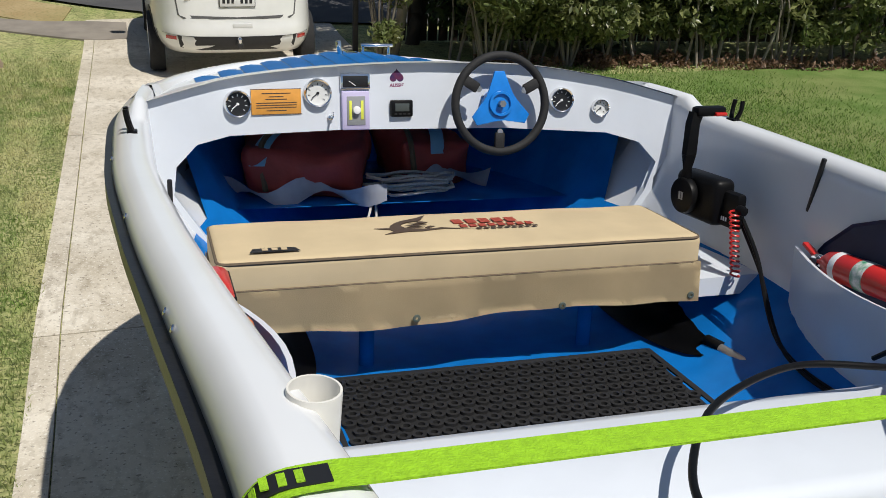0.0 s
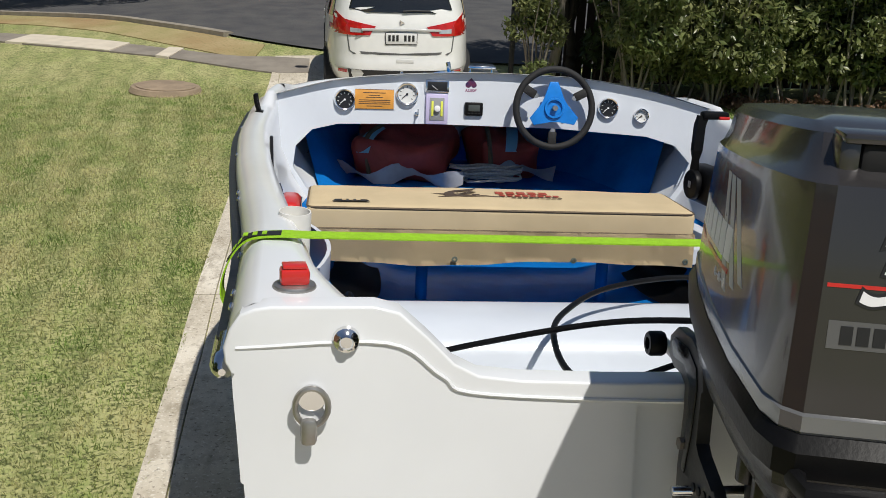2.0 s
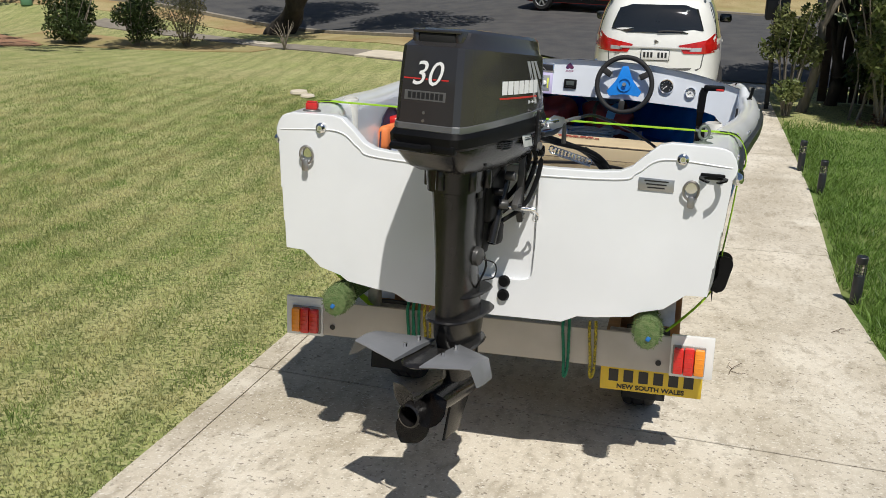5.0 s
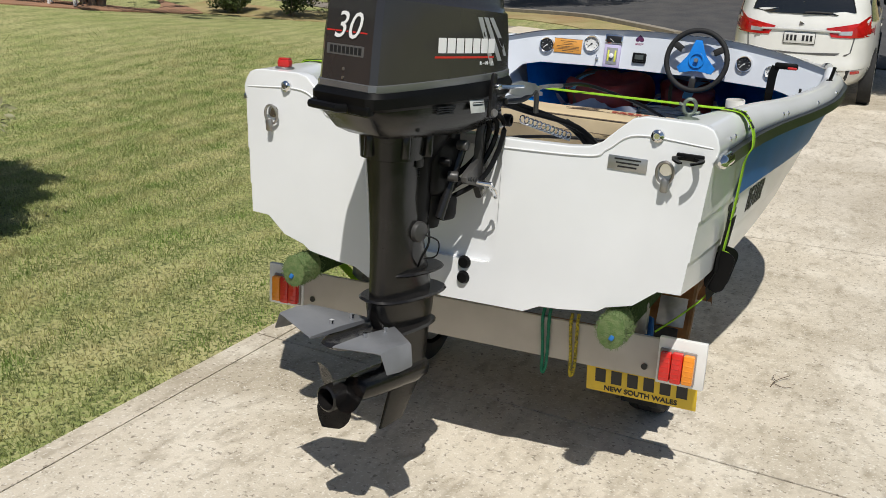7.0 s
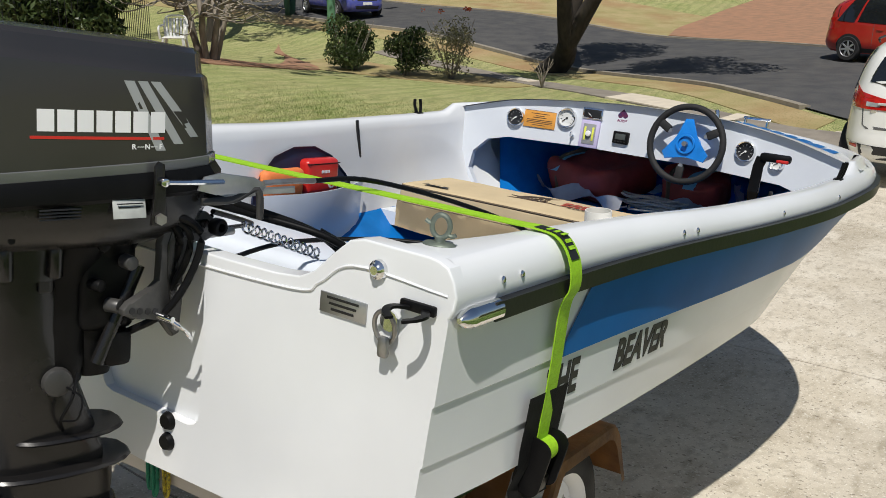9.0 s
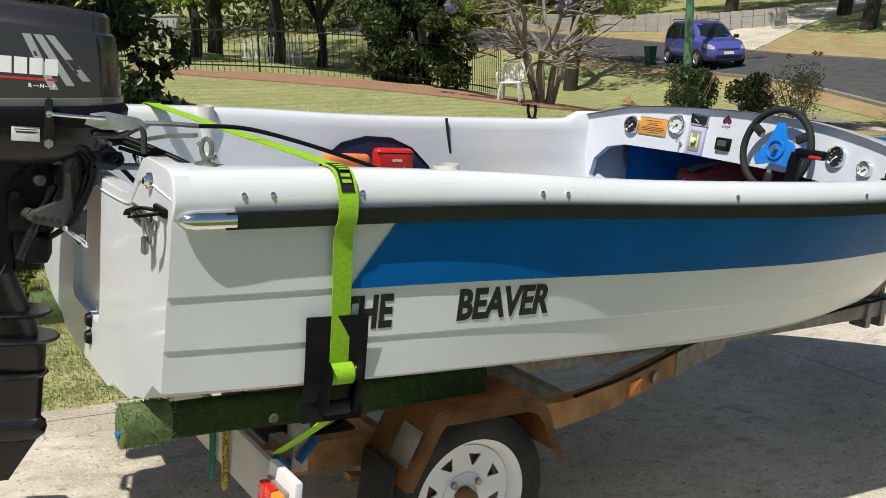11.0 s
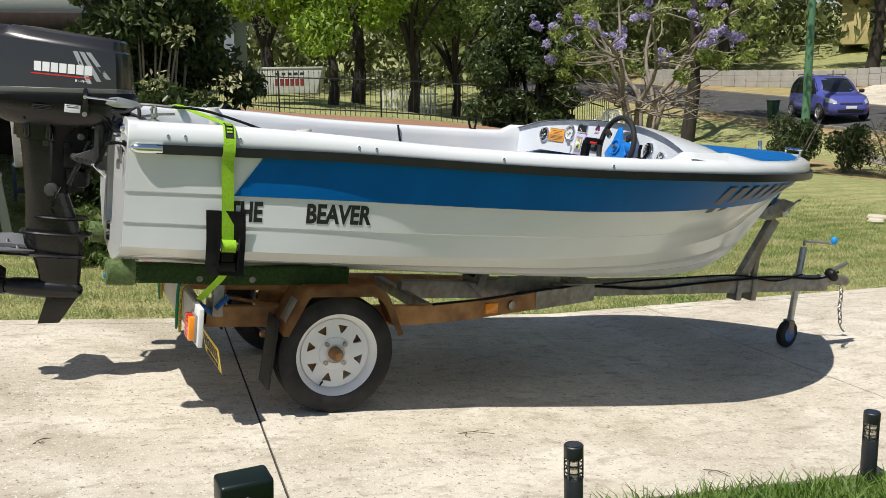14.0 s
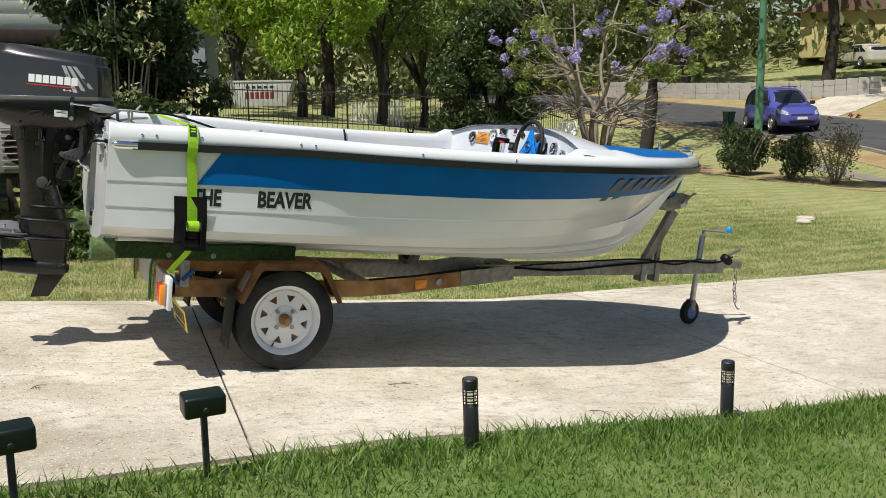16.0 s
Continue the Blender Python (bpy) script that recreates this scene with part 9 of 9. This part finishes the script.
for s in (-1, 1):
    part("wheel", cyl(0.10, 0.05, pose(s * 0.24 - 0.025, 0.24, 0.10, 0, 90, 0), 16), M_TYREC, bin_)
skip = thing("skip_bin", pose(-34.5, 10.0, gz(-34.5, 10.0) + 0.02, 0, 0, 65) @ Matrix.Diagonal((0.72, 0.72, 0.82, 1)), "pale steel skip bin with a plain red mark", "skip bin")
M_SKIP = mat("pale_skip_paint", (0.55, 0.56, 0.53), 0.6, var=0.2, scale=3)
M_REDP = mat("red_sign_paint", (0.22, 0.025, 0.025), 0.6, var=0.3, scale=9)
part("tub", prism([(-1.5, 0.1), (1.5, 0.1), (1.9, 1.35), (-1.9, 1.35)], 1.6, pose(0, -0.8, 0), 0.03), M_SKIP, skip)
part("rim", prism([(-1.95, 1.33), (1.95, 1.33), (1.95, 1.42), (-1.95, 1.42)], 1.7, pose(0, -0.85, 0), 0.02), M_SKIP, skip)
for i in range(6):
    part("mark_block", box(0.22, 0.01, 0.34, -0.74 + 0.29 * i, -0.806, 0.66, 0.0), M_REDP, skip)
for i in range(5):
    part("mark_bar", box(0.22, 0.01, 0.13, -0.7 + 0.35 * i, -0.806, 1.08, 0.0), M_TRIMB, skip)

# far house and boundary walls
M_FARWALL = mat("blue_grey_boards", (0.34, 0.39, 0.47), 0.7, var=0.1, scale=2)
M_RIBRUST = mat("rust_red_sheet", (0.30, 0.10, 0.065), 0.7, var=0.25, scale=2, stretch=(6, 6, 0.5))
M_BLOCKW = mat("grey_block_wall", (0.42, 0.40, 0.37), 0.9, var=0.15, scale=2, bump=0.3)
far = thing("far_house", pose(-47, 5.6, gz(-47, 5.6), 0, 0, 72), "blue-grey boarded house with brick piers", "house")
part("wall", box(9, 6, 3.2, 0, 3.0, 2.2, 0.02), M_FARWALL, far)
part("base", box(9, 6.02, 0.8, 0, 3.0, 0.3, 0.02), M_BRICK, far)
part("roof", prism([(-5, 3.8), (0, 5.4), (5, 3.8)], 7, pose(0, -0.5, 0)), M_ROOFT, far)
for x in (-3.2, 0.0, 2.8):
    w = part("window", box(1.1, 0.06, 1.2, x, -0.02, 2.3, 0.02), M_WPLAST, far)
    part("pane", box(0.95, 0.02, 1.05, x, -0.055, 2.3, 0.0), M_GLASS_D, w)
for x in (-1.2, 1.0):
    part("pier", box(0.35, 0.35, 1.9, x, -1.2, 0.9, 0.02), M_BRICK, far)
for i in range(5):
    part("step", box(1.5, 0.28, 0.17, -0.1, -0.3 - 0.28 * i, 0.85 - 0.17 * i, 0.01), M_BLOCKW, far)
rf = thing("rust_fence", pose(-32.0, 7.0, gz(-32, 7.0), 0, 0, 65), "rust-red ribbed sheet fence", "fence", kind="structure")
for i in range(18):
    part("sheet_rib", box(0.16, 0.04, 1.5, -4.2 + 0.175 * i, 0.02 * (i % 2), 0.75, 0.012), M_RIBRUST, rf)
wp = thing("white_picket_fence", pose(-36.5, 16.2, gz(-36.5, 16.2), 0, 0, 60), "white picket fence by the far yard", "fence", kind="structure")
for i in range(16):
    part("picket", prism([(-0.04, 0), (0.04, 0), (0.04, 1.1), (0, 1.17), (-0.04, 1.1)], 0.02, pose(-1.4 + 0.16 * i, 0, 0)), M_WPLAST, wp)
for z in (0.3, 0.9):
    part("rail", box(2.7, 0.03, 0.07, -0.2, 0.035, z, 0.005), M_WPLAST, wp)
bwall = thing("block_wall", Matrix(), "low grey concrete block wall across the street", "wall", kind="structure")
for (ax, ay), (bx, by) in zip([(-46, 35.6), (-38.0, 36.2), (-32, 37.3)], [(-38.0, 36.2), (-32, 37.3), (-29.0, 40.5)]):
    n = 8
    for i in range(n):
        x, y = ax + (bx - ax) * (i + 0.5) / n, ay + (by - ay) * (i + 0.5) / n
        for k in range(3):
            part("wall_block", box(math.hypot(bx - ax, by - ay) / n - 0.02, 0.2, 0.29, x, y, gz(x, y) + 0.16 + 0.3 * k, 0.01, 1, rot=(0, 0, math.degrees(math.atan2(by - ay, bx - ax)))), M_BLOCKW, bwall)
strip("far_driveway", [(-24.4, 32.5), (-26.5, 37), (-29, 44), (-30, 52)], [(-28.0, 32.9), (-30.0, 37), (-32.5, 44), (-33.5, 52)], M_DRIVE, "pale concrete drive up the far slope", 0.05)
M_STRAW = mat("dry_straw_verge", (0.40, 0.32, 0.17), 0.95, color2=(0.30, 0.27, 0.12), scale=1.4, bump=0.8, bscale=40, spec=0.1, detail=9, patch=((0.34, 0.19, 0.11), 0.7, 0.7))
layer(M_STRAW, (0.20, 0.18, 0.08), 30.0, 0.52, 0.64, 0.6, None, 3.0)
far_edge = [(p.x, p.y + 0.25) for p in ROAD_F if -60 < p.x < 12]
strip("dry_verge", far_edge, [(x - 0.12 * k, y + 6.5) for k, (x, y) in enumerate(far_edge)], M_STRAW, "dry straw-coloured bank with red earth across the street", 0.02, 2)
near_edge = [(p.x, p.y - 0.2) for p in ROAD_N if -40 < p.x < -1.7]
strip("dry_verge", near_edge, [(x - 0.15, y - 1.15) for x, y in near_edge], M_STRAW, "dry straw-coloured verge beside the kerb", -0.004, 2)
strip("earth_bed", [(-9.2, 17.4), (-11.5, 17.7), (-14.0, 17.6), (-17.0, 17.9)], [(-8.8, 19.1), (-11.3, 19.9), (-13.9, 20.0), (-17.2, 21.0)], M_STRAW, "bare red-brown earth under the bushes", -0.002)
strip("terracotta_drive", [(-3.5, 27.2), (-3.5, 30), (-2, 36), (0, 44)], [(-10.5, 30.4), (-11, 33), (-11, 38), (-10, 46)], M_EARTH, "terracotta-red drive across the street", 0.05)
yh = thing("far_house", pose(-43.5, 58.3, gz(-43.5, 58.3), 0, 0, 40), "pale yellow house behind far trees", "house")
part("wall", box(12, 7, 3.2, 0, 0, 1.6, 0.02), mat("pale_yellow_render", (0.62, 0.52, 0.25), 0.8, var=0.1, scale=2), yh)
part("roof", prism([(-6.6, 3.1), (0, 5.2), (6.6, 3.1)], 8, pose(0, -4, 0)), M_ROOFT, yh)
for x in (-3.5, 0.5, 3.8):
    part("window", box(1.4, 0.06, 1.2, x, -3.52, 1.7, 0.02), M_GLASS_D, yh)

# the wood on the rising ground beyond
rng = random.Random(91)
cs, rs = [], []
for i in range(240):
    a = radians(rng.uniform(95, 185))
    d = rng.uniform(62, 95)
    x, y = d * math.cos(a), d * math.sin(a) + 6
    for k in range(4):
        cs.append((x + rng.uniform(-3, 3), y + rng.uniform(-3, 3), gz(x, y) + rng.uniform(0.5, 12)))
        rs.append(rng.uniform(1.6, 3.2))
woods = single("woodland", leaf_cloud(cs, rs, 60000, 0.45, 92), None, Matrix(), "dark green wood beyond the far gardens", "woodland", kind="stuff")
woods.data.materials.append(L_FAR)

# ---- lights along the garden edge ----
M_BLACKP = mat("black_lamp_plastic", (0.022, 0.024, 0.028), 0.45, var=0.2, scale=20)
M_LAMPCLEAR = mat("clear_lamp_plastic", (0.75, 0.72, 0.62), 0.2, trans=0.85, spec=0.4)
M_GREENP = mat("dark_green_plastic", (0.0035, 0.011, 0.009), 0.4, var=0.2, scale=12)
M_SOLAR = mat("solar_cell", (0.015, 0.018, 0.03), 0.15, coat=0.5)


def bollard(x, y):
    t = thing("bollard_light", pose(x, y, gz(x, y) - 0.03, 1.5, 1, 0), "black bollard garden light with a clear caged top", "garden light", "bollard lights along the drive")
    part("post", cyl(0.037, 0.235, None, 22, None, 0.003), M_BLACKP, t)
    part("lens", cyl(0.026, 0.085, pose(0, 0, 0.235), 18), M_LAMPCLEAR, t, "clear plastic lens")
    for k in range(6):
        a = math.pi * k / 3
        part("cage_bar", box(0.005, 0.005, 0.088, 0.0345 * math.cos(a), 0.0345 * math.sin(a), 0.277, 0.0), M_BLACKP, t)
    for z in (0.262, 0.292):
        part("cage_ring", sweep([(0.0345 * math.cos(2 * math.pi * i / 20), 0.0345 * math.sin(2 * math.pi * i / 20), z) for i in range(20)], rect_sec(0.005, 0.005), closed=True), M_BLACKP, t)
    cap_ = part("cap", lathe([(0, 0.318), (0.036, 0.318), (0.038, 0.322), (0.038, 0.366), (0.034, 0.370), (0.032, 0.367), (0, 0.367)], 22), M_BLACKP, t)
    part("solar_panel", cyl(0.028, 0.002, pose(0, 0, 0.3675), 18), M_SOLAR, cap_)


for x, y in ((2.08, 1.57), (1.92, 3.29), (2.09, 6.69), (2.0, 7.75)):
    bollard(x, y)


def spot(x, y, yaw, tilt):
    t = thing("solar_repeller", pose(x, y, gz(x, y) - 0.05, 0, 0, yaw), "dark green box-shaped solar light on a stake", "garden light", "solar boxes on stakes")
    part("stake", box(0.026, 0.026, 0.33, 0, 0, 0.165, 0.005), M_BLACKP, t)
    b = part("case", moved(box(0.17, 0.105, 0.09, 0, 0, 0, 0.013, 3), pose(0, 0, 0.36, tilt, 0, 0)), M_GREENP, t)
    part("solar_panel", moved(box(0.10, 0.06, 0.004, 0, 0.0, 0.0425, 0.001), pose(0, 0, 0.36, tilt, 0, 0)), M_SOLAR, b)
    part("sensor", moved(lathe([(0, 0.0), (0.013, 0), (0.010, 0.008), (0, 0.011)], 14), pose(0, 0, 0.36, tilt, 0, 0) @ pose(0, -0.049, -0.012, 90, 0, 0)), M_BLACKP, b)


spot(2.2, 0.29, 93, 7)
spot(2.5, -0.43, 97, 5)

# twigs and flecks on the concrete
M_TWIG = mat("dry_twig", (0.10, 0.07, 0.045), 0.9)


def twig(x, y, s, yaw):
    bm = limb([(-0.10 * s, 0, 0.004), (0, 0.01 * s, 0.012), (0.12 * s, -0.012 * s, 0.005)], 0.0025, 0.0015, 5)
    add(bm, limb([(0, 0.01 * s, 0.012), (0.05 * s, 0.05 * s, 0.008), (0.1 * s, 0.055 * s, 0.004)], 0.0018, 0.001, 5))
    add(bm, limb([(-0.03 * s, 0.005 * s, 0.01), (-0.04 * s, -0.05 * s, 0.008), (0.0, -0.08 * s, 0.004)], 0.0018, 0.001, 5))
    single("twig", bm, M_TWIG, pose(x, y, gz(x, y), -4, 0, yaw), "small dry twig lying on the concrete", "twig")


twig(1.05, 1.62, 0.9, 70)
twig(1.72, 2.55, 0.6, 30)
twig(0.85, -0.3, 0.4, 120)

# ---- grass ----
def gz_many(x, y):
    """gz for arrays."""
    def e(t):
        t = np.clip(t, 0, 1)
        return t * t * (3 - 2 * t)
    z = np.interp(y, G_Y, G_Z)
    z = z + 0.95 * e((-x - 6) / 14) * e((19 - y) / 9) + 0.025 * np.maximum(0.0, -x - 22)
    return z + 0.4 * e((y - 21) / 6) * e((-x - 10) / 8) + 0.5 * e((x + 12) / 10) * e((y - 13) / 6)


def blades(name, count, seed, where, height, width, leafm, label, lo, hi):
    """Single grass blades as thin bent slips, thinned out where the cover is bare."""
    rng = np.random.default_rng(seed)
    x = rng.uniform(lo[0], hi[0], count)
    y = rng.uniform(lo[1], hi[1], count)
    keep = where(x, y, rng.random(count))
    x, y = x[keep], y[keep]
    n = len(x)
    zv = gz_many(x, y) - 0.02
    a = rng.uniform(0, 2 * np.pi, n)
    h = height(x, y) * rng.uniform(0.5, 1.35, n)
    w = width * rng.uniform(0.7, 1.4, n)
    bend = rng.uniform(0.25, 1.25, n) * h
    d = rng.uniform(0, 2 * np.pi, n)
    v = np.empty((n, 5, 3))
    sx, sy = np.cos(a) * w, np.sin(a) * w
    bx, by = np.cos(d) * bend, np.sin(d) * bend
    v[:, 0] = np.stack([x - sx, y - sy, zv], 1)
    v[:, 1] = np.stack([x + sx, y + sy, zv], 1)
    v[:, 2] = np.stack([x + sx * 0.8 + bx * 0.35, y + sy * 0.8 + by * 0.35, zv + h * 0.62], 1)
    v[:, 3] = np.stack([x - sx * 0.8 + bx * 0.35, y - sy * 0.8 + by * 0.35, zv + h * 0.62], 1)
    v[:, 4] = np.stack([x + bx, y + by, zv + h], 1)
    f = np.arange(n * 5).reshape(n, 5)
    tris = np.concatenate([f[:, [0, 1, 2]], f[:, [0, 2, 3]], f[:, [3, 2, 4]]])
    me = bpy.data.meshes.new("blades")
    me.vertices.add(n * 5)
    me.vertices.foreach_set("co", v.reshape(-1))
    me.loops.add(tris.size)
    me.loops.foreach_set("vertex_index", tris.reshape(-1).astype(np.int32))
    me.polygons.add(len(tris))
    me.polygons.foreach_set("loop_start", np.arange(0, tris.size, 3, dtype=np.int32))
    me.polygons.foreach_set("loop_total", np.full(len(tris), 3, dtype=np.int32))
    me.update(calc_edges=True)
    ob = single(name, me, None, Matrix(), label, "grass", kind="stuff")
    ob.data.materials.append(leafm)
    return ob


L_GRASS = leaf_mat("lawn_grass", (0.22, 0.33, 0.08), (0.60, 0.57, 0.29), 0.6, 0.5, True)
L_LUSH = leaf_mat("lush_grass", (0.11, 0.20, 0.032), (0.18, 0.28, 0.06), 0.5, 0.4)


def port_lawn(x, y, r):
    el = np.interp(y, [-8, -0.8, 0.7, 3, 4.6, 16], [-1.3, -1.37, -1.42, -1.52, -1.56, -1.58])
    near = 1.0 / (1.0 + 0.030 * ((x + 2.0) ** 2 + (y - 4) ** 2 * 0.5))
    return (x < el - 0.0 + 0.03 * np.sin(y * 9)) & (r < near * 1.75 * np.clip((13.6 - y) / 3.0, 0, 1) * np.clip((x + 12.0) / 3.0, 0, 1) * np.clip((y + 4.0) / 2.0, 0, 1)) & ~((x < -3.4) & (y < -0.7))


def star_lawn(x, y, r):
    er = np.interp(y, [-8, 0, 1.4, 3.6, 6.7, 16], [2.3, 2.16, 1.92, 1.86, 2.0, 2.1])
    return (x > er + 0.03 + 0.05 * np.sin(y * 7) * np.sin(y * 3.1)) & (r < 1.5 / (1 + 0.02 * (x - 2) ** 2 + 0.01 * (y - 2) ** 2) * np.clip((7.5 - x) / 2.5, 0, 1) * np.clip((y + 5.0) / 2.0, 0, 1) * np.clip((11.5 - y) / 2.0, 0, 1))


M_GLAWN = mat("green_lawn", (0.095, 0.165, 0.035), 0.95, color2=(0.17, 0.23, 0.07), scale=2.0, bump=0.9, bscale=45, spec=0.15, detail=9, patch=((0.24, 0.22, 0.10), 0.6, 0.4))
single("garden_lawn", grid_surface([[(edge_r(y) + (14 - edge_r(y)) * t, y, gz(edge_r(y) + (14 - edge_r(y)) * t, y) - 0.012 + 0.012 * (t > 0.01)) for t in span(0, 1, 20)] for y in span(-9, 10.6, 40)]), M_GLAWN, Matrix(), "lush green lawn beside the drive", "lawn", kind="structure", smooth=60)
blades("lawn_grass", 640000, 101, port_lawn, lambda x, y: 0.027 + 0.006 * np.sin(x * 1.7 + y) + 0.005 * np.sin((x + 0.12 * y) * 11.0), 0.0023, L_GRASS, "short mown grass, green and straw-coloured", (-12, -4), (-1.3, 13.6))
blades("lush_grass", 270000, 102, star_lawn, lambda x, y: 0.050 + 0.035 * np.exp(-((x - 2.1) / 0.35) ** 2), 0.0036, L_LUSH, "longer lush green grass along the drive's edge", (1.85, -5), (7.5, 11.5))
